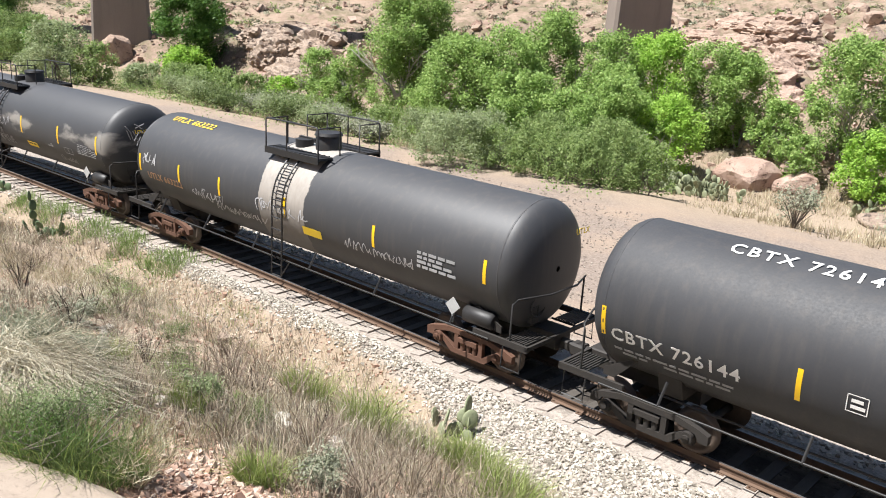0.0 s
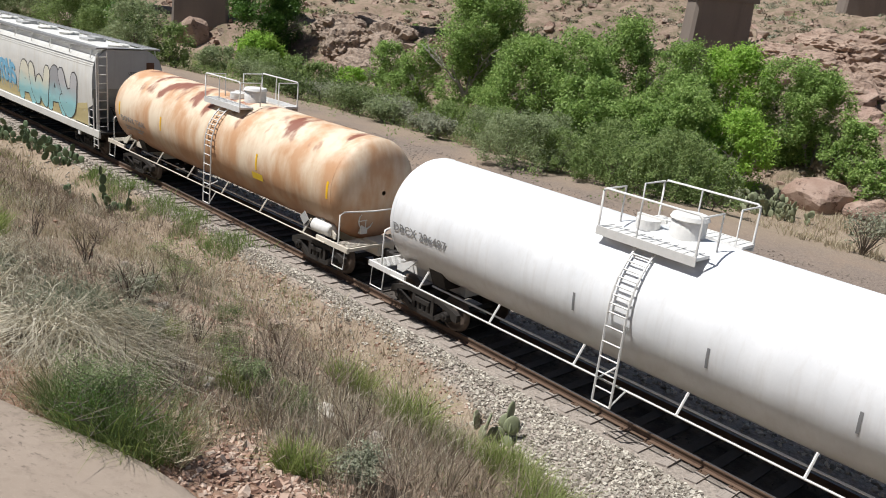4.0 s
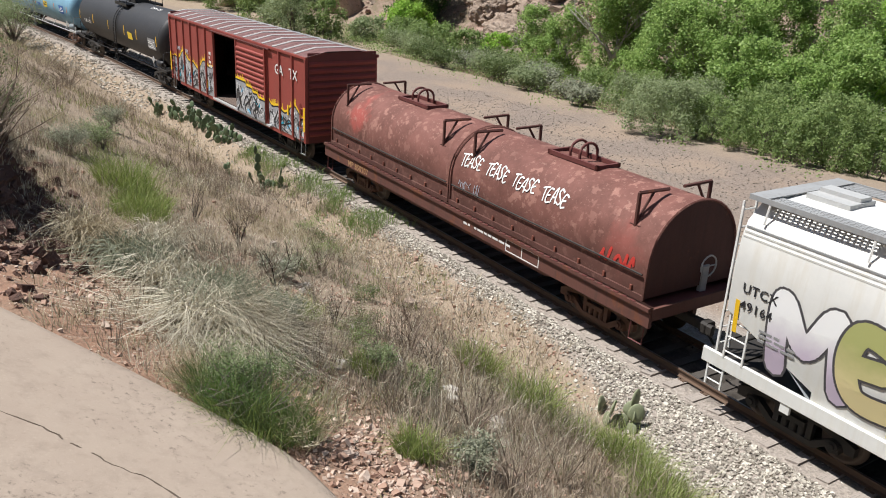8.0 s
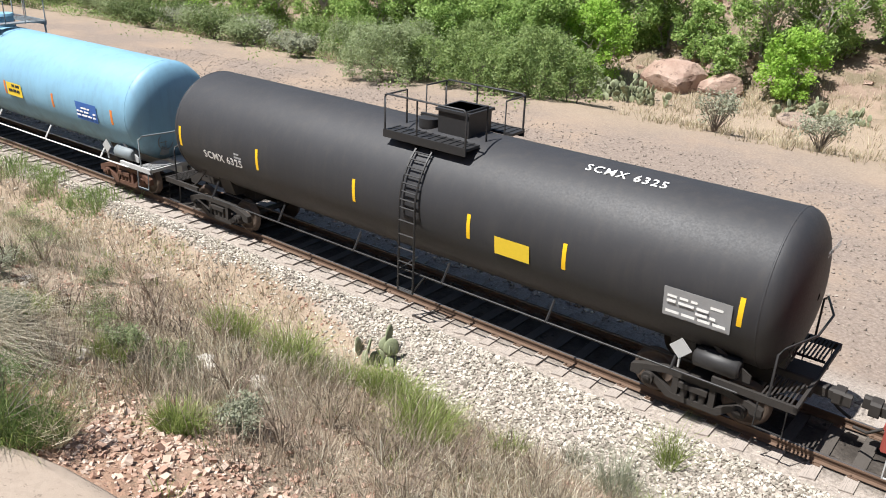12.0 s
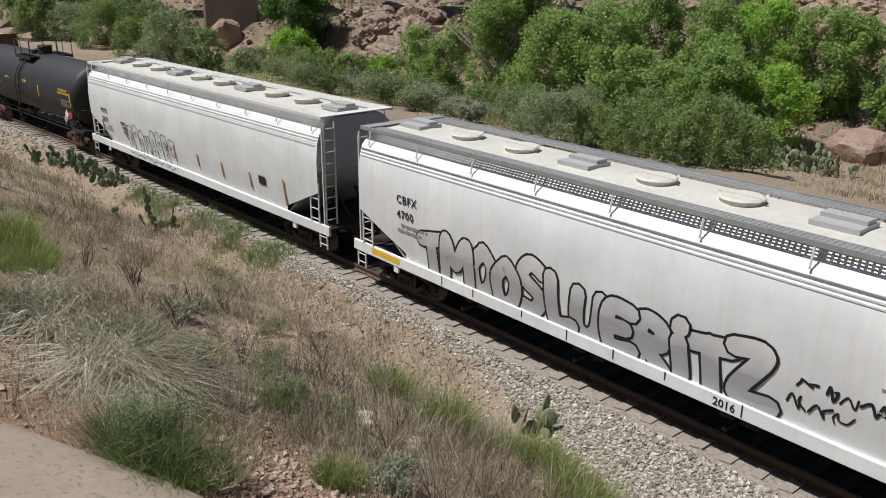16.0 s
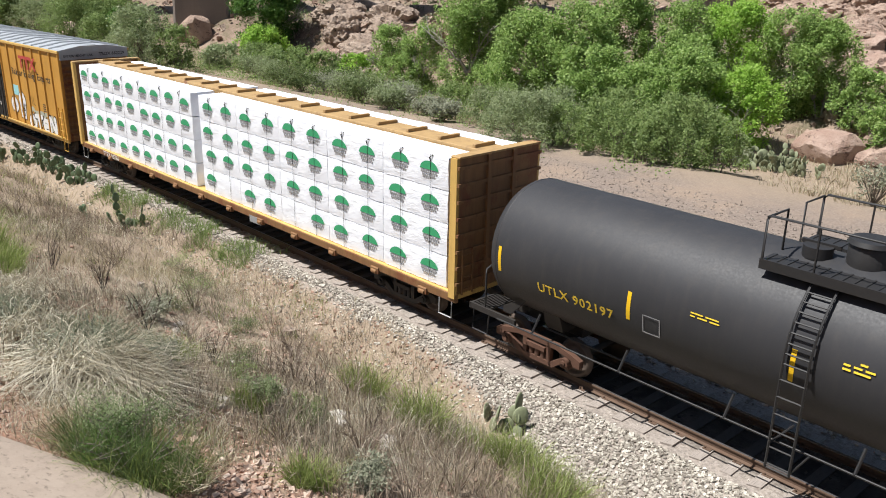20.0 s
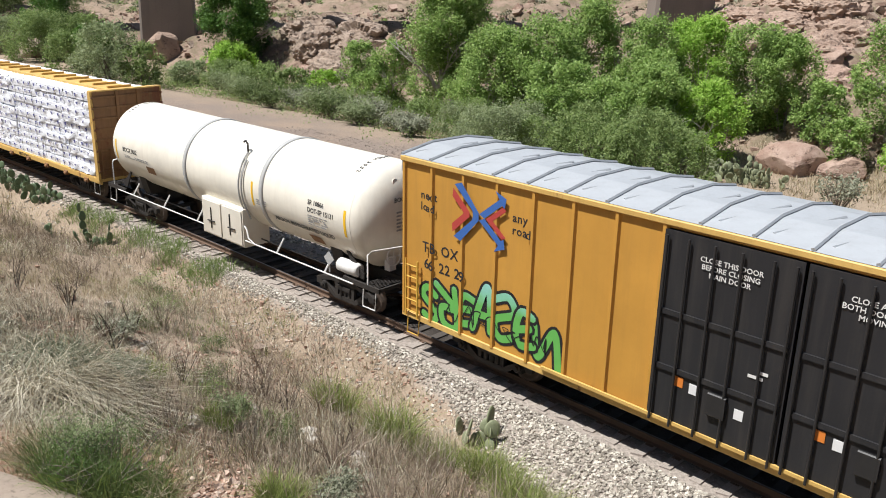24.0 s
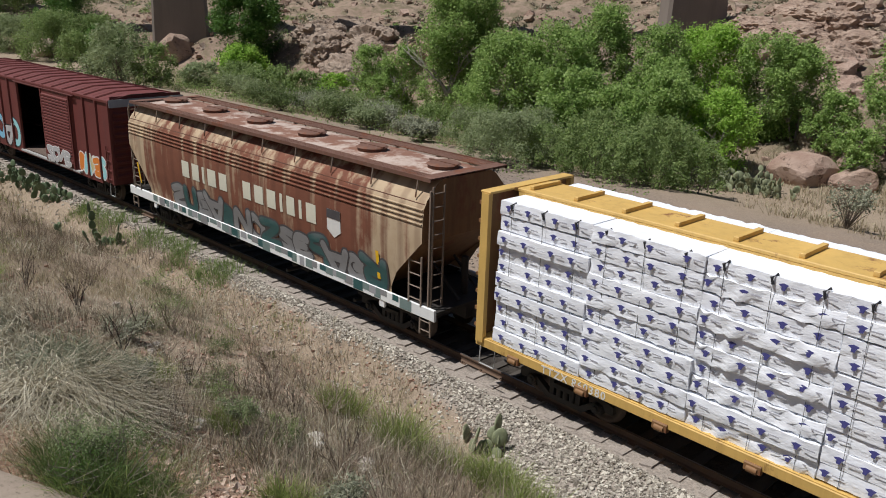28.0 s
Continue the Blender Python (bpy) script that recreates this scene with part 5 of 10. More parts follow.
    part("stencil_frame", Shape().box(-0.2, -0.2, 0, 0.2, -0.18, 0.003).box(-0.2, 0.18, 0, 0.2, 0.2, 0.003).box(-0.2, -0.2, 0, -0.18, 0.2, 0.003).box(0.18, -0.2, 0, 0.2, 0.2, 0.003), M_LETTERG, e, "", on_tank(-231.8 - xc, 2.3, R, zc))
    part("hazard_placard", Shape().box(-0.16, -0.01, -0.16, 0.16, 0.01, 0.16, pose(6.2, -1.45, 1.75, 0, 45, 0)), G_WHITE, e)
    part("hazard_placard", Shape().box(-0.16, -0.01, -0.16, 0.16, 0.01, 0.16, pose(6.65, -1.45, 1.75, 0, 45, 0)), G_RED, e)
    part("crown_patch", Shape().box(0.55, -0.7, zc + R * 0.93, 0.95, -0.45, zc + R * 0.94), G_WHITE, e)

    # cream cryogenic tank with belts, a valve cabinet and low rails
    x1, x0 = -283.55, -299.05
    xc, R, zc = (x0 + x1) / 2, 1.52, 2.94
    e, xc, L, R, zc, tk = tank_car("tank_car", "cream cryogenic tank car with belts and valve cabinet", x1, x0, M_CREAM, R, zc, metal=M_WHITEMETAL, deck=M_IRON, sill=M_WHITEMETAL, dome=None, ladder=False, dish=0.75)
    for xb in (-293.0 - xc, -288.45 - xc):
        part("belt", Shape().lathe([(xb - 0.09, R - 0.01), (xb - 0.09, R + 0.03), (xb + 0.09, R + 0.03), (xb + 0.09, R - 0.01)], 56).moved(pose(0, 0, zc)), M_GREYMETAL, e, "grey steel belt round the tank")
    b0, b1 = -291.95 - xc, -289.5 - xc
    part("valve_cabinet", Shape().box(b0, -1.55, 0.78, b1, -0.6, 2.02, c=0.03), M_CREAM, e, "cream steel valve cabinet with two doors")
    for k in (0, 1):
        xa = b0 + 0.06 + k * (b1 - b0) / 2
        d = part("cabinet_door", Shape().box(xa, -1.585, 0.84, xa + (b1 - b0) / 2 - 0.12, -1.552, 1.96, c=0.012), M_CREAM, e)
        part("door_handle", Shape().tube([(xa + 0.55 - 0.1 * k, -1.6, 1.05), (xa + 0.55 - 0.1 * k, -1.6, 1.75)], 0.02, 5).tube([(xa + 0.35, -1.61, 1.3), (xa + 0.75, -1.61, 1.3)], 0.025, 5), M_IRON, d)
    for dx in (0, 0.16):
        a = [(b1 - 0.1 + dx, -(R + 0.06) * math.cos(t), zc + (R + 0.06) * math.sin(t)) for t in np.linspace(-0.35, 0.75 - dx, 10)]
        part("vent_pipe", Shape().tube([(b1 - 0.1 + dx, -1.3, 1.7)] + a, 0.032, 6), M_GREYMETAL, e)
    tp = (b1 - 0.1, -(R + 0.06) * math.cos(0.75), zc + (R + 0.06) * math.sin(0.75))
    part("vent_hook", Shape().tube([tp, (tp[0], tp[1], tp[2] + 0.25), (tp[0] - 0.1, tp[1], tp[2] + 0.33), (tp[0] - 0.2, tp[1], tp[2] + 0.28)], 0.035, 6), M_IRON, e)
    strips(e, [v - xc for v in (-284.5, -288.95, -298.15)], R, zc, 2.65, h=0.75, w=0.1)
    words("BOCX 3032", 0.22, on_tank(-297.6 - xc, 2.74, R, zc, 0.005) @ pose(0, -0.08, 0), M_LETTERK, e)
    small_print(e, on_tank(-297.5 - xc, 2.5, R, zc, 0.004), 2, 1.8, M_LETTERG, 0.03, 0.065)
    words("ARGON REFRIGERATED LIQUID", 0.20, on_tank(-287.9 - xc, 2.06, R, zc), M_LETTERK, e)
    words("SR 10866", 0.19, on_tank(-286.15 - xc, 2.97, R, zc, 0.005) @ pose(0, -0.07, 0), M_LETTERK, e)
    words("DOT-SP 15131", 0.19, on_tank(-286.15 - xc, 2.75, R, zc, 0.005) @ pose(0, -0.07, 0), M_LETTERK, e)
    small_print(e, on_tank(-286.15 - xc, 2.56, R, zc, 0.004), 5, 0.95, M_LETTERG, 0.03, 0.065)
    small_print(e, on_tank(-288.75 - xc, 2.5, R, zc), 3, 0.6, M_LETTERG, 0.035, 0.07)
    part("number_patch", Shape().box(-0.3, -0.12, 0, 0.3, 0.16, 0.003), M_BROWNEND, e, "", on_tank(-295.6 - xc, 2.2, R, zc))
    part("number_patch", Shape().box(-0.28, -0.16, 0, 0.28, 0.16, 0.003), M_BROWNEND, e, "", on_tank(-286.1 - xc, 1.8, R, zc))
    for x, text in ((6.55, "BOCX 3032"), (-6.9, "BOCX 3032")):
        for i, ch in enumerate(text):
            a = math.radians(96) - i * 0.135 / R
            if ch != " ":
                words(ch, 0.2, pose(x, -(R + 0.006) * math.cos(a), zc + (R + 0.006) * math.sin(a), 90 - math.degrees(a), 0, 0) @ pose(0, 0, 0, 0, 0, -90) @ pose(-0.08, 0, 0), M_LETTERK, e)
    words("BOCX 3032", 0.18, pose(7.72, -0.55, 3.25, 90, 0, 90), M_LETTERK, e)
    small_print(e, pose(7.755, -0.5, 2.95, 90, 0, 90), 6, 0.9, M_LETTERG, 0.05, 0.1)
    part("lifting_lug", Shape().tube([(7.35, -0.35, zc + 1.0), (7.55, -0.36, zc + 1.05)], 0.09, 10), M_CREAM, e)
    part("low_rail", Shape().tube([(b1, -1.5, 1.5), (b1 + 0.15, -1.52, 1.4), (b1 + 0.22, -1.52, 1.15), (b1 + 0.45, -1.5, 1.03)], 0.03, 6), M_WHITEMETAL, e)



build_tanks()


# ---- box cars
def red_boxcar(x1, x0, door, slab, label, main, roofm, sprayed=True, lettered=True):
    xc, L = (x0 + x1) / 2, x1 - x0
    h = L / 2
    e = car("boxcar", label, "boxcar", xc, h - 2.4)
    d0, d1 = door[0] - xc, door[1] - xc
    s0, s1 = slab[0] - xc, slab[1] - xc
    Y, E0, F = 1.54, 4.22, 1.08
    part("side_wall", Shape().box(-h, -Y, 1.0, d0, -Y + 0.06, E0), main, e)
    part("side_wall", Shape().box(d1, -Y, 1.0, h, -Y + 0.06, E0), main, e)
    part("door_header", Shape().box(d0, -Y, E0 - 0.12, d1, -Y + 0.06, E0), main, e)
    part("far_wall", Shape().box(-h, Y - 0.06, 1.0, h, Y, E0), [main], e)
    part("wall_lining", Shape().box(-h + 0.08, Y - 0.10, F, h - 0.08, Y - 0.063, E0 - 0.2), M_INSIDE, e)
    for i in range(9):
        part("lining_rail", Shape().box(-h + 0.1, Y - 0.13, 1.5 + i * 0.29, h - 0.1, Y - 0.10, 1.55 + i * 0.29), M_INSIDE, e)
    for k in (-1, 1):
        # end walls in the darker maroon, which stands in for their shade
        w = Shape().box(k * h, -Y + 0.06, 1.0, k * (h - 0.06), Y - 0.06, E0 + 0.24)
        part("end_wall", w, M_DARKRED, e)
        for i in range(11):
            z = 1.25 + i * 0.27
            part("end_rib", Shape().prism([(k * h, z), (k * (h + 0.06), z + 0.06), (k * (h + 0.06), z + 0.12), (k * h, z + 0.18)], -Y + 0.1, Y - 0.1), main, e)
        bogie(e, k * (h - 2.4))
        part("end_ladder", ladder_shape(1.5, 0.4, 4), main, e, "", pose(k * (h - 0.32), -Y - 0.05, 1.0))
        part("end_step", Shape().tube([(k * (h - 0.5), -Y, 1.0), (k * (h - 0.5), -Y - 0.02, 0.52), (k * (h - 0.12), -Y - 0.02, 0.52), (k * (h - 0.12), -Y, 1.0)], 0.02, 5), M_GREYMETAL, e)
    fl = part("floor", Shape().box(-h + 0.06, -Y + 0.02, 0.98, h - 0.06, Y - 0.1, F - 0.03), M_IRON, e)
    n = 26
    for i in range(n):
        xa = d0 - 0.4 + i * (d1 - d0 + 0.8) / n
        part("floor_plank", shared("floor_plank/%.3f" % (d1 - d0), lambda: Shape().box(0, -Y + 0.03, F - 0.03, (d1 - d0 + 0.8) / n - 0.012, Y - 0.11, F + 0.012), M_WOODFLOOR), M_WOODFLOOR, fl, "", pose(xa, 0, 0))
    part("side_sill", Shape().box(-h + 1.2, -Y + 0.01, 0.86, h - 1.2, -Y + 0.08, 1.0), main, e)
    part("centre_sill", Shape().box(-h, -0.3, 0.7, h, 0.3, 0.98), M_IRON, e)
    part("top_chord", Shape().box(-h - 0.03, -Y - 0.06, E0 - 0.02, h + 0.03, -Y + 0.04, E0 + 0.10, c=0.02), main, e)
    part("top_chord", Shape().box(-h - 0.03, Y - 0.04, E0 - 0.02, h + 0.03, Y + 0.06, E0 + 0.10, c=0.02), main, e)
    # roof: shallow gable in panels with raised seams
    n = 16
    w = (L + 0.1) / n
    for i in range(n):
        xa = -h - 0.05 + i * w
        part("roof_panel", shared("roof_panel/%s/%.2f" % (roofm.name, L), lambda: Shape().add([(0, -Y - 0.05, E0 + 0.10), (w, -Y - 0.05, E0 + 0.10), (w, -0.7, E0 + 0.29), (0, -0.7, E0 + 0.29), (w, 0.7, E0 + 0.29), (0, 0.7, E0 + 0.29), (w, Y + 0.05, E0 + 0.10), (0, Y + 0.05, E0 + 0.10)], [(0, 1, 2, 3), (3, 2, 4, 5), (5, 4, 6, 7)])
             .add([(w * 0.48, -Y, E0 + 0.115), (w * 0.52, -Y, E0 + 0.115), (w * 0.52, -0.7, E0 + 0.315), (w * 0.48, -0.7, E0 + 0.315)], [(0, 1, 2, 3)]), roofm), roofm, e, "", pose(xa, 0, 0))
        for dx in (-0.05, 0.05):
            part("roof_seam", shared("roof_seam/%s" % lettered, lambda: Shape().tube([(0, -Y - 0.04, E0 + 0.12), (0, -0.7, E0 + 0.31), (0, 0.7, E0 + 0.31), (0, Y + 0.04, E0 + 0.12)], 0.024, 5), M_LETTERW if lettered else roofm), roofm, e, "", pose(xa + dx, 0, 0))
    # posts
    for a, b in ((-h, d0), (s1, h)):
        n = max(1, round((b - a) / 1.08))
        for i in range(n + 1):
            x = a + (b - a) * i / n
            x = min(max(x, -h + 0.05), h - 0.05)
            part("side_post", shared("side_post/" + main.name, lambda: Shape().prism([(-0.075, -Y), (-0.04, -Y - 0.07), (0.04, -Y - 0.07), (0.075, -Y)], 1.0, E0, 'z'), main), main, e, "", pose(x, 0, 0))
    # sliding door, pushed open
    dr = part("door", Shape().box(s0, -Y - 0.10, 1.06, s1, -Y - 0.04, E0 - 0.06), main, e, "sliding door pushed open")
    m = 13 if lettered else 22
    for i in range(m):
        z = 1.2 + i * (E0 - 1.45) / m
        part("door_rib", Shape().prism([(z, -Y - 0.10), (z + 0.05, -Y - 0.15), (z + 0.11, -Y - 0.15), (z + 0.15, -Y - 0.10)], s0 + 0.12, s1 - 0.12, 'x').moved(Matrix(((1, 0, 0, 0), (0, 0, 1, 0), (0, 1, 0, 0), (0, 0, 0, 1)))), main, dr)
    for xx in (s0 + 0.05, s1 - 0.05):
        part("door_stile", Shape().box(xx - 0.05, -Y - 0.14, 1.06, xx + 0.05, -Y - 0.10, E0 - 0.06), main, dr)
    part("door_track", Shape().box(d0 - 0.1, -Y - 0.14, E0 - 0.05, s1 + 0.4, -Y - 0.06, E0 - 0.015), M_REDMETAL, e)
    part("door_sill", Shape().box(d0 - 0.1, -Y - 0.12, 0.98, s1 + 0.4, -Y, 1.06), M_GREYMETAL, e)
    ends(e, h)
    return e, xc, h, d0, d1, s0, s1, Y


def build_boxcars():
    e, xc, h, d0, d1, s0, s1, Y = red_boxcar(-119.75, -136.0, (-129.6, -126.6), (-126.6, -123.4), "faded red boxcar with open door and silver graffiti", M_RED, M_REDROOF)
    words("GA", 0.56, on_side(s1 + 0.78, 3.3, -Y - 0.03), M_LETTERW, e)
    words("TX", 0.56, on_side(s1 + 2.13, 3.3, -Y - 0.03), M_LETTERW, e)
    words("WR", 0.30, on_side(-h + 1.1, 2.62, -Y - 0.03), M_LETTERP, e)
    words("WK", 0.30, on_side(-h + 2.3, 2.62, -Y - 0.03), M_LETTERP, e)
    zl = lambda x: 2.38 + 0.20 * math.sin(1.9 * x + 0.6) - 0.12 * math.sin(4.3 * x) - 0.22 * (x > d0) - 0.06 * max(0.0, x - s1)
    wildstyle(e, -h + 0.03, d0 - 0.03, 1.03, zl, -Y, 5)
    wildstyle(e, s1 + 0.05, h - 0.03, 1.03, zl, -Y, 6)
    zd = lambda x: 2.52 - 0.16 * ((x - s0) > 1.15) - 0.16 * ((x - s0) > 1.9) - 0.14 * ((x - s0) > 2.5)
    wildstyle(e, s0 + 0.02, s1 - 0.02, 1.08, zd, -Y - 0.153, 7)
    for x in (-h + 0.08, h - 0.1):
        part("reflective_strip", Shape().box(x - 0.07, -Y - 0.085, 1.45, x + 0.07, -Y - 0.073, 2.4), M_STRIP, e)
    for x, z in ((-h + 3.2, 1.9), (-h + 5.35, 1.55), (s1 + 2.0, 2.0)):
        part("reflective_strip", Shape().box(x - 0.06, -Y - 0.045, z - 0.2, x + 0.06, -Y - 0.035, z + 0.22), M_STRIP, e)
    small_print(e, on_side(d0 - 0.7, 3.0, -Y - 0.012), 4, 0.4, M_LETTERW, 0.12, 0.2)

    e, xc, h, d0, d1, s0, s1, Y = red_boxcar(-343.0, -359.6, (-352.2, -349.3), (-349.3, -346.4), "dark maroon boxcar with open door", M_DARKRED, M_DARKRED, lettered=False)
    pen_word(e, "RANES", s1 + 0.3, h - 0.8, 1.2, 1.85, [G_ORANGE, G_CYAN, G_SAND], G_WHITE, lambda z: -Y - 0.004, 71, "pale graffiti letter", 0.12, 0.05, jumble=True)
    pen_word(e, "SHELOAD", -h + 0.4, d0 - 0.3, 1.25, 2.2, [G_CYAN, G_SKY, G_SILVER], G_BLACK, lambda z: -Y - 0.004, 72, "pale blue graffiti letter", 0.15, 0.05, jumble=True)
    pen_word(e, "ZONE", s0 + 0.3, s1 - 0.3, 1.2, 1.7, [G_SILVER], G_WHITE, lambda z: -Y - 0.156, 73, "silver graffiti letter", 0.09, 0.03, jumble=True)
    part("end_panel", Shape().box(h + 0.065, -Y - 0.04, 4.05, h + 0.085, Y, 4.35), M_GALV, e)

    # tall yellow car with a pair of black plug doors
    x1, x0 = -262.5, -282.05
    xc, L = (x0 + x1) / 2, x1 - x0
    h, Y, E0 = L / 2, 1.56, 4.86
    e = car("boxcar", "tall golden-yellow boxcar with two black doors and a grey roof", "boxcar", xc, h - 2.6)
    d0, d1 = -274.9 - xc, -269.7 - xc
    part("side_wall", Shape().box(-h, -Y, 0.9, d0, -Y + 0.06, E0), M_YELLOW, e)
    part("side_wall", Shape().box(d1, -Y, 0.9, h, -Y + 0.06, E0), M_YELLOW, e)
    part("door_header", Shape().box(d0, -Y, E0 - 0.1, d1, -Y + 0.06, E0), M_YELLOW, e)
    part("far_wall", Shape().box(-h, Y - 0.06, 0.9, h, Y, E0), M_YELLOW, e)
    part("floor", Shape().box(-h + 0.06, -Y + 0.06, 0.98, h - 0.06, Y - 0.06, 1.1), M_IRON, e)
    part("top_chord", Shape().box(-h - 0.03, -Y - 0.08, E0 - 0.05, h + 0.03, -Y + 0.03, E0 + 0.08, c=0.02), M_YELBEAM, e)
    part("top_chord", Shape().box(-h - 0.03, Y - 0.03, E0 - 0.05, h + 0.03, Y + 0.08, E0 + 0.08, c=0.02), M_YELBEAM, e)
    part("side_sill", Shape().box(-h, -Y - 0.04, 0.82, h, -Y + 0.02, 0.98, c=0.015), M_YELBEAM, e)
    part("centre_sill", Shape().box(-h, -0.3, 0.68, h, 0.3, 0.98), M_IRON, e)
    for k in (-1, 1):
        # brown end walls and ribs: the yellow end's shade put into the colour
        part("end_wall", Shape().box(k * h, -Y + 0.06, 0.9, k * (h - 0.06), Y - 0.06, E0 - 0.3), M_BROWNEND, e)
        part("end_cap", Shape().box(k * (h + 0.07), -Y, E0 - 0.32, k * (h - 0.06), Y, E0 + 0.06), M_GALV, e, "grey painted cap over the end")
        for i in range(12):
            z = 1.05 + i * 0.28
            part("end_rib", Shape().prism([(k * h, z), (k * (h + 0.07), z + 0.07), (k * (h + 0.07), z + 0.13), (k * h, z + 0.2)], -Y + 0.08, Y - 0.08), M_BROWNEND, e)
        bogie(e, k * (h - 2.6))
        part("end_ladder", ladder_shape(1.5, 0.42, 5), M_YELMETAL, e, "", pose(k * (h - 0.4), -Y - 0.09, 0.9))
        part("end_step", Shape().tube([(k * (h - 0.6), -Y, 0.9), (k * (h - 0.6), -Y - 0.04, 0.42), (k * (h - 0.2), -Y - 0.04, 0.42), (k * (h - 0.2), -Y, 0.9)], 0.02, 5), M_YELMETAL, e)
    for k in (-1, 1):
        part("end_gable", Shape().prism([(-Y - 0.05, E0 + 0.05), (Y + 0.05, E0 + 0.05), (Y + 0.05, E0 + 0.085), (0.6, E0 + 0.255), (-0.6, E0 + 0.255), (-Y - 0.05, E0 + 0.085)], k * (h + 0.04), k * (h - 0.04), 'x'), M_GALV, e)
    words("TBOX 662229", 0.2, pose(h + 0.075, 0.2, E0 - 0.2, 90, 0, 90), M_LETTERK, e)
    words("EXCESS HEIGHT CAR", 0.14, pose(h + 0.075, -1.4, E0 - 0.2, 90, 0, 90), M_LETTERK, e)
    n = 20
    w = (L + 0.06) / n
    for i in range(n):
        part("roof_panel", shared("roof_panel/tall", lambda: Shape().add([(0, -Y - 0.05, E0 + 0.09), (w, -Y - 0.05, E0 + 0.09), (w, -0.6, E0 + 0.26), (0, -0.6, E0 + 0.26), (w, 0.6, E0 + 0.26), (0, 0.6, E0 + 0.26), (w, Y + 0.05, E0 + 0.09), (0, Y + 0.05, E0 + 0.09)], [(0, 1, 2, 3), (3, 2, 4, 5), (5, 4, 6, 7)])
             .tube([(w * 0.2, -1.3, E0 + 0.14), (w * 0.8, 0.2, E0 + 0.275)], 0.03, 5), M_GALV), M_GALV, e, "", pose(-h - 0.03 + i * w, 0, 0))
        part("roof_seam", shared("roof_seam/tall", lambda: Shape().tube([(0, -Y - 0.04, E0 + 0.11), (0, -0.6, E0 + 0.28), (0, 0.6, E0 + 0.28), (0, Y + 0.04, E0 + 0.11)], 0.04, 5), M_GALV), M_GALV, e, "", pose(-h - 0.03 + i * w, 0, 0))
    for a, b in ((-h, d0), (d1, h)):
        n = round((b - a) / 1.0)
        for i in range(n + 1):
            x = min(max(a + (b - a) * i / n, -h + 0.06), h - 0.06)
            part("side_post", shared("side_post/tall", lambda: Shape().prism([(-0.07, -Y), (-0.035, -Y - 0.06), (0.035, -Y - 0.06), (0.07, -Y)], 0.95, E0 - 0.05, 'z'), M_YELLOW), M_YELLOW, e, "", pose(x, 0, 0))
    dw = (d1 - d0) / 2
    for k in (0, 1):
        a = d0 + k * dw
        dr = part("plug_door", Shape().box(a + 0.03, -Y - 0.07, 1.0, a + dw - 0.03, -Y + 0.02, E0 - 0.12), M_DOORBLK, e, "black steel plug door")
        for z in (2.05, 3.15):
            part("door_rail", Shape().box(a + 0.08, -Y - 0.11, z, a + dw - 0.08, -Y - 0.07, z + 0.1), M_DOORBLK, dr)
        for x in (0.12, 0.55, 1.05, 1.55, 2.1, dw - 0.12):
            part("locking_bar", Shape().tube([(a + x, -Y - 0.13, 0.95), (a + x, -Y - 0.13, E0 - 0.2)], 0.025, 6), M_DARKMETAL, dr)
        part("lock_box", Shape().box(a + 1.25, -Y - 0.15, 1.5, a + 1.6, -Y - 0.08, 1.95, c=0.02), M_DARKMETAL, dr)
        for x, z, m in ((0.85, 1.75, G_WHITE), (0.55, 1.80, G_ORANGE), (1.75, 1.6, G_WHITE)):
            part("sticker", Shape().box(a + x, -Y - 0.082, z, a + x + 0.17, -Y - 0.071, z + 0.2), m, dr)
    words("CLOSE THIS DOOR\nBEFORE CLOSING\nMAIN DOOR", 0.135, on_side(d0 + dw * 0.52, 4.05, -Y - 0.09), M_LETTERW, e, align='CENTER')
    words("CLOSE AND LOCK\nBOTH DOORS BEFORE\nMOVING CAR", 0.135, on_side(d0 + dw * 1.5, 4.05, -Y - 0.09), M_LETTERW, e, align='CENTER')
    small_print(e, on_side(d0 + 1.9, 2.6, -Y - 0.085), 2, 0.35, M_LETTERW)
    part("door_guide", Shape().box(d0 - 2.6, -Y - 0.10, 0.98, h - 0.5, -Y - 0.05, 1.05), M_YELBEAM, e)
    yl, yp = -Y - 0.004, -Y - 0.063
    posts = [a + (b - a) * i / round((b - a) / 1.0) for a, b in ((-h, d0), (d1, h)) for i in range(round((b - a) / 1.0) + 1)]
    for body, size, x, z in (("next", 0.28, -h + 0.62, 4.0), ("load", 0.28, -h + 0.62, 3.72), ("any", 0.28, -h + 3.5, 4.05), ("road", 0.28, -h + 3.5, 3.77), ("TB OX", 0.36, -h + 0.75, 2.72), ("66 22 29", 0.36, -h + 0.75, 2.28), ("Railcar Pooling Experts", 0.445, d1 + 1.2, 3.38)):
        words_over_posts(body, size, x, z, yl, yp, posts, M_LETTERK, e)
    lx, lz = d1 + 2.47, 3.78
    for k, (a, b, z0, z1) in enumerate(((0, 1.55, 0.46, 0.60), (0.18, 0.34, 0, 0.455), (0.86, 1.02, 0, 0.455))):
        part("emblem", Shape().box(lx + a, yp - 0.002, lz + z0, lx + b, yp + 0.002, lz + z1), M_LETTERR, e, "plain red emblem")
    part("emblem", Shape().prism([(lx + 1.15, lz), (lx + 1.34, lz), (lx + 1.98, lz + 0.6), (lx + 1.79, lz + 0.6)], yp - 0.002, yp + 0.002), M_LETTERR, e)
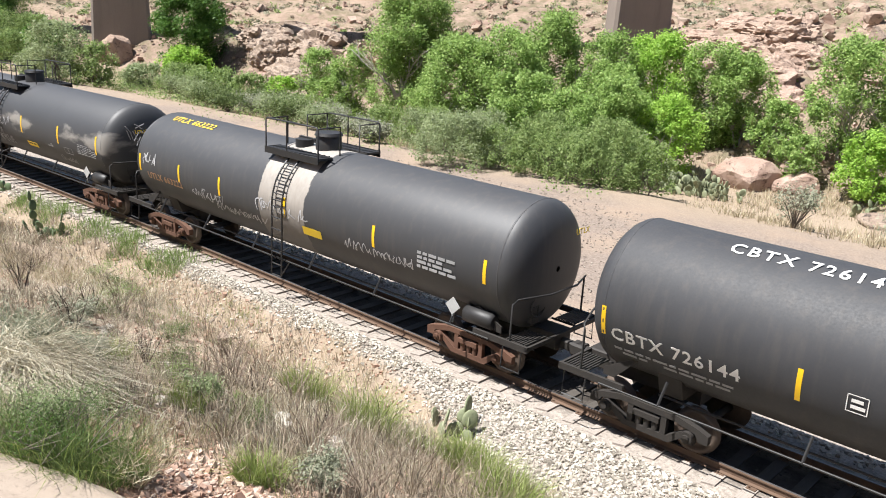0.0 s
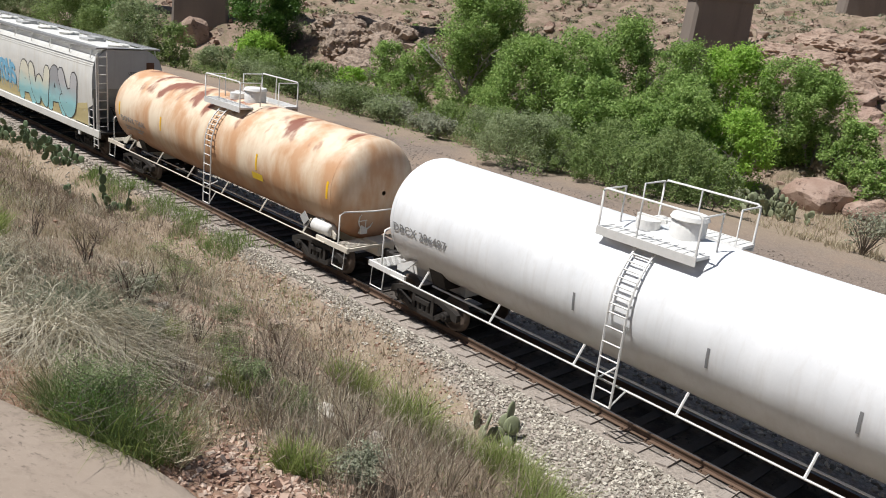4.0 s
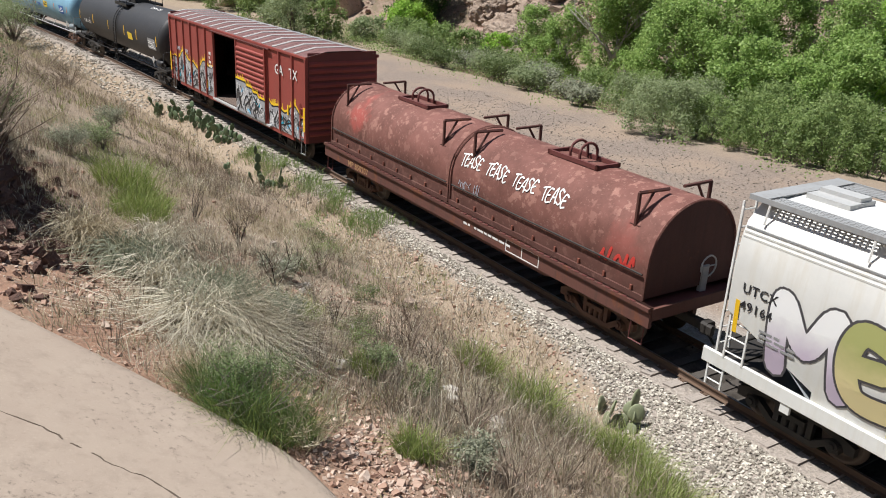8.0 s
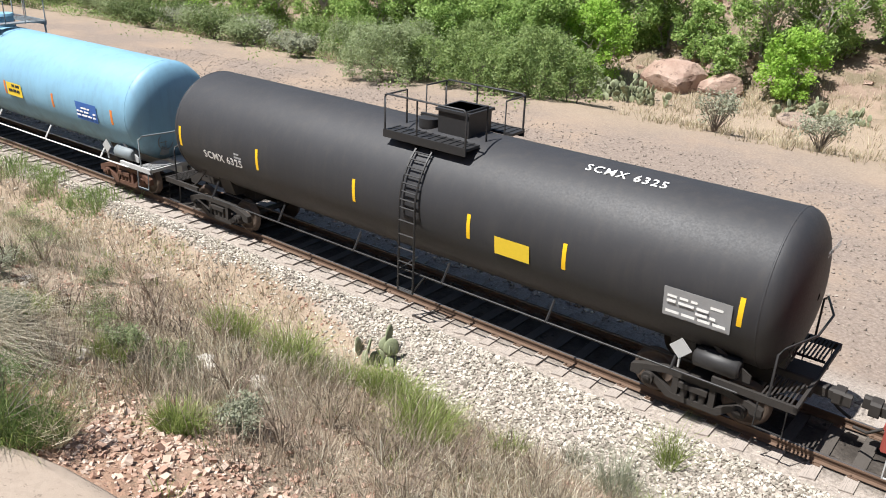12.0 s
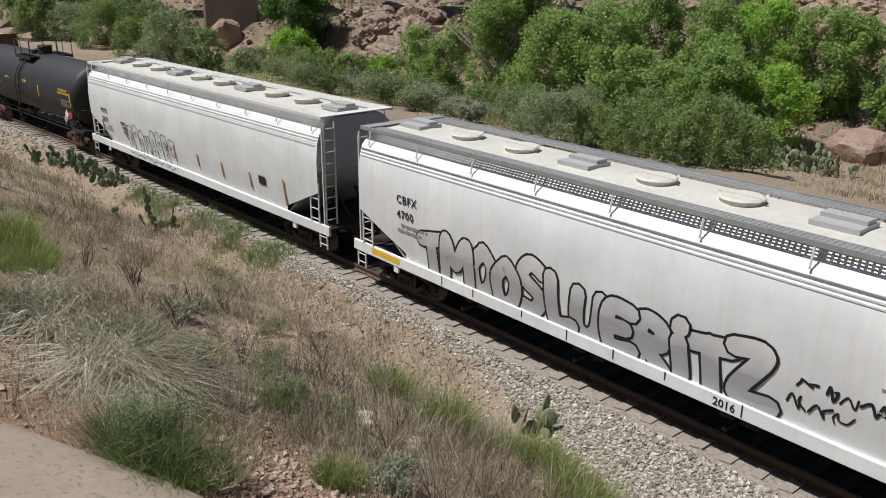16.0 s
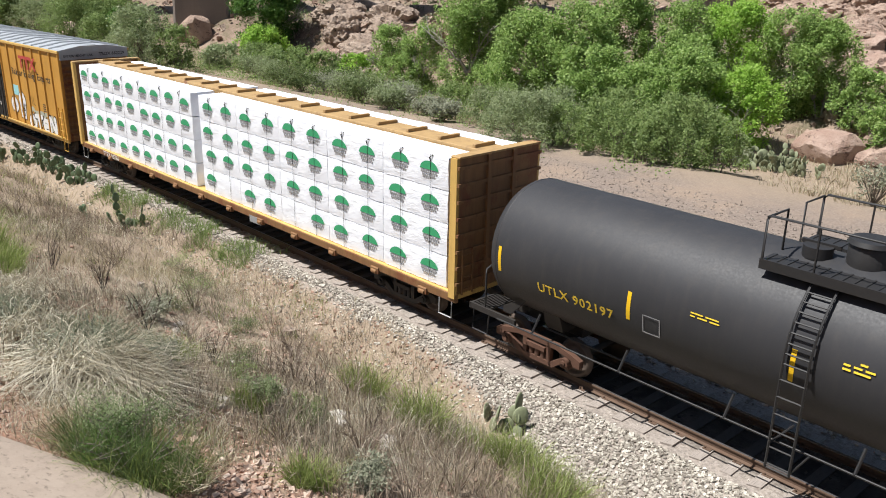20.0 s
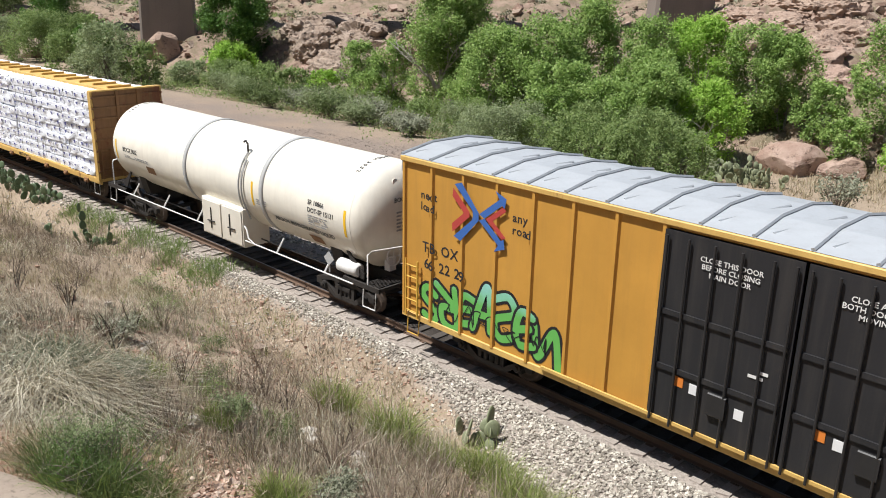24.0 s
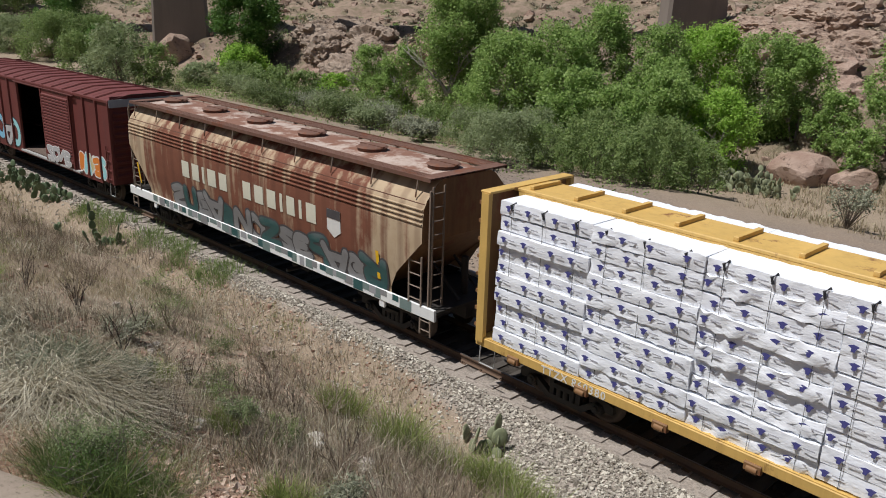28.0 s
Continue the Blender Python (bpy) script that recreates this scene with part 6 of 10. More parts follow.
    part("emblem", Shape().prism([(lx + 1.79, lz), (lx + 1.98, lz), (lx + 1.60, lz + 0.45), (lx + 1.42, lz + 0.45)], yp - 0.006, yp - 0.003), M_LETTERR, e)
    # the double-arrow emblem in red and blue
    cx, cz = 0.0, 0.0
    at = Matrix.Translation((-h + 2.5, 0, 3.95)) @ Matrix.Diagonal((0.78, 1.0, 0.72, 1.0))
    for sgn, m in ((1, M_BLUEL), (-1, M_BLUEL)):
        part("emblem", Shape().prism([(cx - 0.9, cz + sgn * 0.85), (cx - 0.62, cz + sgn * 0.95), (cx + 0.08, cz + sgn * 0.12), (cx + 0.08, cz), (cx - 0.14, cz), (cx - 0.16, cz + sgn * 0.14)], yp - 0.002, yp + 0.002), m, e, "plain blue arrow emblem", at)
        part("emblem", Shape().prism([(cx + 0.10, cz + sgn * 0.10), (cx + 0.85, cz + sgn * 0.72), (cx + 0.70, cz + sgn * 0.95), (cx + 1.1, cz + sgn * 0.78), (cx + 1.05, cz + sgn * 0.48), (cx + 0.95, cz + sgn * 0.55), (cx + 0.3, cz)], yp - 0.002, yp + 0.002), m, e, "", at)
        part("emblem", Shape().prism([(cx - 0.95, cz + sgn * 0.72), (cx - 0.28, cz + sgn * 0.08), (cx - 0.28, cz), (cx - 0.5, cz), (cx - 0.98, cz + sgn * 0.45)], yp - 0.002, yp + 0.002), M_LETTERR, e, "plain red arrow emblem", at)
        part("emblem", Shape().prism([(cx + 0.36, cz), (cx + 0.62, cz), (cx + 1.12, cz + sgn * 0.42), (cx + 0.98, cz + sgn * 0.5)], yp - 0.002, yp + 0.002), M_LETTERR, e, "", at)
    pen_word(e, "SREASEN", -h + 0.7, -h + 4.9, 1.12, 2.0, [two_tone("green_and_mint", G_GREEN, G_CYAN)], G_BLACK, lambda z: yl, 31, "green graffiti letter with a black outline", 0.09, 0.07, 0.18, jumble=True)
    scrawl(e, 36, -h + 0.9, -h + 4.6, 1.2, 1.75, G_BLACK, yl - 0.018, None, 0.016)
    pen_word(e, "OTEN", d1 + 2.7, d1 + 6.0, 1.02, 1.72, [G_WHITE], G_BLACK, lambda z: yl, 32, "white graffiti letter with a black outline", 0.11, 0.06, 0.16)
    pen_word(e, "OTEN", d1 + 2.9, d1 + 6.2, 1.25, 1.9, [G_FADEBLUE], None, lambda z: yl + 0.003, 38, "faded blue glow behind the white letters", 0.1, 0.0)
    q = [(d1 + 1.0 + 0.45 * math.cos(a), 1.85 + 0.38 * math.sin(a)) for a in np.linspace(0, 2 * math.pi, 16, endpoint=False)]
    spray(e, "graffiti", [grown(q, 0.05)], yl, G_BLACK, "", 0.004)
    spray(e, "graffiti", [q], yl, G_WHITE, "", 0.007)
    scrawl(e, 33, d1 + 0.72, d1 + 1.3, 1.65, 2.05, G_BLACK, yl - 0.006, None, 0.015)
    q = [(d1 + 2.05 + 0.42 * math.cos(a), 2.15 + 0.42 * math.sin(a)) for a in np.linspace(0, 2 * math.pi, 14, endpoint=False)]
    b = [(d1 + 1.72, 1.3), (d1 + 2.3, 1.25), (d1 + 2.42, 2.0), (d1 + 1.7, 2.0)]
    spray(e, "graffiti", [grown(q, 0.05), grown(b, 0.05)], yl, G_BLACK, "", 0.004)
    spray(e, "graffiti", [q, b], yl, G_WHITE, "", 0.007)
    scrawl(e, 34, d1 + 1.8, d1 + 2.3, 1.4, 1.95, G_BLACK, yl - 0.006, None, 0.03)
    scrawl(e, 35, d1 + 3.1, d1 + 3.8, 2.05, 2.55, G_BLACK, yl, None, 0.014)
    part("faded_patch", Shape().box(d1 + 1.1, -Y - 0.004, 2.35, d1 + 1.75, -Y - 0.0025, 2.85), G_CYAN, e)
    small_print(e, on_side(d1 + 4.6, 2.25, yl), 5, 0.5, M_LETTERK, 0.05, 0.1)
    part("stencil_box", Shape().box(h - 2.2, -Y - 0.004, 1.15, h - 1.75, -Y - 0.0025, 1.38), M_LETTERY, e)
    ends(e, h)


build_boxcars()


# ---- covered hoppers
def hopper(name, label, x1, x0, mat, roofm, walkm, z_eave=4.08, z_roof=4.5, ribs=0, hatch='round', cage=None, sillm=None, endm=None, nh=8, cut=2.0, ztop=2.25, fall=0.85, beads=(), hatchm=None):
    xc, L = (x0 + x1) / 2, x1 - x0
    h = L / 2
    cage = cage or M_WHITEMETAL
    e = car(name, label, "hopper car", xc, h - 2.0)
    # curved flank as a shell of horizontal strips, cut away above the bogies
    prof = [(1.40, 1.12), (1.42, 1.40), (1.50, 1.9), (1.523, 2.25), (1.545, 2.6), (1.548, 2.9), (1.55, 3.2), (1.50, 3.75), (1.40, z_eave), (1.05, z_roof - 0.1), (0.85, z_roof)]

    def inset(z):
        return 0.42 + (0 if z > ztop else cut * min(1.0, (ztop - z) / fall))
    for k in (-1, 1):
        s = Shape()
        rows = [[(-h + inset(z) + (2 * (h - inset(z))) * i / 12, k * y, z) for i in range(13)] for y, z in prof]
        vs = [p for r in rows for p in r]
        fs = [(j * 13 + i, j * 13 + i + 1, (j + 1) * 13 + i + 1, (j + 1) * 13 + i) for j in range(len(rows) - 1) for i in range(12)]
        s.add(vs, fs, True)
        part("side_sheet", s, mat, e)
        for z in beads:
            y = float(np.interp(z, [p[1] for p in prof], [p[0] for p in prof]))
            part("side_bead", Shape().box(-h + 0.44, k * (y + 0.035), z - 0.022, h - 0.44, k * (y - 0.02), z + 0.022, c=0.012), mat, e)
    for k in (-1, 1):
        vs = [(k * (h - 0.42 - (0 if z > 2.9 else 1.15 * (2.9 - z))), sy * y * 0.996, z) for y, z in [(1.40, 1.12), (1.50, 1.9), (1.545, 2.88)] + prof[5:] for sy in (-1, 1)]
        part("end_sheet", Shape().add(vs, [(2 * i, 2 * i + 1, 2 * i + 3, 2 * i + 2) for i in range(len(vs) // 2 - 1)]), endm or mat, e)
    part("roof", Shape().add([(x, y, z_roof + (0.04 if y == 0 else 0)) for x in (-h + 0.4, h - 0.4) for y in (-0.85, 0, 0.85)], [(0, 1, 4, 3), (1, 2, 5, 4)]), roofm, e)
    part("side_sill", Shape().box(-h, -1.48, 0.92, h, -1.40, 1.24, c=0.02), sillm or mat, e)
    part("side_sill", Shape().box(-h, 1.40, 0.92, h, 1.48, 1.24, c=0.02), sillm or mat, e)
    part("centre_sill", Shape().box(-h, -0.32, 0.72, h, 0.32, 1.1), M_IRON, e)
    for i in range(3):
        z = z_eave - 0.12 - i * 0.09
        part("eave_moulding", Shape().box(-h + 0.45, -1.455 - i * 0.022, z, h - 0.45, -1.425 - i * 0.022, z + 0.035), walkm if i == 0 else mat, e)
    # bays below
    nb = 4
    for i in range(nb):
        xb = -h + cut + 0.6 + (i + 0.5) * (L - 2 * cut - 1.2) / nb
        w = (L - 2 * cut - 1.2) / nb / 2
        part("hopper_bay", Shape().add([(xb - w, -1.38, 1.2), (xb + w, -1.38, 1.2), (xb + w, 1.38, 1.2), (xb - w, 1.38, 1.2), (xb - 0.35, -0.6, 0.42), (xb + 0.35, -0.6, 0.42), (xb + 0.35, 0.6, 0.42), (xb - 0.35, 0.6, 0.42)],
                                       [(0, 1, 5, 4), (1, 2, 6, 5), (2, 3, 7, 6), (3, 0, 4, 7), (4, 5, 6, 7)]), M_IRON, e)
        part("outlet_gate", Shape().box(xb - 0.45, -0.7, 0.34, xb + 0.45, 0.7, 0.42).tube([(xb, -1.2, 0.4), (xb, -0.7, 0.4)], 0.06, 8), M_IRON, e)
    # running boards on the roof
    for k in (-1, 1):
        b = Shape()
        for i in range(7):
            b.box(-h + 0.34, k * (0.92 + i * 0.07), z_roof + 0.02, h - 0.34, k * (0.955 + i * 0.07), z_roof + 0.045)
        for i in range(int((L - 0.68) / 0.11)):
            b.box(-h + 0.34 + i * 0.11, k * 0.92, z_roof + 0.022, -h + 0.385 + i * 0.11, k * 1.37, z_roof + 0.043)
        if beads:
            b.box(-h + 0.36, k * 0.93, z_roof + 0.018, h - 0.36, k * 1.36, z_roof + 0.034)
        b.box(-h + 0.34, k * 1.36, z_roof - 0.02, h - 0.34, k * 1.385, z_roof + 0.08)
        part("running_board", b, walkm, e, "steel grating running board")
        n = 10
        for i in range(n):
            x = -h + 0.8 + (L - 1.6) * i / (n - 1)
            part("board_bracket", shared("board_bracket/%s/%d/%.2f" % (cage.name, k, z_roof), lambda: Shape().box(-0.03, k * 0.9, z_roof - 0.03, 0.03, k * 1.38, z_roof + 0.02).tube([(0, k * 1.36, z_roof), (0, k * 1.44, z_eave + 0.02)], 0.022, 5), cage), cage, e, "", pose(x, 0, 0))
    for k in (-1, 1):
        part("end_board", Shape().box(k * (h - 0.34), -1.38, z_roof + 0.05, k * (h - 0.72), 1.38, z_roof + 0.075), walkm, e)
    hatchm = hatchm or roofm
    for i in range(nh):
        x = -h + 1.3 + (L - 2.6) * i / (nh - 1)
        if hatch == 'round' or (hatch == 'mixed' and i % 3):
            part("hatch", shared("hatch/round" + hatchm.name, lambda: Shape().tube([(0, 0, z_roof), (0, 0, z_roof + 0.12)], 0.42, 20).tube([(0, 0, z_roof + 0.12), (0, 0, z_roof + 0.16)], [0.46, 0.40], 20).box(-0.5, -0.04, z_roof + 0.14, 0.5, 0.04, z_roof + 0.18), hatchm), hatchm, e, "", pose(x, 0, 0))
        else:
            part("hatch", shared("hatch/open" + roofm.name, lambda: Shape().box(-0.45, -0.4, z_roof, 0.45, 0.4, z_roof + 0.12).box(-0.42, -0.05, z_roof + 0.12, 0.42, 0.3, z_roof + 0.2, pose(0, 0, 0)), M_GREYMETAL), M_GREYMETAL, e, "", pose(x, 0, 0))
    for i in range(ribs):
        x = -h + cut + 0.2 + (L - 2 * cut - 0.4) * i / (ribs - 1)
        pr = [(x, -y - 0.005, z) for y, z in prof[1:8]]
        part("side_rib", Shape().tube([(p[0], p[1] + 0.0, p[2]) for p in pr], 0.03, 6), mat, e)
    for k in (-1, 1):
        bogie(e, k * (h - 2.0))
        # end cage: corner posts, ladders, platform
        for j in (-1, 1):
            near = j < 0
            part("corner_post", Shape().box(k * (h - 0.28) - 0.022, j * 1.44, 1.0, k * (h - 0.28) + 0.022, j * 1.40, z_roof - 0.2 if near else 2.6), cage if near else M_IRON, e)
            part("side_ladder", ladder_shape(1.3, 0.45, 4), cage, e, "", pose(k * (h - 0.72), j * 1.47, 1.2))
            part("corner_ladder", ladder_shape(z_roof - 1.3 if near else 1.4, 0.38, 9 if near else 4), cage if near else M_IRON, e, "", pose(k * (h - 0.24), j * 1.18, 1.2, 0, 0, 90))
            part("end_step", ladder_shape(0.5, 0.38, 2), cage, e, "", pose(k * (h - 0.35), j * 1.44, 0.46))
        part("end_deck", Shape().box(k * h, -1.4, 1.08, k * (h - 0.75), 1.4, 1.16), M_IRON, e)
        part("shear_plate", Shape().box(k * (h - 0.75), -1.38, 1.06, k * (h - 2.6), 1.38, 1.12), M_IRON, e)
        for j in (-0.4, 0.4):
            part("slope_stay", Shape().tube([(k * (h - 0.2), j, 1.2), (k * (h - 1.2), j, 2.0)], 0.04, 6), M_IRON, e)
        part("brake_gear", Shape().tube([(k * (h - 0.5), 0.1, 1.2), (k * (h - 0.5), 0.1, 2.2)], 0.1, 10).tube([(k * (h - 0.3), 0.85 + 0.25 * math.cos(a), 2.0 + 0.25 * math.sin(a)) for a in np.linspace(0, 2 * math.pi, 15)], 0.02, 5), M_IRON, e)
        part("jacking_pad", Shape().box(k * (h - 2.1), -1.46, 0.74, k * (h - 1.9), -1.40, 0.94), sillm or mat, e)
    ends(e, h)

    def bow(z):
        ys, zs = [p[0] for p in prof], [p[1] for p in prof]
        return -(float(np.interp(z, zs, ys)) + 0.004)
    return e, xc, h, bow


def flat(x, z, bow, off=0.012):
    a = math.degrees(math.atan2(bow(z + 0.15) - bow(z - 0.15), 0.3))
    return pose(x, bow(z) - off, z, 90 - a, 0, 0)


def drip_letters(e, seed, x0, x1, z0, z1, n, bow):
    """Tall rounded letters drawn in thin black outline, with drips inside."""
    rnd = random.Random(seed)
    w = (x1 - x0) / n

    def stroke(pts, r, name):
        s = Shape()
        for (xa, za), (xb, zb) in zip(pts, pts[1:]):
            l = math.hypot(xb - xa, zb - za) or 1
            nx, nz = -(zb - za) / l * r, (xb - xa) / l * r
            ex, ez = (xb - xa) / l * r * 0.6, (zb - za) / l * r * 0.6
            q = [(xa + nx - ex, za + nz - ez), (xb + nx + ex, zb + nz + ez), (xb - nx + ex, zb - nz + ez), (xa - nx - ex, za - nz - ez)]
            s.add([(x, min(bow(z), -1.487 if z < 1.2 else 0) - 0.012, z) for x, z in q], [(0, 1, 2, 3)])
        part(name, s, G_BLACK, e, "thin black sprayed outline" if name == "graffiti_letter" else "")

    for i in range(n):
        cx, wd = x0 + w * (i + 0.5), w * rnd.uniform(0.5, 0.58)
        hi, lo = z1 - rnd.uniform(0, 0.22) - (0.25 if i == 3 else 0), z0 + rnd.uniform(0, 0.12)
        ph, lean = rnd.uniform(0, 6), rnd.uniform(-0.12, 0.12)
        pts = []
        for k in range(29):
            a = 2 * math.pi * k / 28
            c, s = math.cos(a), math.sin(a)
            px = wd * math.copysign(abs(c) ** 0.55, c) * (1 + 0.10 * math.sin(3 * a + ph))
            pz = (hi - lo) / 2 * math.copysign(abs(s) ** 0.7, s) * (1 + 0.05 * math.sin(5 * a + ph))
            pts.append((cx + px + lean * pz, (hi + lo) / 2 + pz))
        stroke(pts, 0.013, "graffiti_letter")
        # the letter's eye and a few drips
        ez = lo + (hi - lo) * rnd.uniform(0.55, 0.7)
        stroke([(cx + 0.07 * math.cos(t) + 0.03 * math.sin(2 * t), ez + 0.17 * math.sin(t)) for t in np.linspace(0, 5.6, 12)], 0.013, "graffiti_stroke")
        for j in range(4):
            dx, dz = cx + rnd.uniform(-0.75, 0.75) * wd, lo + (hi - lo) * rnd.uniform(0.12, 0.9)
            dl = rnd.uniform(0.07, 0.16)
            stroke([(dx - 0.03, dz + dl), (dx - 0.03, dz), (dx, dz - 0.03), (dx + 0.03, dz), (dx + 0.03, dz + dl * 0.7)], 0.009, "paint_drip")
        if i % 2 == 0:
            stroke([(cx + wd * 0.3, lo + 0.1), (cx + wd * 0.12, lo + 0.35), (cx + wd * 0.3, lo + 0.6), (cx + wd * 0.2, lo + 0.8)], 0.014, "graffiti_stroke")


def build_hoppers():
    # pale end sheets go to M_GALV grey: shade and dirt put into their colour
    e, xc, h, bow = hopper("covered_hopper", "pale grey covered hopper with a long graffiti mural", -80.1, -100.2, M_HOPPER3, M_HOPPER3, M_HGREY, hatch='mixed', nh=8, endm=M_GALV)
    # sand-coloured undercoat, then fat letters
    und = [[(-6.2 + i * 0.9, 1.28), (-5.3 + i * 0.9, 1.28), (-5.3 + i * 0.9, 2.0 + 0.3 * math.sin(i * 1.7)), (-6.2 + i * 0.9, 2.0 + 0.3 * math.sin((i - 1) * 1.7))] for i in range(17)]
    und = [[(x, z) for x, z in p] for p in und]
    s = Shape()
    for p in und:
        lo, hi = p[0][1], (p[2][1], p[3][1])
        for j in range(4):
            q = [(p[0][0], lo + (hi[1] - lo) * j / 4), (p[1][0], lo + (hi[0] - lo) * j / 4), (p[1][0], lo + (hi[0] - lo) * (j + 1) / 4), (p[0][0], lo + (hi[1] - lo) * (j + 1) / 4)]
            s.add([(x, bow(z) - 0.002, z) for x, z in q], [(0, 1, 2, 3)])
    part("graffiti", s, G_SAND, e, "sand-coloured sprayed undercoat")
    pale = two_tone("pale_cyan_and_cream", G_CYAN, G_CREAM)
    pen_word(e, "MELTING", -8.6, -1.0, 1.6, 3.1, [two_tone("lilac_and_white", G_LILAC, G_WHITE), two_tone("sand_and_olive", G_SAND, G_OLIVE), two_tone("silver_and_cream", G_SILVER, G_CREAM), two_tone("silver_and_cyan", G_SILVER, G_CYAN), two_tone("sand_and_cream", G_SAND, G_CREAM), two_tone("sky_and_cyan", G_SKY, G_CYAN), pale], G_DARKLINE, bow, 41, "fat pastel graffiti letter with dark outline", 0.21, 0.05)
    pen_word(e, "TOYS", -0.95, 1.2, 1.95, 2.85, [G_SKY], G_SKY, bow, 42, "sky blue graffiti letter", 0.1, 0.02)
    for i in range(7):
        x = -0.8 + i * 0.33
        part("paint_drip", Shape().add([(x + dx, bow(z) - 0.006, z) for z in (1.5 + 0.13 * (i % 3), 1.75, 2.0) for dx in (-0.03, 0.03)], [(0, 1, 3, 2), (2, 3, 5, 4)]), G_SKY, e)
    pen_word(e, "AWAY", 1.65, 8.0, 1.62, 3.0, [pale, two_tone("cyan_and_sand", G_CYAN, G_CREAM), two_tone("mint_and_grey", G_CYAN, G_MIDGREY), two_tone("mint_and_silver", G_CYAN, G_SILVER)], G_DARKLINE, bow, 43, "fat pastel graffiti letter with dark outline", 0.31, 0.055)
    words("UTCX", 0.27, flat(-h + 0.70, 2.75, bow), M_LETTERK, e, spread=1.1)
    words("49164", 0.27, flat(-h + 0.70, 2.40, bow), M_LETTERK, e, spread=1.1)
    small_print(e, flat(-h + 1.2, 2.1, bow), 3, 0.8, M_LETTERG, 0.05, 0.1)
    part("reflective_strip", Shape().box(-0.05, -0.35, 0, 0.05, 0.35, 0.003), M_STRIP, e, "", flat(-h + 0.65, 2.2, bow))
    words("UTCX", 0.14, pose(h - 0.40, 0.0, 3.5, 90, 0, 90), M_LETTERK, e)
    words("49164", 0.14, pose(h - 0.40, 0.0, 3.3, 90, 0, 90), M_LETTERK, e)
    part("rust_patch", Shape().box(h - 0.412, 0.8, 3.3, h - 0.408, 1.15, 4.0), M_RUSTIRON, e)

    e, xc, h, bow = hopper("covered_hopper", "white covered hopper with black and white graffiti", -178.3, -198.8, M_HOPPER, M_HROOF, M_HGREY, hatch='mixed', nh=10, endm=M_GALV, z_eave=4.12, z_roof=4.55)
    words("CBFX", 0.32, flat(-h + 2.2, 2.85, bow), M_LETTERK, e, spread=1.15)
    words("4700", 0.32, flat(-h + 2.2, 2.43, bow), M_LETTERK, e, spread=1.15)
    small_print(e, flat(-h + 2.2, 2.2, bow), 2, 1.3, M_LETTERG, 0.08, 0.16)
    pen_word(e, "TMOOSLUERITZ", -h + 3.2, -h + 13.1, 1.25, 2.35, [two_tone("silver_and_white", G_SILVER, G_WHITE)], G_BLACK, bow, 51, "silver and white graffiti letter with a heavy black outline", 0.19, 0.06)
    scrawl(e, 52, -h + 13.5, -h + 15.1, 2.0, 2.3, G_BLACK, 0, bow, 0.035)
    scrawl(e, 53, -h + 13.4, -h + 14.7, 1.6, 1.9, G_BLACK, 0, bow, 0.03)
    for i, x in enumerate((4.0, 5.2, 6.9, 8.3, 9.6, 10.9, 12.6)):
        part("paint_drip", Shape().box(-h + x, -1.492, 0.98 + 0.04 * (i % 3), -h + x + 0.025, -1.484, 1.24), G_BLACK, e)
    words("2016", 0.24, pose(-h + 12.0, -1.488, 1.0, 90, 0, 0), G_BLACK, e)
    small_print(e, flat(h - 5.6, 2.55, bow), 6, 1.3, M_LETTERG, 0.03, 0.085)
    part("data_panel", Shape().box(0, 0, 0, 0.5, 0.35, 0.003), M_LETTERK, e, "", flat(h - 3.6, 2.0, bow))
    words("CBFX", 0.2, pose(h - 0.40, -0.6, 3.85, 90, 0, 90), M_LETTERK, e)
    words("470020", 0.2, pose(h - 0.40, -0.6, 3.6, 90, 0, 90), M_LETTERK, e)
    part("reflective_strip", Shape().box(-h + 0.9, -1.486, 1.02, -h + 2.2, -1.482, 1.18), M_STRIP, e)

    e, xc, h, bow = hopper("covered_hopper", "pale grey covered hopper with dusty roof and thin graffiti", -200.2, -219.7, M_HOPPER2, M_HROOF, M_WHITEMETAL, hatch='mixed', nh=10, z_eave=4.05, z_roof=4.5, endm=M_GALV)
    words("PSPX", 0.30, flat(-h + 1.75, 2.5, bow), M_LETTERK, e, spread=1.15)
    words("2073", 0.30, flat(-h + 1.75, 2.1, bow), M_LETTERK, e, spread=1.15)
    small_print(e, flat(-h + 1.75, 1.9, bow), 2, 1.0, M_LETTERG, 0.05, 0.12)
    part("eave_stripe", Shape().add([(x, bow(z) - 0.002, z) for x in (-h + 0.5, h - 0.5) for z in (3.66, 3.86)], [(0, 1, 3, 2)]), M_GREYMETAL, e)
    drip_letters(e, 61, -h + 4.45, -h + 9.0, 1.02, 2.42, 8, bow)
    for i, text in enumerate(("MIND", "WARE", "2015")):
        words(text, 0.21, flat(-h + 3.85 + 0.1 * i, 2.2 - i * 0.2, bow), G_BLACK, e)
    for x, hh in ((-h + 1.75, 0.55), (-h + 4.3, 0.4), (-h + 9.0, 0.5), (-h + 11.0, 0.5), (h - 6.6, 0.55), (h - 4.6, 0.55), (h - 2.4, 0.9)):
        part("reflective_strip", Shape().box(-0.05, -hh / 2, 0, 0.05, hh / 2, 0.003), M_STRIPDIM, e, "", flat(x, 1.85, bow))
    part("data_panel", Shape().box(0, 0, 0, 0.45, 0.3, 0.003), M_LETTERK, e, "", flat(h - 4.0, 1.85, bow))
    words("PSPX", 0.14, pose(h - 0.40, 0.0, 3.4, 90, 0, 90), M_LETTERK, e)

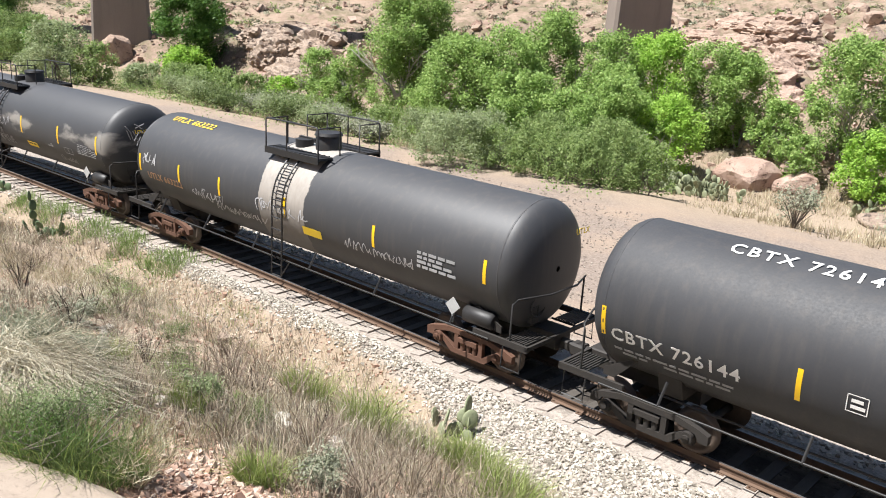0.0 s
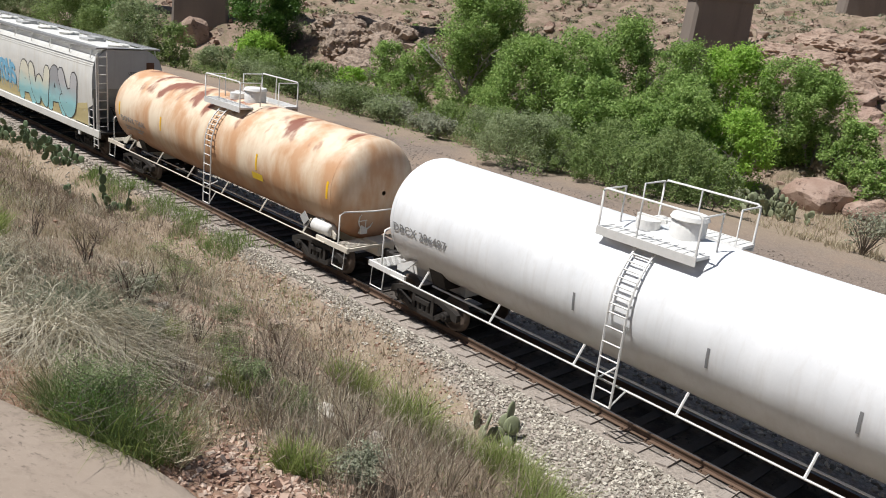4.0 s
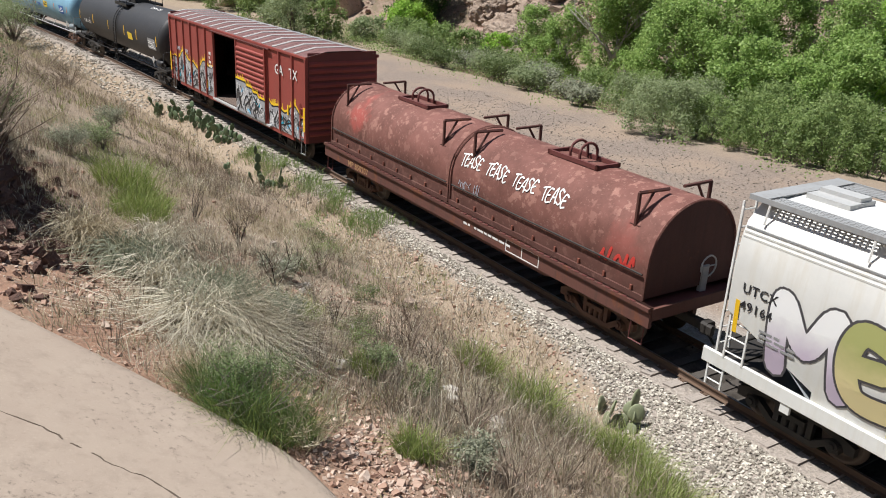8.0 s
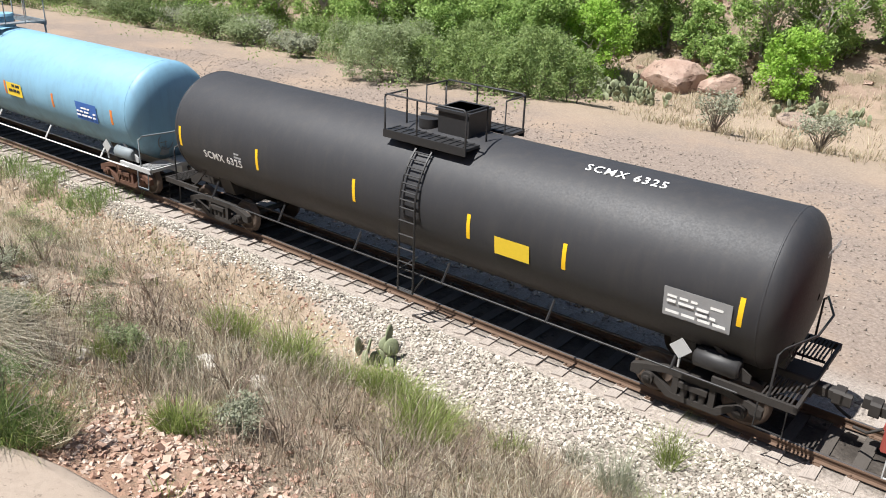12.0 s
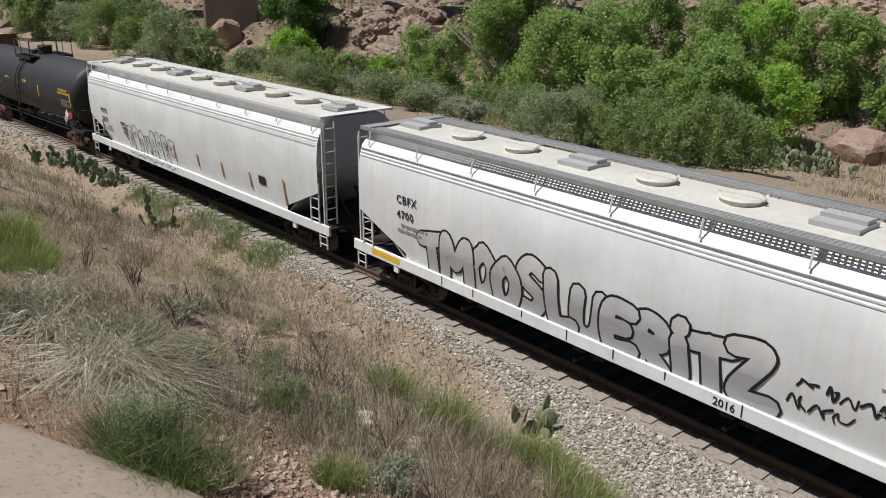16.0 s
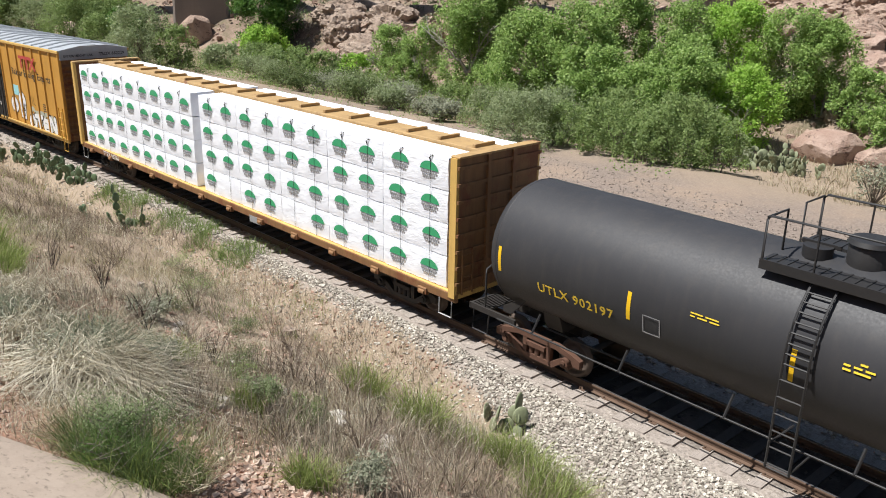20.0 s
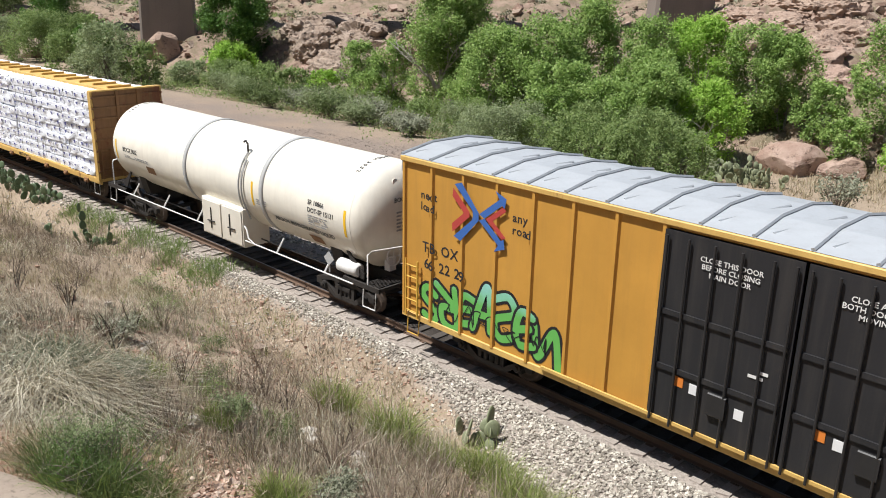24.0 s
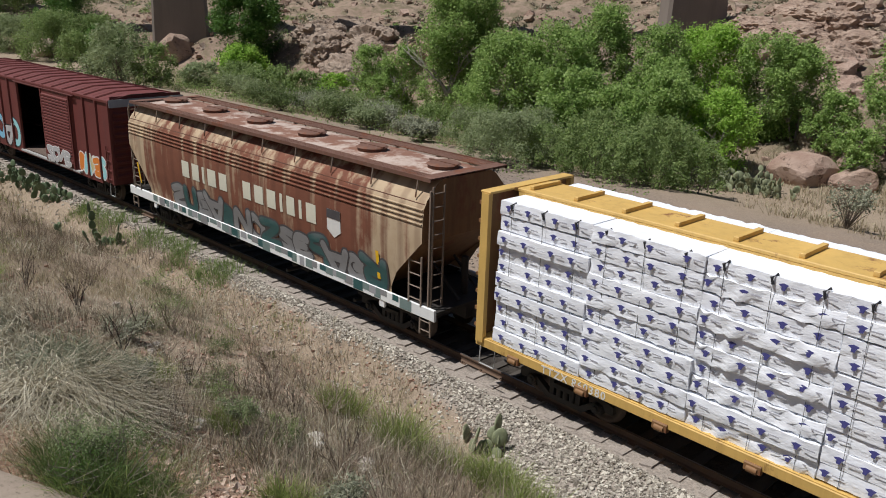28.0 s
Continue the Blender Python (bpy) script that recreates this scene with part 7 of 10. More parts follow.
    e, xc, h, bow = hopper("covered_hopper", "rust-streaked brown covered hopper with grey-green graffiti", -324.95, -341.85, M_UP, M_UPROOF, M_UPWALK, hatch='round', nh=6, cage=M_UPCAGE, endm=M_BROWNEND, sillm=M_HOPPER2, z_eave=3.95, z_roof=4.42, cut=1.25, ztop=2.9, fall=1.3, beads=(3.36, 3.48, 3.60, 3.72), hatchm=M_UPWALK)
    # the broad white name as plain blocks
    x = -h + 4.45
    for i, w in enumerate((0.48, 0.46, 0.14, 0.52, 0.46, None, 0.44, 0.48, 0.46, 0.14, 0.40, 0.14, 0.46)):
        if w is None:
            x += 0.75
            continue
        s = Shape()
        for j in range(4):
            z0, z1 = 2.40 + 0.14 * j, 2.40 + 0.14 * (j + 1)
            s.add([(xx, bow(zz) - 0.008, zz) for xx, zz in ((x, z0), (x + w, z0), (x + w, z1), (x, z1))], [(0, 1, 2, 3)])
        part("block_lettering", s, G_CREAM, e, "plain pale block in place of a letter")
        x += w + 0.215
    sh = [(x + 0.3, 3.0), (x + 0.9, 3.0), (x + 0.9, 2.4), (x + 0.6, 2.2), (x + 0.3, 2.4)]
    spray(e, "shield_emblem", [sh], 0, M_LETTERW, "plain white shield emblem", 0.01, bow)
    spray(e, "shield_emblem", [[(x + 0.3, 3.0), (x + 0.9, 3.0), (x + 0.9, 2.74), (x + 0.3, 2.74)]], 0, G_DARKLINE, "", 0.014, bow)
    pen_word(e, "SUBARNOZSEPAGR", -h + 3.6, h - 1.9, 1.26, 1.92, [two_tone("slate_and_sea_green", G_GREY, G_DKTEAL), two_tone("dark_teal_and_slate", G_DKTEAL, G_GREY), G_GREY], G_DARKLINE, lambda z: bow(z) - 0.006, 81, "grey-green graffiti letter along the sill", 0.13, 0.06, 0.14, jumble=True)
    rnd = random.Random(82)
    for i in range(44):
        x = -h + 2.0 + i * (2 * h - 3.0) / 44 + rnd.uniform(-0.1, 0.1)
        part("paint_drip", Shape().box(x, -1.486 - 0.001 * (i % 2), 1.24 - rnd.uniform(0.14, 0.31), x + rnd.uniform(0.2, 0.45), -1.482, 1.235), (G_SEA, G_GREY, G_DKTEAL, G_SEA, G_MIDGREY)[i % 5], e)
    for xx in (-h + 1.0, h - 2.1):
        part("reflective_strip", Shape().box(-0.06, -0.4, 0, 0.06, 0.4, 0.003), M_STRIP, e, "", flat(xx, 1.9, bow))


build_hoppers()


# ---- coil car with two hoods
# Dark brown that holds the shade of the hood ends; brackets use it too.
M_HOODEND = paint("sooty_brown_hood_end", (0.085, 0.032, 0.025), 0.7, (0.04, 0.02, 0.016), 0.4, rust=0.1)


def build_coil():
    x1, x0 = -101.7, -118.1
    xc, L = (x0 + x1) / 2, x1 - x0
    h = L / 2
    e = car("coil_car", "rust-red coil car with two round hoods", "coil car", xc, h - 2.1)
    part("deck", Shape().box(-h, -1.5, 1.12, h, 1.5, 1.30), M_COILSILL, e)
    for k in (-1, 1):
        part("side_sill", Shape().box(-h, k * 1.56, 0.95, h, k * 1.46, 1.45, c=0.02).box(-h, k * 1.62, 1.36, h, k * 1.46, 1.45), M_COILSILL, e)
        part("side_truss", Shape().prism([(-h + 3.2, 0.96), (-h + 3.6, 0.86), (h - 3.6, 0.86), (h - 3.2, 0.96)], k * 1.5, k * 1.42), M_COILSILL, e)
        bogie(e, k * (h - 2.1), M_RUSTIRON)
        part("end_step", Shape().tube([(k * (h - 0.55), -1.5, 1.0), (k * (h - 0.55), -1.52, 0.5), (k * (h - 0.15), -1.52, 0.5), (k * (h - 0.15), -1.5, 1.0)], 0.02, 5), M_REDMETAL, e)
        part("end_platform", Shape().box(k * h, -1.45, 1.30, k * (h - 0.5), 1.45, 1.34), M_REDMETAL, e)
        part("end_plank", Shape().box(k * (h + 0.02), -1.5, 1.2, k * (h - 0.06), 1.5, 1.42), M_COILSILL, e)
        part("brake_wheel", Shape().tube([(k * (h - 0.25), 0.5 + 0.26 * math.cos(a), 2.0 + 0.26 * math.sin(a)) for a in np.linspace(0, 2 * math.pi, 17)], 0.022, 5).tube([(k * (h - 0.25), 0.24, 2.0), (k * (h - 0.25), 0.76, 2.0)], 0.018, 5).box(k * (h - 0.3), 0.4, 1.35, k * (h - 0.4), 0.6, 2.0), M_GREYMETAL, e)
    # decking edge teeth seen as a row of slots
    for i in range(60):
        part("deck_cleat", shared("deck_cleat", lambda: Shape().box(0, -1.62, 1.45, 0.13, -1.57, 1.475), M_REDMETAL), M_REDMETAL, e, "", pose(-h + 0.2 + i * (L - 0.5) / 60, 0, 0))
    spans = [(-h + 0.35, -0.05, M_COIL2), (0.05, h - 0.35, M_HOOD2)]
    R, zc = 1.42, 2.28
    for a, b, m in spans:
        arc = [(-R, 1.5), (-R, 1.9)] + [(-R * math.cos(t), zc + R * math.sin(t) * 0.94) for t in np.linspace(0.0, math.pi, 21)] + [(R, 1.9), (R, 1.5)]
        n = len(arc)
        s = Shape()
        s.add([(x, y, z) for x in (a, b) for y, z in arc], [(i, i + 1, n + i + 1, n + i) for i in range(n - 1)], True)
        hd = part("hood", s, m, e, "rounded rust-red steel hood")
        for x in (a, b):
            part("hood_end", Shape().add([(x, y, z) for y, z in arc], [tuple(range(n))]), M_HOODEND, hd, "dark brown hood end with its shade in the colour")
            rim = [(x, y * 1.015, zc + (z - zc) * 1.015) for y, z in arc]
            part("hood_rim", Shape().tube(rim, 0.035, 5), m, hd)
        part("hood_skirt", Shape().box(a, -R - 0.05, 1.46, b, -R + 0.02, 1.58).box(a, R - 0.02, 1.46, b, R + 0.05, 1.58), m, hd)
        part("hood_rod", Shape().tube([(a + 0.1, -R - 0.05, 2.06), (b - 0.1, -R - 0.05, 2.06)], 0.022, 6), M_IRON, hd)
        for i in range(9):
            x = a + 0.4 + (b - a - 0.8) * i / 8
            part("clamp", shared("clamp/hood", lambda: Shape().box(-0.03, -R - 0.05, 1.6, 0.03, -R - 0.01, 1.72), M_COIL), M_COIL, hd, "", pose(x, 0, 0))
        zt = zc + R * 0.94
        mid = (a + b) / 2
        # lifting frame on the crown
        part("crown_frame", Shape().box(mid - 0.95, -0.4, zt - 0.03, mid + 0.95, -0.32, zt + 0.08).box(mid - 0.95, 0.32, zt - 0.03, mid + 0.95, 0.4, zt + 0.08).box(mid - 0.95, -0.4, zt - 0.03, mid - 0.87, 0.4, zt + 0.08).box(mid + 0.87, -0.4, zt - 0.03, mid + 0.95, 0.4, zt + 0.08), M_REDMETAL, hd)
        for dx in (-0.18, 0.18):
            part("lifting_arch", Shape().tube([(mid + dx, -0.3, zt), (mid + dx, -0.3, zt + 0.2)] + [(mid + dx, -0.3 * math.cos(t), zt + 0.2 + 0.26 * math.sin(t)) for t in np.linspace(0.3, math.pi - 0.3, 8)] + [(mid + dx, 0.3, zt + 0.2), (mid + dx, 0.3, zt)], 0.04, 6), M_REDMETAL, hd)
        for x in (a + 0.75, b - 0.75):
            for j in (-1, 1):
                br = Shape()
                y0, z0 = -1.18 * j, zc + 0.72
                br.tube([(x, y0, z0 - 0.05), (x, y0, zt + 0.12)], 0.05, 5)
                br.tube([(x, y0, zt + 0.12), (x, -0.25 * j, zt + 0.10)], 0.045, 5)
                br.tube([(x, y0, z0 + 0.05), (x, -0.72 * j, zt + 0.10)], 0.035, 5)
                br.box(x - 0.16, y0 - 0.03, z0 - 0.1, x + 0.16, y0 + 0.05, z0)
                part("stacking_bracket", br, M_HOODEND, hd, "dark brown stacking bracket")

    def bow(z):
        return -R * math.sqrt(max(0.02, 1 - (max(0, z - zc) / (R * 0.94)) ** 2)) - 0.004
    for k in range(4):
        pen_word(e, "TEASE", 0.35 + 1.2 * k, 1.3 + 1.2 * k, 2.72, 3.06, [M_LETTERW], None, bow, 91 + k, "", 0.02, 0.0)
    scrawl(e, 92, 0.4, 1.6, 2.0, 2.35, M_LETTERP, 0, bow, 0.012)
    scrawl(e, 94, h - 1.9, h - 0.8, 1.95, 2.35, G_RED, 0, bow, 0.05)
    words("MP 850207", 0.30, on_side(-h + 1.9, 1.02, -1.566), M_STRIPDIM, e, spread=1.1)
    small_print(e, on_side(1.0, 1.15, -1.566), 1, 2.2, M_LETTERW, 0.06, 0.1)
    part("stencil_frame", Shape().box(3.0, -1.565, 1.0, 4.4, -1.561, 1.03).box(3.0, -1.565, 1.32, 4.4, -1.561, 1.35).box(3.0, -1.565, 1.0, 3.03, -1.561, 1.35).box(4.37, -1.565, 1.0, 4.4, -1.561, 1.35).box(3.68, -1.565, 1.0, 3.71, -1.561, 1.35), M_LETTERW, e)
    ends(e, h)


build_coil()


# ---- centre-beam flat cars with wrapped lumber
def centerbeam(label, x1, x0, sillm=None, beamm=None, half=0.58):
    beamm = beamm or M_YELBEAM
    xc, L = (x0 + x1) / 2, x1 - x0
    h = L / 2
    e = car("centerbeam_flatcar", label, "flat car", xc, h - 2.4)
    part("deck", Shape().box(-h, -1.45, 0.98, h, 1.45, 1.12), M_YELBEAM, e)
    for k in (-1, 1):
        part("side_sill", Shape().box(-h, k * 1.47, 0.88, h, k * 1.38, 1.10, c=0.015), sillm or M_YELBEAM, e)
        part("fish_belly", Shape().prism([(-h + 4.5, 0.9), (-h + 6, 0.62), (h - 6, 0.62), (h - 4.5, 0.9)], k * 0.5, k * 0.42), M_YELBEAM, e)
        bogie(e, k * (h - 2.4))
        # bulkheads with posts, rungs and horizontal ribs
        # rusty brown, darkened so that the end's shade is in the colour
        b = part("bulkhead", Shape().box(k * h, -1.42, 1.1, k * (h - 0.10), 1.42, 4.55), M_BROWNEND, e, "rusty yellow ribbed bulkhead, browned with the shade of its face")
        for y in (-1.45, -0.45, 0.45, 1.45):
            part("bulkhead_post", Shape().box(k * (h - 0.02), y - 0.06, 1.0, k * (h - 0.24), y + 0.06, 4.56) if abs(y) > 1 else Shape().box(k * (h + 0.07), y - 0.06, 1.1, k * h, y + 0.06, 4.55), M_YELBEAM if abs(y) > 1 else M_BROWNEND, b)
        for i in range(8):
            part("bulkhead_rib", Shape().box(k * (h + 0.05), -1.5, 1.35 + i * 0.42, k * (h - 0.015), 1.5, 1.43 + i * 0.42), M_BROWNEND, b)
        part("bulkhead_cap", Shape().box(k * (h + 0.04), -1.48, 4.555, k * (h - 0.26), 1.48, 4.605, c=0.015), beamm, b)
        part("end_step", Shape().tube([(k * (h - 0.6), -1.45, 0.95), (k * (h - 0.6), -1.47, 0.45), (k * (h - 0.15), -1.47, 0.45), (k * (h - 0.15), -1.45, 0.95)], 0.02, 5), M_GREYMETAL, e)
        part("grab_ladder", ladder_shape(1.2, 0.36, 4), M_BROWNEND, e, "", pose(k * (h + 0.07), -1.15, 1.1, 0, 0, 90))
    # beam along the top: a broad plate with raised battens
    part("top_plate", Shape().box(-h + 0.1, -half, 4.50, h - 0.1, half, 4.58, c=0.015), beamm, e)
    for k in (-1, 1):
        part("top_chord", Shape().box(-h + 0.3, k * half, 4.40, h - 0.3, k * (half - 0.06), 4.50), beamm, e)
    n = 19
    for i in range(n):
        x = -h + 0.6 + (L - 1.2) * i / (n - 1)
        part("batten", shared("batten/%.2f" % half, lambda: Shape().box(-0.05, -half * 0.85, 4.58, 0.05, half * 0.85, 4.67, c=0.01), beamm), beamm, e, "", pose(x, 0, 0))
        part("beam_post", shared("beam_post", lambda: Shape().box(-0.09, -0.05, 1.1, 0.09, 0.05, 4.5), M_YELBEAM), M_YELBEAM, e, "", pose(x, 0, 0))
    part("beam_web", Shape().box(-h + 0.4, -0.02, 3.9, h - 0.4, 0.02, 4.5), M_YELBEAM, e)
    for i in range(12):
        x = -h + 1.2 + (L - 2.4) * i / 11
        part("winch", shared("winch", lambda: Shape().box(-0.16, -1.52, 0.80, 0.16, -1.40, 0.98, c=0.02).tube([(-0.1, -1.5, 0.86), (0.1, -1.5, 0.86)], 0.07, 8), M_BROWNEND), M_BROWNEND, e, "", pose(x, 0, 0))
    ends(e, h)
    return e, xc, h


def load(name, label, xc, half):
    e = tagged(new(name), label, "lumber load", "lumber loads on the flat cars")
    e.matrix_world = car_pose(xc, half, 0)
    MOVING.append((e, xc, half))
    return e


def bundle_mesh(key, w, hh, d, seed, slack=0.018):
    """A wrapped bundle with soft, uneven edges."""
    rnd = random.Random(seed)
    nx, nz = max(3, int(w / 0.13)), max(3, int(hh / 0.10))
    s = Shape()
    vs = []
    for i in range(nx + 1):
        for j in range(nz + 1):
            edge = min(i, nx - i, 2) / 2 * 0.5 + min(j, nz - j, 2) / 2 * 0.5
            vs.append((w * i / nx, -d + 0.03 * (1 - edge) - rnd.uniform(0, 1) ** 2 * slack, hh * j / nz + (rnd.uniform(-0.02, 0.02) if 0 < j < nz else rnd.uniform(-0.4, 0.1) * slack)))
    fs = [(i * (nz + 1) + j, (i + 1) * (nz + 1) + j, (i + 1) * (nz + 1) + j + 1, i * (nz + 1) + j + 1) for i in range(nx) for j in range(nz)]
    s.add(vs, fs, True)
    k = nz + 1
    top = [vs[i * k + nz] for i in range(nx + 1)]
    bot = [vs[i * k] for i in range(nx + 1)]
    s.add(top + [(x, 0, z) for x, y, z in top], [(i, i + 1, nx + 2 + i, nx + 1 + i) for i in range(nx)])
    s.add(bot + [(x, 0, z) for x, y, z in bot], [(i, i + 1, nx + 2 + i, nx + 1 + i) for i in range(nx)])
    for i in (0, nx):
        e_ = [vs[i * k + j] for j in range(k)]
        s.add(e_ + [(x, 0, z) for x, y, z in e_], [(j, j + 1, k + j + 1, k + j) for j in range(nz)])
    return s.mesh("lumber_bundle", M_WRAP)


def leaf_logo():
    """A printed half-disc mark over two bars."""
    s = Shape()
    n = 12
    pts = [(0.33 * math.cos(t), 0.22 * math.sin(t)) for t in np.linspace(0.02, math.pi - 0.02, n)]
    for i in range(n - 1):
        (a, b), (c, d) = pts[i], pts[i + 1]
        s.add([(a, 0, 0.02 + b), (c, 0, 0.02 + d), (c, 0, 0.02), (a, 0, 0.02)], [(0, 1, 2, 3)])
    return s


def build_centerbeams():
    e, xc, h = centerbeam("yellow center-beam flatcar with rusty bulkheads", -237.5, -261.4, M_BROWNEND, M_TANBEAM, 0.42)
    part("sill_plate", Shape().box(-h + 14.2, -1.478, 0.74, -h + 14.9, -1.47, 0.96), M_LETTERG, e)
    words("TTZX 85766", 0.26, on_side(-h + 2.4, 0.90, -1.475), M_LETTERW, e, spread=1.15)
    ld = load("lumber_load", "white-wrapped lumber bundles with green printed marks", xc, h - 2.4)
    rows, hh = 4, 0.84
    cols = [(-h + 0.5, -250.35 - xc - 0.55, 3), (-250.35 - xc, h - 0.45, 5)]
    logo = leaf_logo().mesh("printed_mark", M_GREENL)
    def letter_blocks(n, x, z0, z1):
        s = Shape()
        for i in range(n):
            w = 2 * x / n
            s.box(-x + i * w, -0.001, z0, -x + (i + 0.8) * w, 0.001, z1)
        return s.mesh("printed_bar", M_LETTERG)
    bars, bars2 = letter_blocks(7, 0.30, -0.08, -0.01), letter_blocks(6, 0.24, -0.17, -0.105)
    rnd = random.Random(8)
    for a, b, n in cols:
        w = (b - a) / n
        meshes = [bundle_mesh("b", w - 0.02, hh - 0.02, 1.36, k) for k in range(3)]
        for c in range(n):
            for r in range(rows):
                x, z = a + c * w, 1.14 + r * hh
                bd = part("lumber_bundle", meshes[(c + r) % 3], M_WRAP, ld, "", pose(x, 0, z))
                part("far_bundle", meshes[(c + r) % 3], M_WRAP, ld, "", pose(x + w, 0, z, 0, 0, 180))
                m = max(1, round(w / 1.12))
                for q in range(m):
                    if rnd.random() < 0.04:
                        continue
                    px, pz = w * (q + 0.5) / m + rnd.uniform(-0.08, 0.08), hh * 0.47 + rnd.uniform(-0.05, 0.05)
                    mk = part("printed_mark", logo, M_GREENL, bd, "", pose(px, -1.385, pz))
                    part("printed_bar", bars, M_LETTERG, bd, "", pose(px, -1.385, pz))
                    part("printed_bar", bars2, M_LETTERG, bd, "", pose(px, -1.385, pz))
            for q in (0.3, 0.75):
                x = a + (c + q) * w
                part("tie_down_strap", Shape().box(x, -1.395, 1.14, x + 0.007, -1.388, 4.5).tube([(x, -1.38, 4.3), (x - 0.04, -1.39, 4.40), (x + 0.05, -1.35, 4.47)], 0.016, 5), M_STRAP, ld)

    e, xc, h = centerbeam("yellow center-beam flatcar with weathered bulkheads", -300.1, -323.45)
    words("TTZX 860380", 0.26, on_side(-h + 2.0, 0.90, -1.475), M_LETTERW, e, spread=1.15)
    words("NEXT LOAD", 0.2, on_side(h - 8.0, 0.93, -1.475), M_LETTERK, e)
    ld = load("lumber_load", "white-wrapped narrow lumber bundles with violet marks", xc, h - 2.4)
    rows, hh = 10, 0.335
    n = 9
    a, b = -h + 0.48, h - 0.45
    w = (b - a) / n
    meshes = [bundle_mesh("b", w - 0.014, hh - 0.022, 1.36, 20 + k, (0.02, 0.03, 0.05, 0.025, 0.08, 0.04)[k]) for k in range(6)]
    mark = Shape().prism([(-0.09, 0.035), (0.0, 0.07), (0.095, 0.05), (0.05, 0.0), (0.03, -0.06), (-0.03, -0.06), (-0.03, 0.0)], -0.001, 0.001).mesh("printed_mark", M_PURPLE)
    dim = Shape().box(0.13, -0.001, 0.005, 0.33, 0.001, 0.03).mesh("printed_bar", M_LETTERP)
    for c in range(n):
        for r in range(rows):
            bd = part("lumber_bundle", meshes[(c * 5 + r * 3) % 6], M_WRAP, ld, "", pose(a + c * w + rnd.uniform(-0.006, 0.006), rnd.uniform(-0.09, 0.01), 1.14 + r * hh, rnd.uniform(-1.2, 1.2), rnd.uniform(-0.25, 0.25), 0))
            if r == rows - 1 or c in (0, n - 1):
                part("far_bundle", meshes[(c + r) % 6], M_WRAP, ld, "", pose(a + (c + 1) * w, 0, 1.14 + r * hh, 0, 0, 180))
            for q in range(4):
                px = w * (q + 0.3) / 4 + rnd.uniform(-0.12, 0.12)
                part("printed_mark", mark, M_PURPLE, bd, "", pose(px, -1.395, hh * 0.5))
                part("printed_bar", dim, M_LETTERP, bd, "", pose(px, -1.395, hh * 0.5))
        for q in (0.15, 0.5, 0.85):
            x = a + (c + q) * w
            part("tie_down_strap", Shape().box(x, -1.425, 1.14, x + 0.006, -1.415, 4.45).tube([(x, -1.40, 4.3), (x - 0.03, -1.42, 4.42), (x + 0.05, -1.34, 4.48)], 0.028, 5), M_STRAP, ld)
    # slack wrap sagging out between the straps
    for k in range(7):
        x, z, w2 = a + rnd.uniform(0.3, 0.95) * (b - a), 1.14 + hh * rnd.randint(3, 9), rnd.uniform(0.5, 1.1)
        vs = []
        for i in range(9):
            u = i / 8
            sag = math.sin(math.pi * u) ** 0.7
            for j in range(4):
                vs.append((x + w2 * u, -1.41 - 0.055 * sag * (0.0, 0.5, 1.0, 0.75)[j] - rnd.uniform(0, 0.02), z + 0.14 - (0.16 + 0.10 * sag) * j / 3))
        part("torn_wrap", Shape().add(vs, [(4 * i + j, 4 * i + j + 1, 4 * i + j + 5, 4 * i + j + 4) for i in range(8) for j in range(3)], True), M_WRAP, ld, "slack sagging fold of white wrap")



build_centerbeams()


# ---------------------------------------------------------------- railway track
def track_point(x, off, z):
    a = (track_y(x + 0.5) - track_y(x - 0.5))
    n = Vector((-a, 1.0, 0)).normalized()
    return Vector((x, track_y(x), z)) + n * off


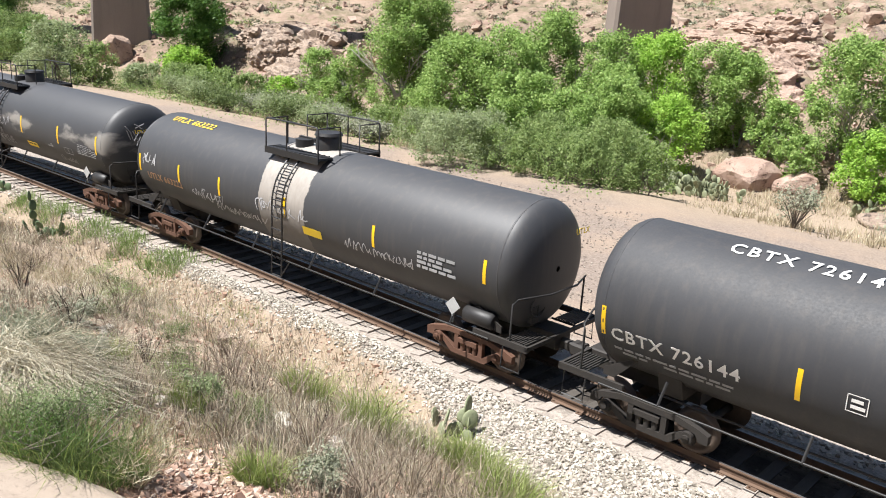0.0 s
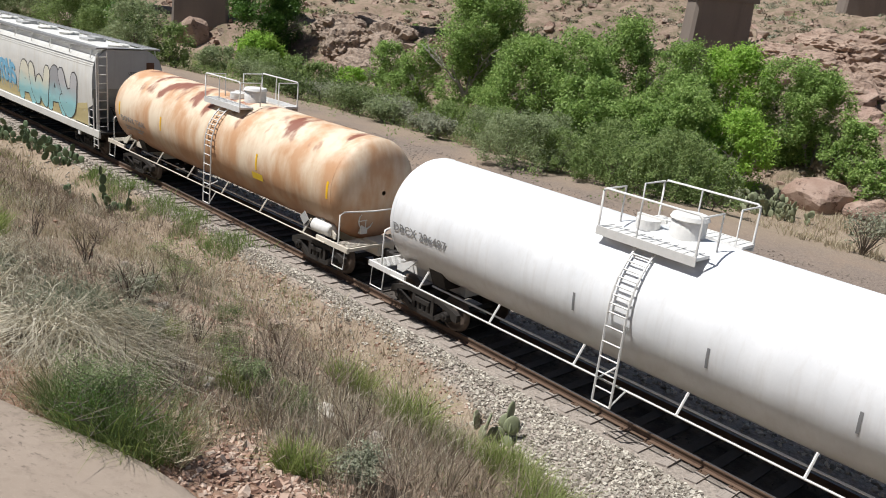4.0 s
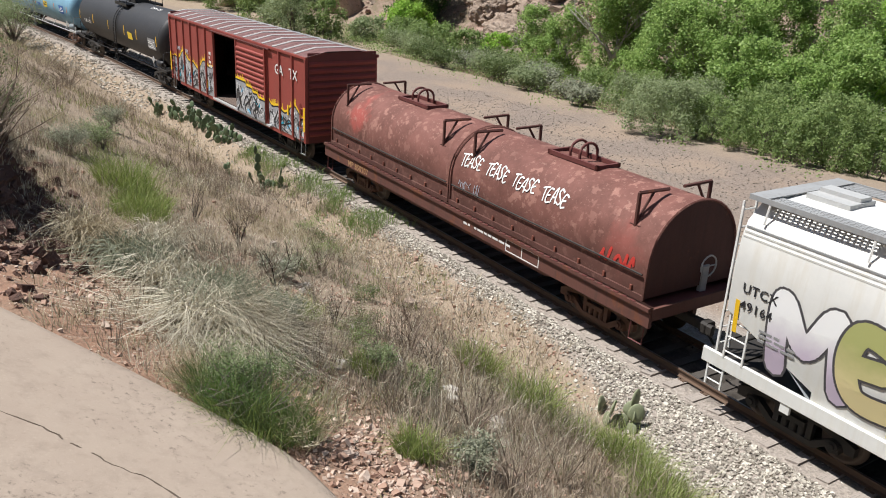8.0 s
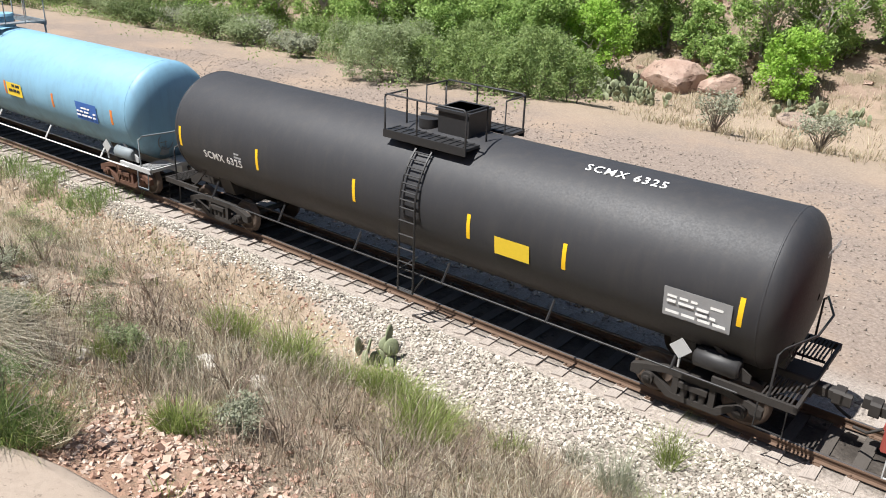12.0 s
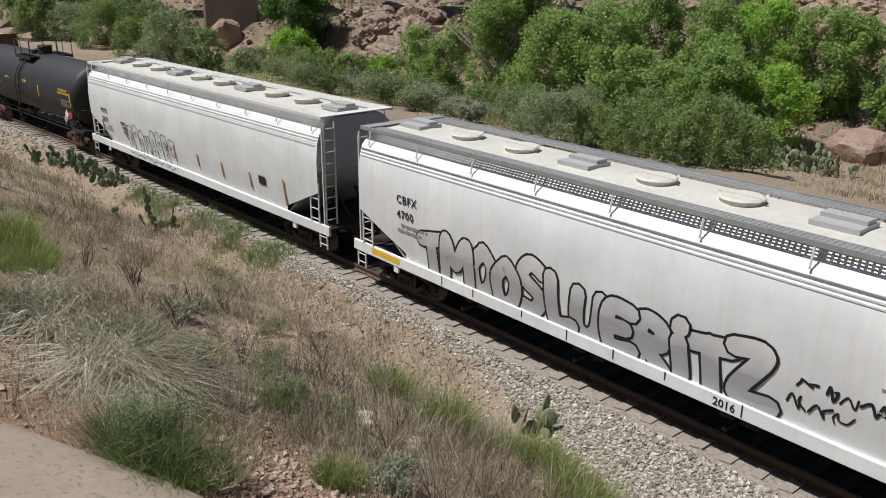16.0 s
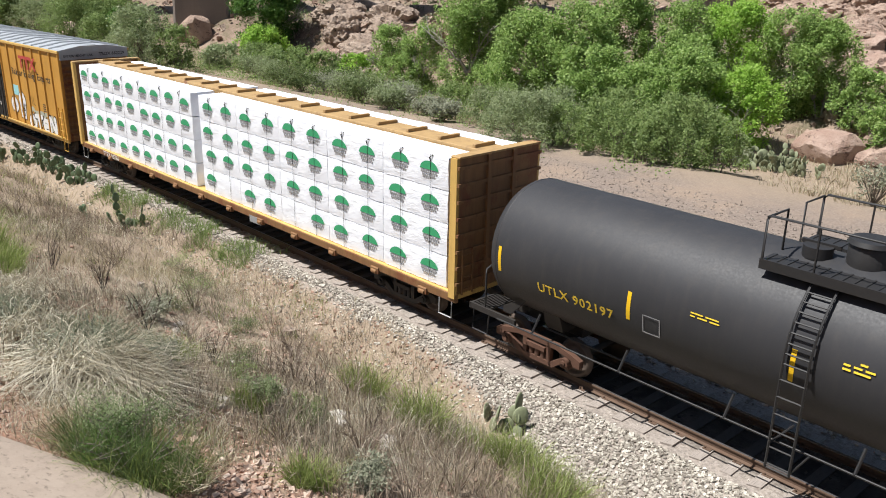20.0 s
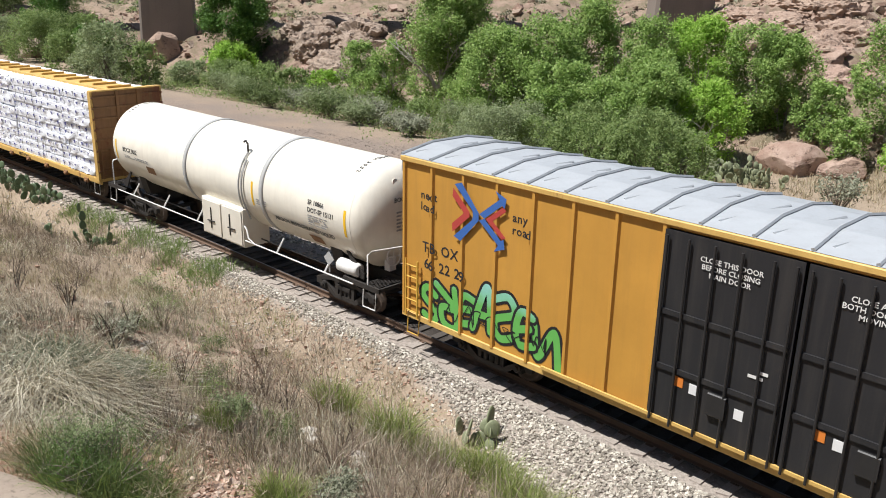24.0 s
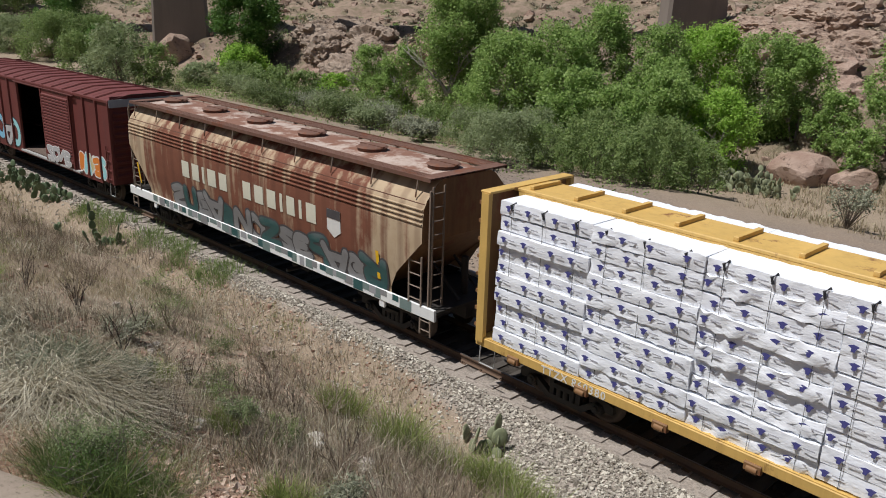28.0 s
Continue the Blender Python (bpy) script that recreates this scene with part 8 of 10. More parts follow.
def build_track():
    t = tagged(new("railway_track"), "single railway track of rusty rails on weathered ties", "railway track", kind="structure")
    xs = list(np.arange(-260, -60, 5.0)) + list(np.arange(-60, 6, 1.5)) + list(np.arange(6, 420, 25.0))
    prof = [(-0.075, -0.172), (-0.075, -0.160), (-0.012, -0.140), (-0.010, -0.050), (-0.036, -0.038), (-0.036, -0.006), (-0.028, 0.0), (0.028, 0.0), (0.036, -0.006), (0.036, -0.038), (0.010, -0.050), (0.012, -0.140), (0.075, -0.160), (0.075, -0.172)]
    for k in (-1, 1):
        n = len(prof)
        vs = [track_point(x, k * 0.7525 + p[0], p[1]) for x in xs for p in prof]
        s = Shape().add(vs, [(i * n + j, i * n + (j + 1) % n, (i + 1) * n + (j + 1) % n, (i + 1) * n + j) for i in range(len(xs) - 1) for j in range(n)])
        part("rail", s, M_RAILSIDE, t, "brown rusted steel rail")
        vs = [track_point(x, k * 0.7525 + o, 0.003) for x in xs for o in (-0.022, 0.022)]
        part("rail_head", Shape().add(vs, [(2 * i, 2 * i + 1, 2 * i + 3, 2 * i + 2) for i in range(len(xs) - 1)]), M_STEEL, t, "polished running surface")
    rnd = random.Random(4)
    ties = []
    for v in range(3):
        s = Shape().box(-0.115, -1.32, -0.36, 0.115, 1.32, -0.178, c=0.0)
        s.v = [(x + rnd.uniform(-0.012, 0.012), y + rnd.uniform(-0.05, 0.05), z + rnd.uniform(-0.008, 0.004)) for x, y, z in s.v]
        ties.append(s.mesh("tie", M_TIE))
    plate = Shape().box(-0.09, -0.14, -0.178, 0.09, 0.14, -0.168).box(-0.06, -0.115, -0.17, -0.03, -0.085, -0.13).box(0.03, 0.085, -0.17, 0.06, 0.115, -0.13).mesh("tie_plate", M_RAILSIDE)
    for i in range(150):
        x = 2.0 - 0.632 * i
        a = math.degrees(math.atan2(track_y(x + 0.5) - track_y(x - 0.5), 1.0))
        ob = part("tie", ties[i % 3], M_TIE, t, "", Matrix.Translation(track_point(x, rnd.uniform(-0.05, 0.05), rnd.uniform(-0.008, 0.006))) @ pose(0, 0, 0, 0, 0, a + rnd.uniform(-1.2, 1.2)))
        if x > -32:
            for k in (-1, 1):
                part("tie_plate", plate, M_RAILSIDE, ob, "", pose(0, k * 0.7525, 0))
    s = Shape()
    for i in range(150, 330):
        x = 2.0 - 0.632 * i
        p = track_point(x, 0, 0)
        s.box(x - 0.11, p.y - 1.3, -0.33, x + 0.11, p.y + 1.3, -0.178)
    tagged(part("distant_tie_row", s, M_TIE, t), kind="stuff")
    return t


TRACK = build_track()

# ---- stones
OCTA_V = np.array([(1, 0, 0), (-1, 0, 0), (0, 1, 0), (0, -1, 0), (0, 0, 1), (0, 0, -1)], float)
OCTA_F = np.array([(0, 2, 4), (2, 1, 4), (1, 3, 4), (3, 0, 4), (2, 0, 5), (1, 2, 5), (3, 1, 5), (0, 3, 5)])
# a chunkier stone: a cube with its corners pushed about
CUBE_V = np.array([(x, y, z) for x in (-1, 1) for y in (-1, 1) for z in (-1, 1)], float) * 0.72
CUBE_F = np.array([(0, 1, 3), (0, 3, 2), (4, 6, 7), (4, 7, 5), (0, 4, 5), (0, 5, 1), (2, 3, 7), (2, 7, 6), (0, 2, 6), (0, 6, 4), (1, 5, 7), (1, 7, 3)])


def stones(name, P, size, seed, mat, flat=0.75):
    """Many broken stones in one mesh."""
    r = np.random.RandomState(seed)
    n = len(P)
    V = CUBE_V[None] * r.uniform(0.55, 1.25, (n, 8, 3)) * r.uniform(0.6, 1.3, (n, 1, 3)) * np.asarray(size).reshape(-1, 1, 1)
    a = r.uniform(0, 6.28, n)
    b = r.uniform(-0.9, 0.9, n)
    ca, sa, cb, sb = np.cos(a)[:, None], np.sin(a)[:, None], np.cos(b)[:, None], np.sin(b)[:, None]
    x, y, z = V[..., 0], V[..., 1], V[..., 2] * flat
    y, z = y * cb - z * sb, y * sb + z * cb
    x, y = x * ca - y * sa, x * sa + y * ca
    co = np.stack([x, y, z], -1) + P[:, None]
    F = (CUBE_F[None] + (np.arange(n) * 8)[:, None, None]).reshape(-1, 3)
    return raw_mesh(name, co.reshape(-1, 3), F, mat)


def stone_material(name, a, b, c):
    n = Nodes(name)
    isl = n.node("ShaderNodeMath", i0=n.island(), i1=n.rand())
    r = n.math('FRACT', isl)
    col = n.ramp(r, [(0.0, a), (0.45, b), (0.8, c), (1.0, shade(c, 1.25))])
    f = n.noise(30, 4)
    col = n.mix(n.math('MULTIPLY', f, 0.5), col, shade(a, 0.7))
    return n.done(col, 0.9, 0.0, f, 0.4, 0.02, 0.2)


M_BALLAST = stone_material("pale_crushed_ballast", (0.19, 0.165, 0.135), (0.40, 0.36, 0.305), (0.60, 0.555, 0.475))
M_GRAVEL = stone_material("dull_brown_gravel", (0.17, 0.14, 0.115), (0.25, 0.21, 0.175), (0.33, 0.285, 0.24))
M_SHADESTONE = stone_material("oil_blackened_ballast", (0.03, 0.026, 0.023), (0.055, 0.047, 0.04), (0.10, 0.085, 0.07))
M_REDSTONE = stone_material("pinkish_broken_stone", (0.304, 0.184, 0.133), (0.442, 0.304, 0.23), (0.552, 0.442, 0.359))
M_GREYSTONE = stone_material("pale_field_stone", (0.33, 0.28, 0.24), (0.46, 0.41, 0.36), (0.60, 0.56, 0.50))


def curve_y(x):
    d = np.maximum(0.0, -(x + 12.0))
    return np.where(d < 150, CURVE * d * d / 2, CURVE * 11250 + CURVE * 150 * (d - 150))


def build_ballast():
    r = np.random.RandomState(11)
    sets = []
    for x0, x1, d0, d1, n, sz in ((-24, 3, -3.5, -0.75, 34000, 0.039), (-46, -24, -3.5, -0.75, 9000, 0.05), (-85, -46, -3.5, 3.4, 4500, 0.08), (-40, 3, 0.75, 3.5, 3500, 0.055)):
        x, d = r.uniform(x0, x1, n), r.uniform(d0, d1, n)
        if d1 < 0:
            keep = r.uniform(0, 1, n) < np.clip((d + shoulder(x) + 0.2 * lumps(x, d, 1.7) + 0.25) / 0.4, 0.05, 1)
            x, d = x[keep], d[keep]
        y = curve_y(x) + d
        z = terrain(x, y) + 0.012 - 0.05 * (np.abs(d) < 1.5)
        # sunk between the ties so that the tie tops stay clear
        ph = np.abs(((2.0 - x) / 0.632) % 1.0 - 0.5)
        on_tie = (ph > 0.3) & (np.abs(d) < 1.42 - 0.35 * r.uniform(0, 1, len(d)))
        keep = ~on_tie
        sets.append((np.stack([x, y, z], 1)[keep], r.uniform(0.6, 1.35, keep.sum()) * sz))
    P, S = np.concatenate([a for a, b in sets]), np.concatenate([b for a, b in sets])
    near = (P[:, 0] > -8.6) & (P[:, 0] < -4.5) & (P[:, 1] < -1.4) & (P[:, 1] > -2.9)
    pick = np.where(near)[0][:300]
    rest = np.ones(len(P), bool)
    rest[pick] = False
    tagged(part("ballast", stones("ballast", P[rest], S[rest], 1, M_BALLAST), M_BALLAST, TRACK, "pale grey crushed stone ballast"), kind="stuff")
    x, d = r.uniform(-48, 4, 9500), r.uniform(3.4, 19.5, 9500)
    y = curve_y(x) + d
    tagged(part("spread_gravel", stones("spread_gravel", np.column_stack([x, y, terrain(x, y) + 0.01]), r.uniform(0.022, 0.055, len(x)), 4, M_GRAVEL), M_GRAVEL, TRACK, "dull brown gravel beside the line"), kind="stuff")
    # dark stones between the rails carry the train's shade in their colour
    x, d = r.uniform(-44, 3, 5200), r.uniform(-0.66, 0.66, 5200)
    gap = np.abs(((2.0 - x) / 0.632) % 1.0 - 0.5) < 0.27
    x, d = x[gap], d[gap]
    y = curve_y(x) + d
    tagged(part("oily_ballast", stones("oily_ballast", np.column_stack([x, y, terrain(x, y) - 0.03]), r.uniform(0.03, 0.062, len(x)), 3, M_SHADESTONE), M_SHADESTONE, TRACK, "ballast between the rails, darkened to stand in for the train's shade"), kind="stuff")
    ms = [stones("ballast_stone", np.zeros((1, 3)), [0.05], 50 + k, M_BALLAST) for k in range(8)]
    for j, i in enumerate(pick):
        part("ballast_stone", ms[j % 8], M_BALLAST, TRACK, "", Matrix.Translation(P[i]) @ pose(0, 0, 0, 0, 0, j * 37 % 360))


# ---------------------------------------------------------------- plants
def leaf_material(name, a, b, c, trans=0.35, rough=0.55):
    n = Nodes(name)
    col = n.ramp(n.island(), [(0.0, a), (0.5, b), (1.0, c)])
    big = n.noise(0.8, 3)
    col = n.mix(n.math('MULTIPLY', big, 0.3), col, shade(a, 0.85))
    n.done(col, rough, spec=0.3)
    tr = n.t.nodes.new("ShaderNodeBsdfTranslucent")
    n.put(tr.inputs[0], col)
    mx = n.t.nodes.new("ShaderNodeMixShader")
    mx.inputs[0].default_value = trans
    n.t.links.new(n.p.outputs[0], mx.inputs[1])
    n.t.links.new(tr.outputs[0], mx.inputs[2])
    n.t.links.new(mx.outputs[0], n.t.nodes["Material Output"].inputs[0])
    return n.mat


M_COTTON = leaf_material("cottonwood_leaves", (0.158, 0.259, 0.0624), (0.278, 0.403, 0.11), (0.442, 0.566, 0.192), 0.45)
M_COTTON2 = leaf_material("bright_cottonwood_leaves", (0.22, 0.37, 0.055), (0.33, 0.52, 0.085), (0.45, 0.64, 0.14), 0.5)
M_DENSE = leaf_material("dense_tree_leaves", (0.055, 0.125, 0.022), (0.09, 0.185, 0.032), (0.14, 0.25, 0.05))
M_DARKLEAF = leaf_material("shrub_leaves", (0.075, 0.11, 0.035), (0.12, 0.165, 0.05), (0.18, 0.225, 0.085))
M_MESQ = leaf_material("mesquite_leaves", (0.19, 0.24, 0.11), (0.28, 0.335, 0.165), (0.37, 0.42, 0.235), 0.45)
M_FEATHER = leaf_material("feathery_mesquite_leaves", (0.135, 0.20, 0.06), (0.225, 0.31, 0.10), (0.35, 0.43, 0.17), 0.45)
M_SAGE = leaf_material("grey_green_sage", (0.198, 0.211, 0.14), (0.288, 0.302, 0.207), (0.378, 0.387, 0.288), 0.3)
M_BRUSH = leaf_material("dark_desert_brush", (0.075, 0.085, 0.045), (0.125, 0.13, 0.07), (0.19, 0.185, 0.11), 0.2)
M_STRAW = leaf_material("dry_straw_grass", (0.264, 0.216, 0.136), (0.493, 0.418, 0.282), (0.66, 0.585, 0.431), 0.3)
M_PALE = leaf_material("bleached_grass", (0.30, 0.262, 0.185), (0.60, 0.545, 0.42), (0.84, 0.785, 0.64), 0.3)
M_GRASS = leaf_material("green_bunch_grass", (0.171, 0.225, 0.0495), (0.252, 0.31, 0.0855), (0.36, 0.387, 0.153), 0.4)
M_TWIG = leaf_material("dead_grey_twigs", (0.14, 0.108, 0.078), (0.30, 0.24, 0.175), (0.46, 0.385, 0.29), 0.1, 0.9)
M_DARKTWIG = leaf_material("dark_bare_twigs", (0.03, 0.022, 0.018), (0.065, 0.048, 0.038), (0.12, 0.09, 0.07), 0.0, 0.9)
M_BROWNTWIG = leaf_material("brown_dry_weed_stems", (0.11, 0.08, 0.06), (0.25, 0.19, 0.145), (0.42, 0.34, 0.265), 0.05, 0.9)
M_BARK = plain("rough_bark", (0.17, 0.14, 0.115), 0.9, 0.0, 0.35, 12, 0.6, 0.02)
M_PALEBARK = plain("pale_cottonwood_bark", (0.36, 0.33, 0.29), 0.9, 0.0, 0.3, 8, 0.5, 0.02)
M_CACTUS = plain("prickly_pear_skin", (0.115, 0.165, 0.085), 0.6, 0.0, 0.3, 10, 0.3, 0.01)
M_CACTUS2 = plain("faded_prickly_pear_skin", (0.22, 0.24, 0.14), 0.65, 0.0, 0.3, 10, 0.3, 0.01)


def blade_mesh(name, base, height, lean, width, mat, bend=0.5, seed=0):
    """Grass blades or twigs: each a narrow bent strip. lean: offset of the tip."""
    r = np.random.RandomState(seed)
    n = len(base)
    a = r.uniform(0, 6.28, n)
    side = np.stack([np.cos(a), np.sin(a), np.zeros(n)], 1) * np.asarray(width).reshape(-1, 1)
    up = np.zeros((n, 3))
    up[:, 2] = height
    L3 = np.concatenate([lean, np.zeros((n, 1))], 1)
    mid = base + up * 0.58 + L3 * (0.58 ** (1 + bend))
    tip = base + up * (1 - 0.25 * np.minimum(1.5, np.linalg.norm(lean, axis=1, keepdims=True) / np.maximum(0.05, np.asarray(height).reshape(-1, 1)))) + L3
    co = np.stack([base - side, base + side, mid - side * 0.7, mid + side * 0.7, tip], 1).reshape(-1, 3)
    F = (np.array([(0, 1, 3), (0, 3, 2), (2, 3, 4)])[None] + (np.arange(n) * 5)[:, None, None]).reshape(-1, 3)
    return raw_mesh(name, co, F, mat)


def tufts(name, C, per, rad, hmin, hmax, spread, width, mat, seed, droop=0.0):
    """Blades in clumps round the centres C (x, y); on the ground."""
    r = np.random.RandomState(seed)
    C = np.asarray(C, float)
    n = len(C) * per
    cc = np.repeat(C, per, 0)
    scale = np.repeat(r.uniform(0.6, 1.25, len(C)), per)
    ang, q = r.uniform(0, 6.28, n), np.sqrt(r.uniform(0, 1, n))
    off = np.stack([np.cos(ang), np.sin(ang)], 1) * (q * rad)[:, None]
    xy = cc + off
    z = terrain(xy[:, 0], xy[:, 1]) - 0.02
    h = r.uniform(hmin, hmax, n) * scale
    lean = off / max(rad, 1e-3) * (h * spread)[:, None] * r.uniform(0.4, 1.3, n)[:, None] + r.normal(0, 0.12 if per < 100 else 0.42, (n, 2)) * h[:, None]
    if droop:
        lean[:, 0] += droop * h
    return blade_mesh(name, np.column_stack([xy, z]), h, lean, r.uniform(0.5, 1.2, n) * width, mat, 0.6, seed)


def on_apron(x, y):
    ax, ay = np.array([p[0] for p in APRON]), np.array([p[1] for p in APRON])
    return y < np.interp(x, ax, ay) + 0.05


def slope_points(n, seed, x0, x1, u0, u1, f=0.5, thr=-0.2, sd=0.0):
    """Random places on the near bank where a patchy density allows."""
    r = np.random.RandomState(seed)
    x, u = r.uniform(x0, x1, n), r.uniform(u0, u1, n)
    y = curve_y(x) - u
    keep = (lumps(x, y, f, sd) + r.normal(0, 0.35, n) > thr) & ~on_apron(x, y) & (u > shoulder(x) + 0.1 + 0.25 * r.normal(0, 1, n))
    return np.stack([x, y], 1)[keep]


def build_grass():
    def stuff(name, me, label):
        return tagged(new(name, me), label, "grass", kind="stuff")
    # less grass on the bare stony patch beside the apron
    def thin(P, k):
        r = np.random.RandomState(k)
        bare = np.exp(-(((P[:, 0] + 8.2) / 2.2) ** 2 + ((P[:, 1] + 9.8) / 1.1) ** 2)) + 0.8 * np.exp(-(((P[:, 0] + 14.6) / 3.0) ** 2 + ((P[:, 1] + 13.6) / 1.2) ** 2)) + 0.4 * np.exp(-(((P[:, 0] + 12.5) / 2.5) ** 2 + ((P[:, 1] + 3.9) / 0.7) ** 2))
        bare = np.maximum(bare, 0.85 * ease(lumps(P[:, 0], P[:, 1], 0.75, 21), 0.25, 0.5))
        return P[r.uniform(0, 1, len(P)) > bare]
    P = thin(slope_points(11500, 1, -32, 4, 1.9, 13.5, 0.7, 0.0), 1)
    stuff("dry_grass", tufts("dry_grass", P, 8, 0.19, 0.12, 0.38, 0.9, 0.008, M_STRAW, 2), "dry straw-coloured grass on the bank")
    P = thin(slope_points(3600, 2, -32, 4, 2.0, 13.5, 0.9, 0.1, 8.0), 7)
    stuff("bleached_grass", tufts("bleached_grass", P, 12, 0.24, 0.16, 0.5, 1.2, 0.007, M_PALE, 12), "pale bleached grass lying over on the bank")
    P = thin(slope_points(3200, 3, -34, 4, 2.1, 13.5, 0.5, 0.1, 3.0), 2)
    stuff("dead_brush", tufts("dead_brush", P, 9, 0.22, 0.25, 0.66, 0.9, 0.006, M_TWIG, 4), "grey dead brush and stalks on the bank")
    P = thin(slope_points(3400, 13, -34, 4, 2.1, 12.5, 0.6, 0.1, 6.0), 12)
    stuff("brown_weeds", tufts("brown_weeds", P, 10, 0.2, 0.25, 0.75, 0.7, 0.0055, M_BROWNTWIG, 14), "thin brown weed stems on the bank")
    P = thin(slope_points(1900, 5, -32, 4, 2.1, 13.0, 0.6, 0.45, 7.0), 3)
    stuff("green_grass", tufts("green_grass", P, 16, 0.16, 0.12, 0.36, 0.8, 0.006, M_GRASS, 6), "patches of green bunch grass on the bank")
    P = thin(slope_points(1500, 15, -32, 4, 3.8, 12.5, 0.8, 0.35, 5.0), 4)
    stuff("sage_brush", tufts("sage_brush", P, 20, 0.22, 0.1, 0.3, 0.9, 0.008, M_SAGE, 16), "low grey-green herbs on the bank")
    P = slope_points(4600, 7, -110, -32, 2.0, 16, 0.4, -0.35)
    stuff("dry_grass", tufts("dry_grass", P, 9, 0.28, 0.15, 0.5, 0.9, 0.012, M_STRAW, 8), "dry grass further along the bank")
    P = slope_points(2500, 9, -110, -32, 3.6, 16, 0.35, 0.2, 3.0)
    stuff("dead_brush", tufts("dead_brush", P, 12, 0.35, 0.3, 0.8, 0.9, 0.010, M_TWIG, 10), "dead brush further along the bank")
    P = slope_points(900, 10, -110, -32, 3.6, 16, 0.3, 0.4, 7.0)
    stuff("green_grass", tufts("green_grass", P, 14, 0.3, 0.2, 0.5, 0.9, 0.013, M_GRASS, 11), "green tufts further along the bank")
    # a dense grey tangle low on the bank
    P = slope_points(520, 41, -11, -1.5, 4.2, 9.0, 0.9, -0.5, 4.0)
    stuff("dead_brush", tufts("dead_brush", P, 13, 0.28, 0.3, 0.85, 1.0, 0.006, M_TWIG, 42), "dense tangle of grey twigs low on the bank")
    P = slope_points(900, 43, -12, -1.5, 3.4, 8.0, 0.8, -0.1, 6.0)
    stuff("bleached_grass", tufts("bleached_grass", P, 13, 0.22, 0.25, 0.7, 0.8, 0.006, M_PALE, 44), "tall pale grass at the edge of the ballast")
    # green weeds at the foot of the ballast
    r = np.random.RandomState(20)
    x = r.uniform(-34, -22, 480)
    P = np.stack([x, curve_y(x) - r.normal(2.1, 0.42, 480)], 1)
    P = P[lumps(P[:, 0], P[:, 1], 2.4, 2) > -0.2]
    stuff("track_weeds", tufts("track_weeds", P, 14, 0.16, 0.15, 0.5, 0.8, 0.009, M_FEATHER, 21), "green weeds at the edge of the ballast")
    # far side of the line: sparse dry grass on the dirt
    x, y = r.uniform(-95, 2, 5200), r.uniform(23, 42, 5200)
    k = lumps(x, y, 0.25, 2) + r.normal(0, 0.3, 5200) + 0.5 * ease(y, 18, 24) > 0.45
    stuff("dry_grass", tufts("dry_grass", np.stack([x, y], 1)[k], 10, 0.4, 0.2, 0.6, 0.8, 0.02, M_STRAW, 23), "dry grass on the flat beyond the line")
    # tall single stalks in the foreground
    P = thin(slope_points(420, 31, -18, -2, 3.8, 10.5, 0.8, 0.0), 9)
    stuff("dry_stalks", tufts("dry_stalks", P, 6, 0.14, 0.6, 1.2, 0.5, 0.0055, M_BROWNTWIG, 32), "tall thin dry stalks in the foreground")


def leaf_cloud(name, centres, spread, per, size, mat, seed, flat=0.75):
    """Small folded leaves scattered round many clump centres."""
    r = np.random.RandomState(seed)
    C = np.asarray(centres, float)
    n = len(C) * per
    P = np.repeat(C, per, 0) + r.normal(0, 1, (n, 3)) * np.array([1, 1, flat]) * np.repeat(np.asarray(spread, float).reshape(-1, 1) * np.ones((len(C), 1)), per, 0)
    nrm = r.normal(0, 1, (n, 3)) + np.array([-0.2, -0.4, 1.1])
    nrm /= np.linalg.norm(nrm, axis=1, keepdims=True)
    t = np.cross(nrm, r.normal(0, 1, (n, 3)))
    t /= np.linalg.norm(t, axis=1, keepdims=True) + 1e-9
    b = np.cross(nrm, t)
    s = (r.uniform(0.6, 1.3, n) * size)[:, None]
    co = np.stack([P - t * s, P + b * s * 0.62 + nrm * s * 0.1, P + t * s, P - b * s * 0.62 + nrm * s * 0.1], 1).reshape(-1, 3)
    return raw_mesh(name, co, np.arange(n * 4).reshape(-1, 4), mat)


def limb(s, p, d, l, r, depth, rnd, tips):
    """A branching, tapering limb; its ends are collected in tips."""
    q = p + d * l
    m = p + d * l * 0.5 + Vector((rnd.uniform(-1, 1), rnd.uniform(-1, 1), 0)) * l * 0.06
    s.tube([p, m, q], [r, r * 0.8, r * 0.6], 6 if depth > 1 else 5, False)
    if depth == 0:
        tips.append(q)
        return
    for k in range(rnd.choice((2, 3, 3))):
        a = rnd.uniform(0, 6.28)
        e = (d + Vector((math.cos(a), math.sin(a), rnd.uniform(-0.1, 0.45))) * rnd.uniform(0.45, 0.85)).normalized()
        limb(s, q - d * l * rnd.uniform(0, 0.3), e, l * rnd.uniform(0.62, 0.85), r * 0.58, depth - 1, rnd, tips)
    tips.append(q)


def leaf_points(name, P, size, mat, seed, lift=1.1):
    """One small three-cornered leaf at every point."""
    r = np.random.RandomState(seed)
    n = len(P)
    nrm = r.normal(0, 1, (n, 3)) + np.array([-0.3, -0.5, lift])
    nrm /= np.linalg.norm(nrm, axis=1, keepdims=True)
    t = np.cross(nrm, r.normal(0, 1, (n, 3)))
    t /= np.linalg.norm(t, axis=1, keepdims=True) + 1e-9
    b = np.cross(nrm, t)
    s = (r.uniform(0.6, 1.3, n) * size)[:, None]
    co = np.stack([P - t * s - b * s * 0.45, P - t * s * 0.3 + b * s * 0.75, P + t * s - b * s * 0.2], 1).reshape(-1, 3)
    return raw_mesh(name, co, np.arange(n * 3).reshape(-1, 3), mat)


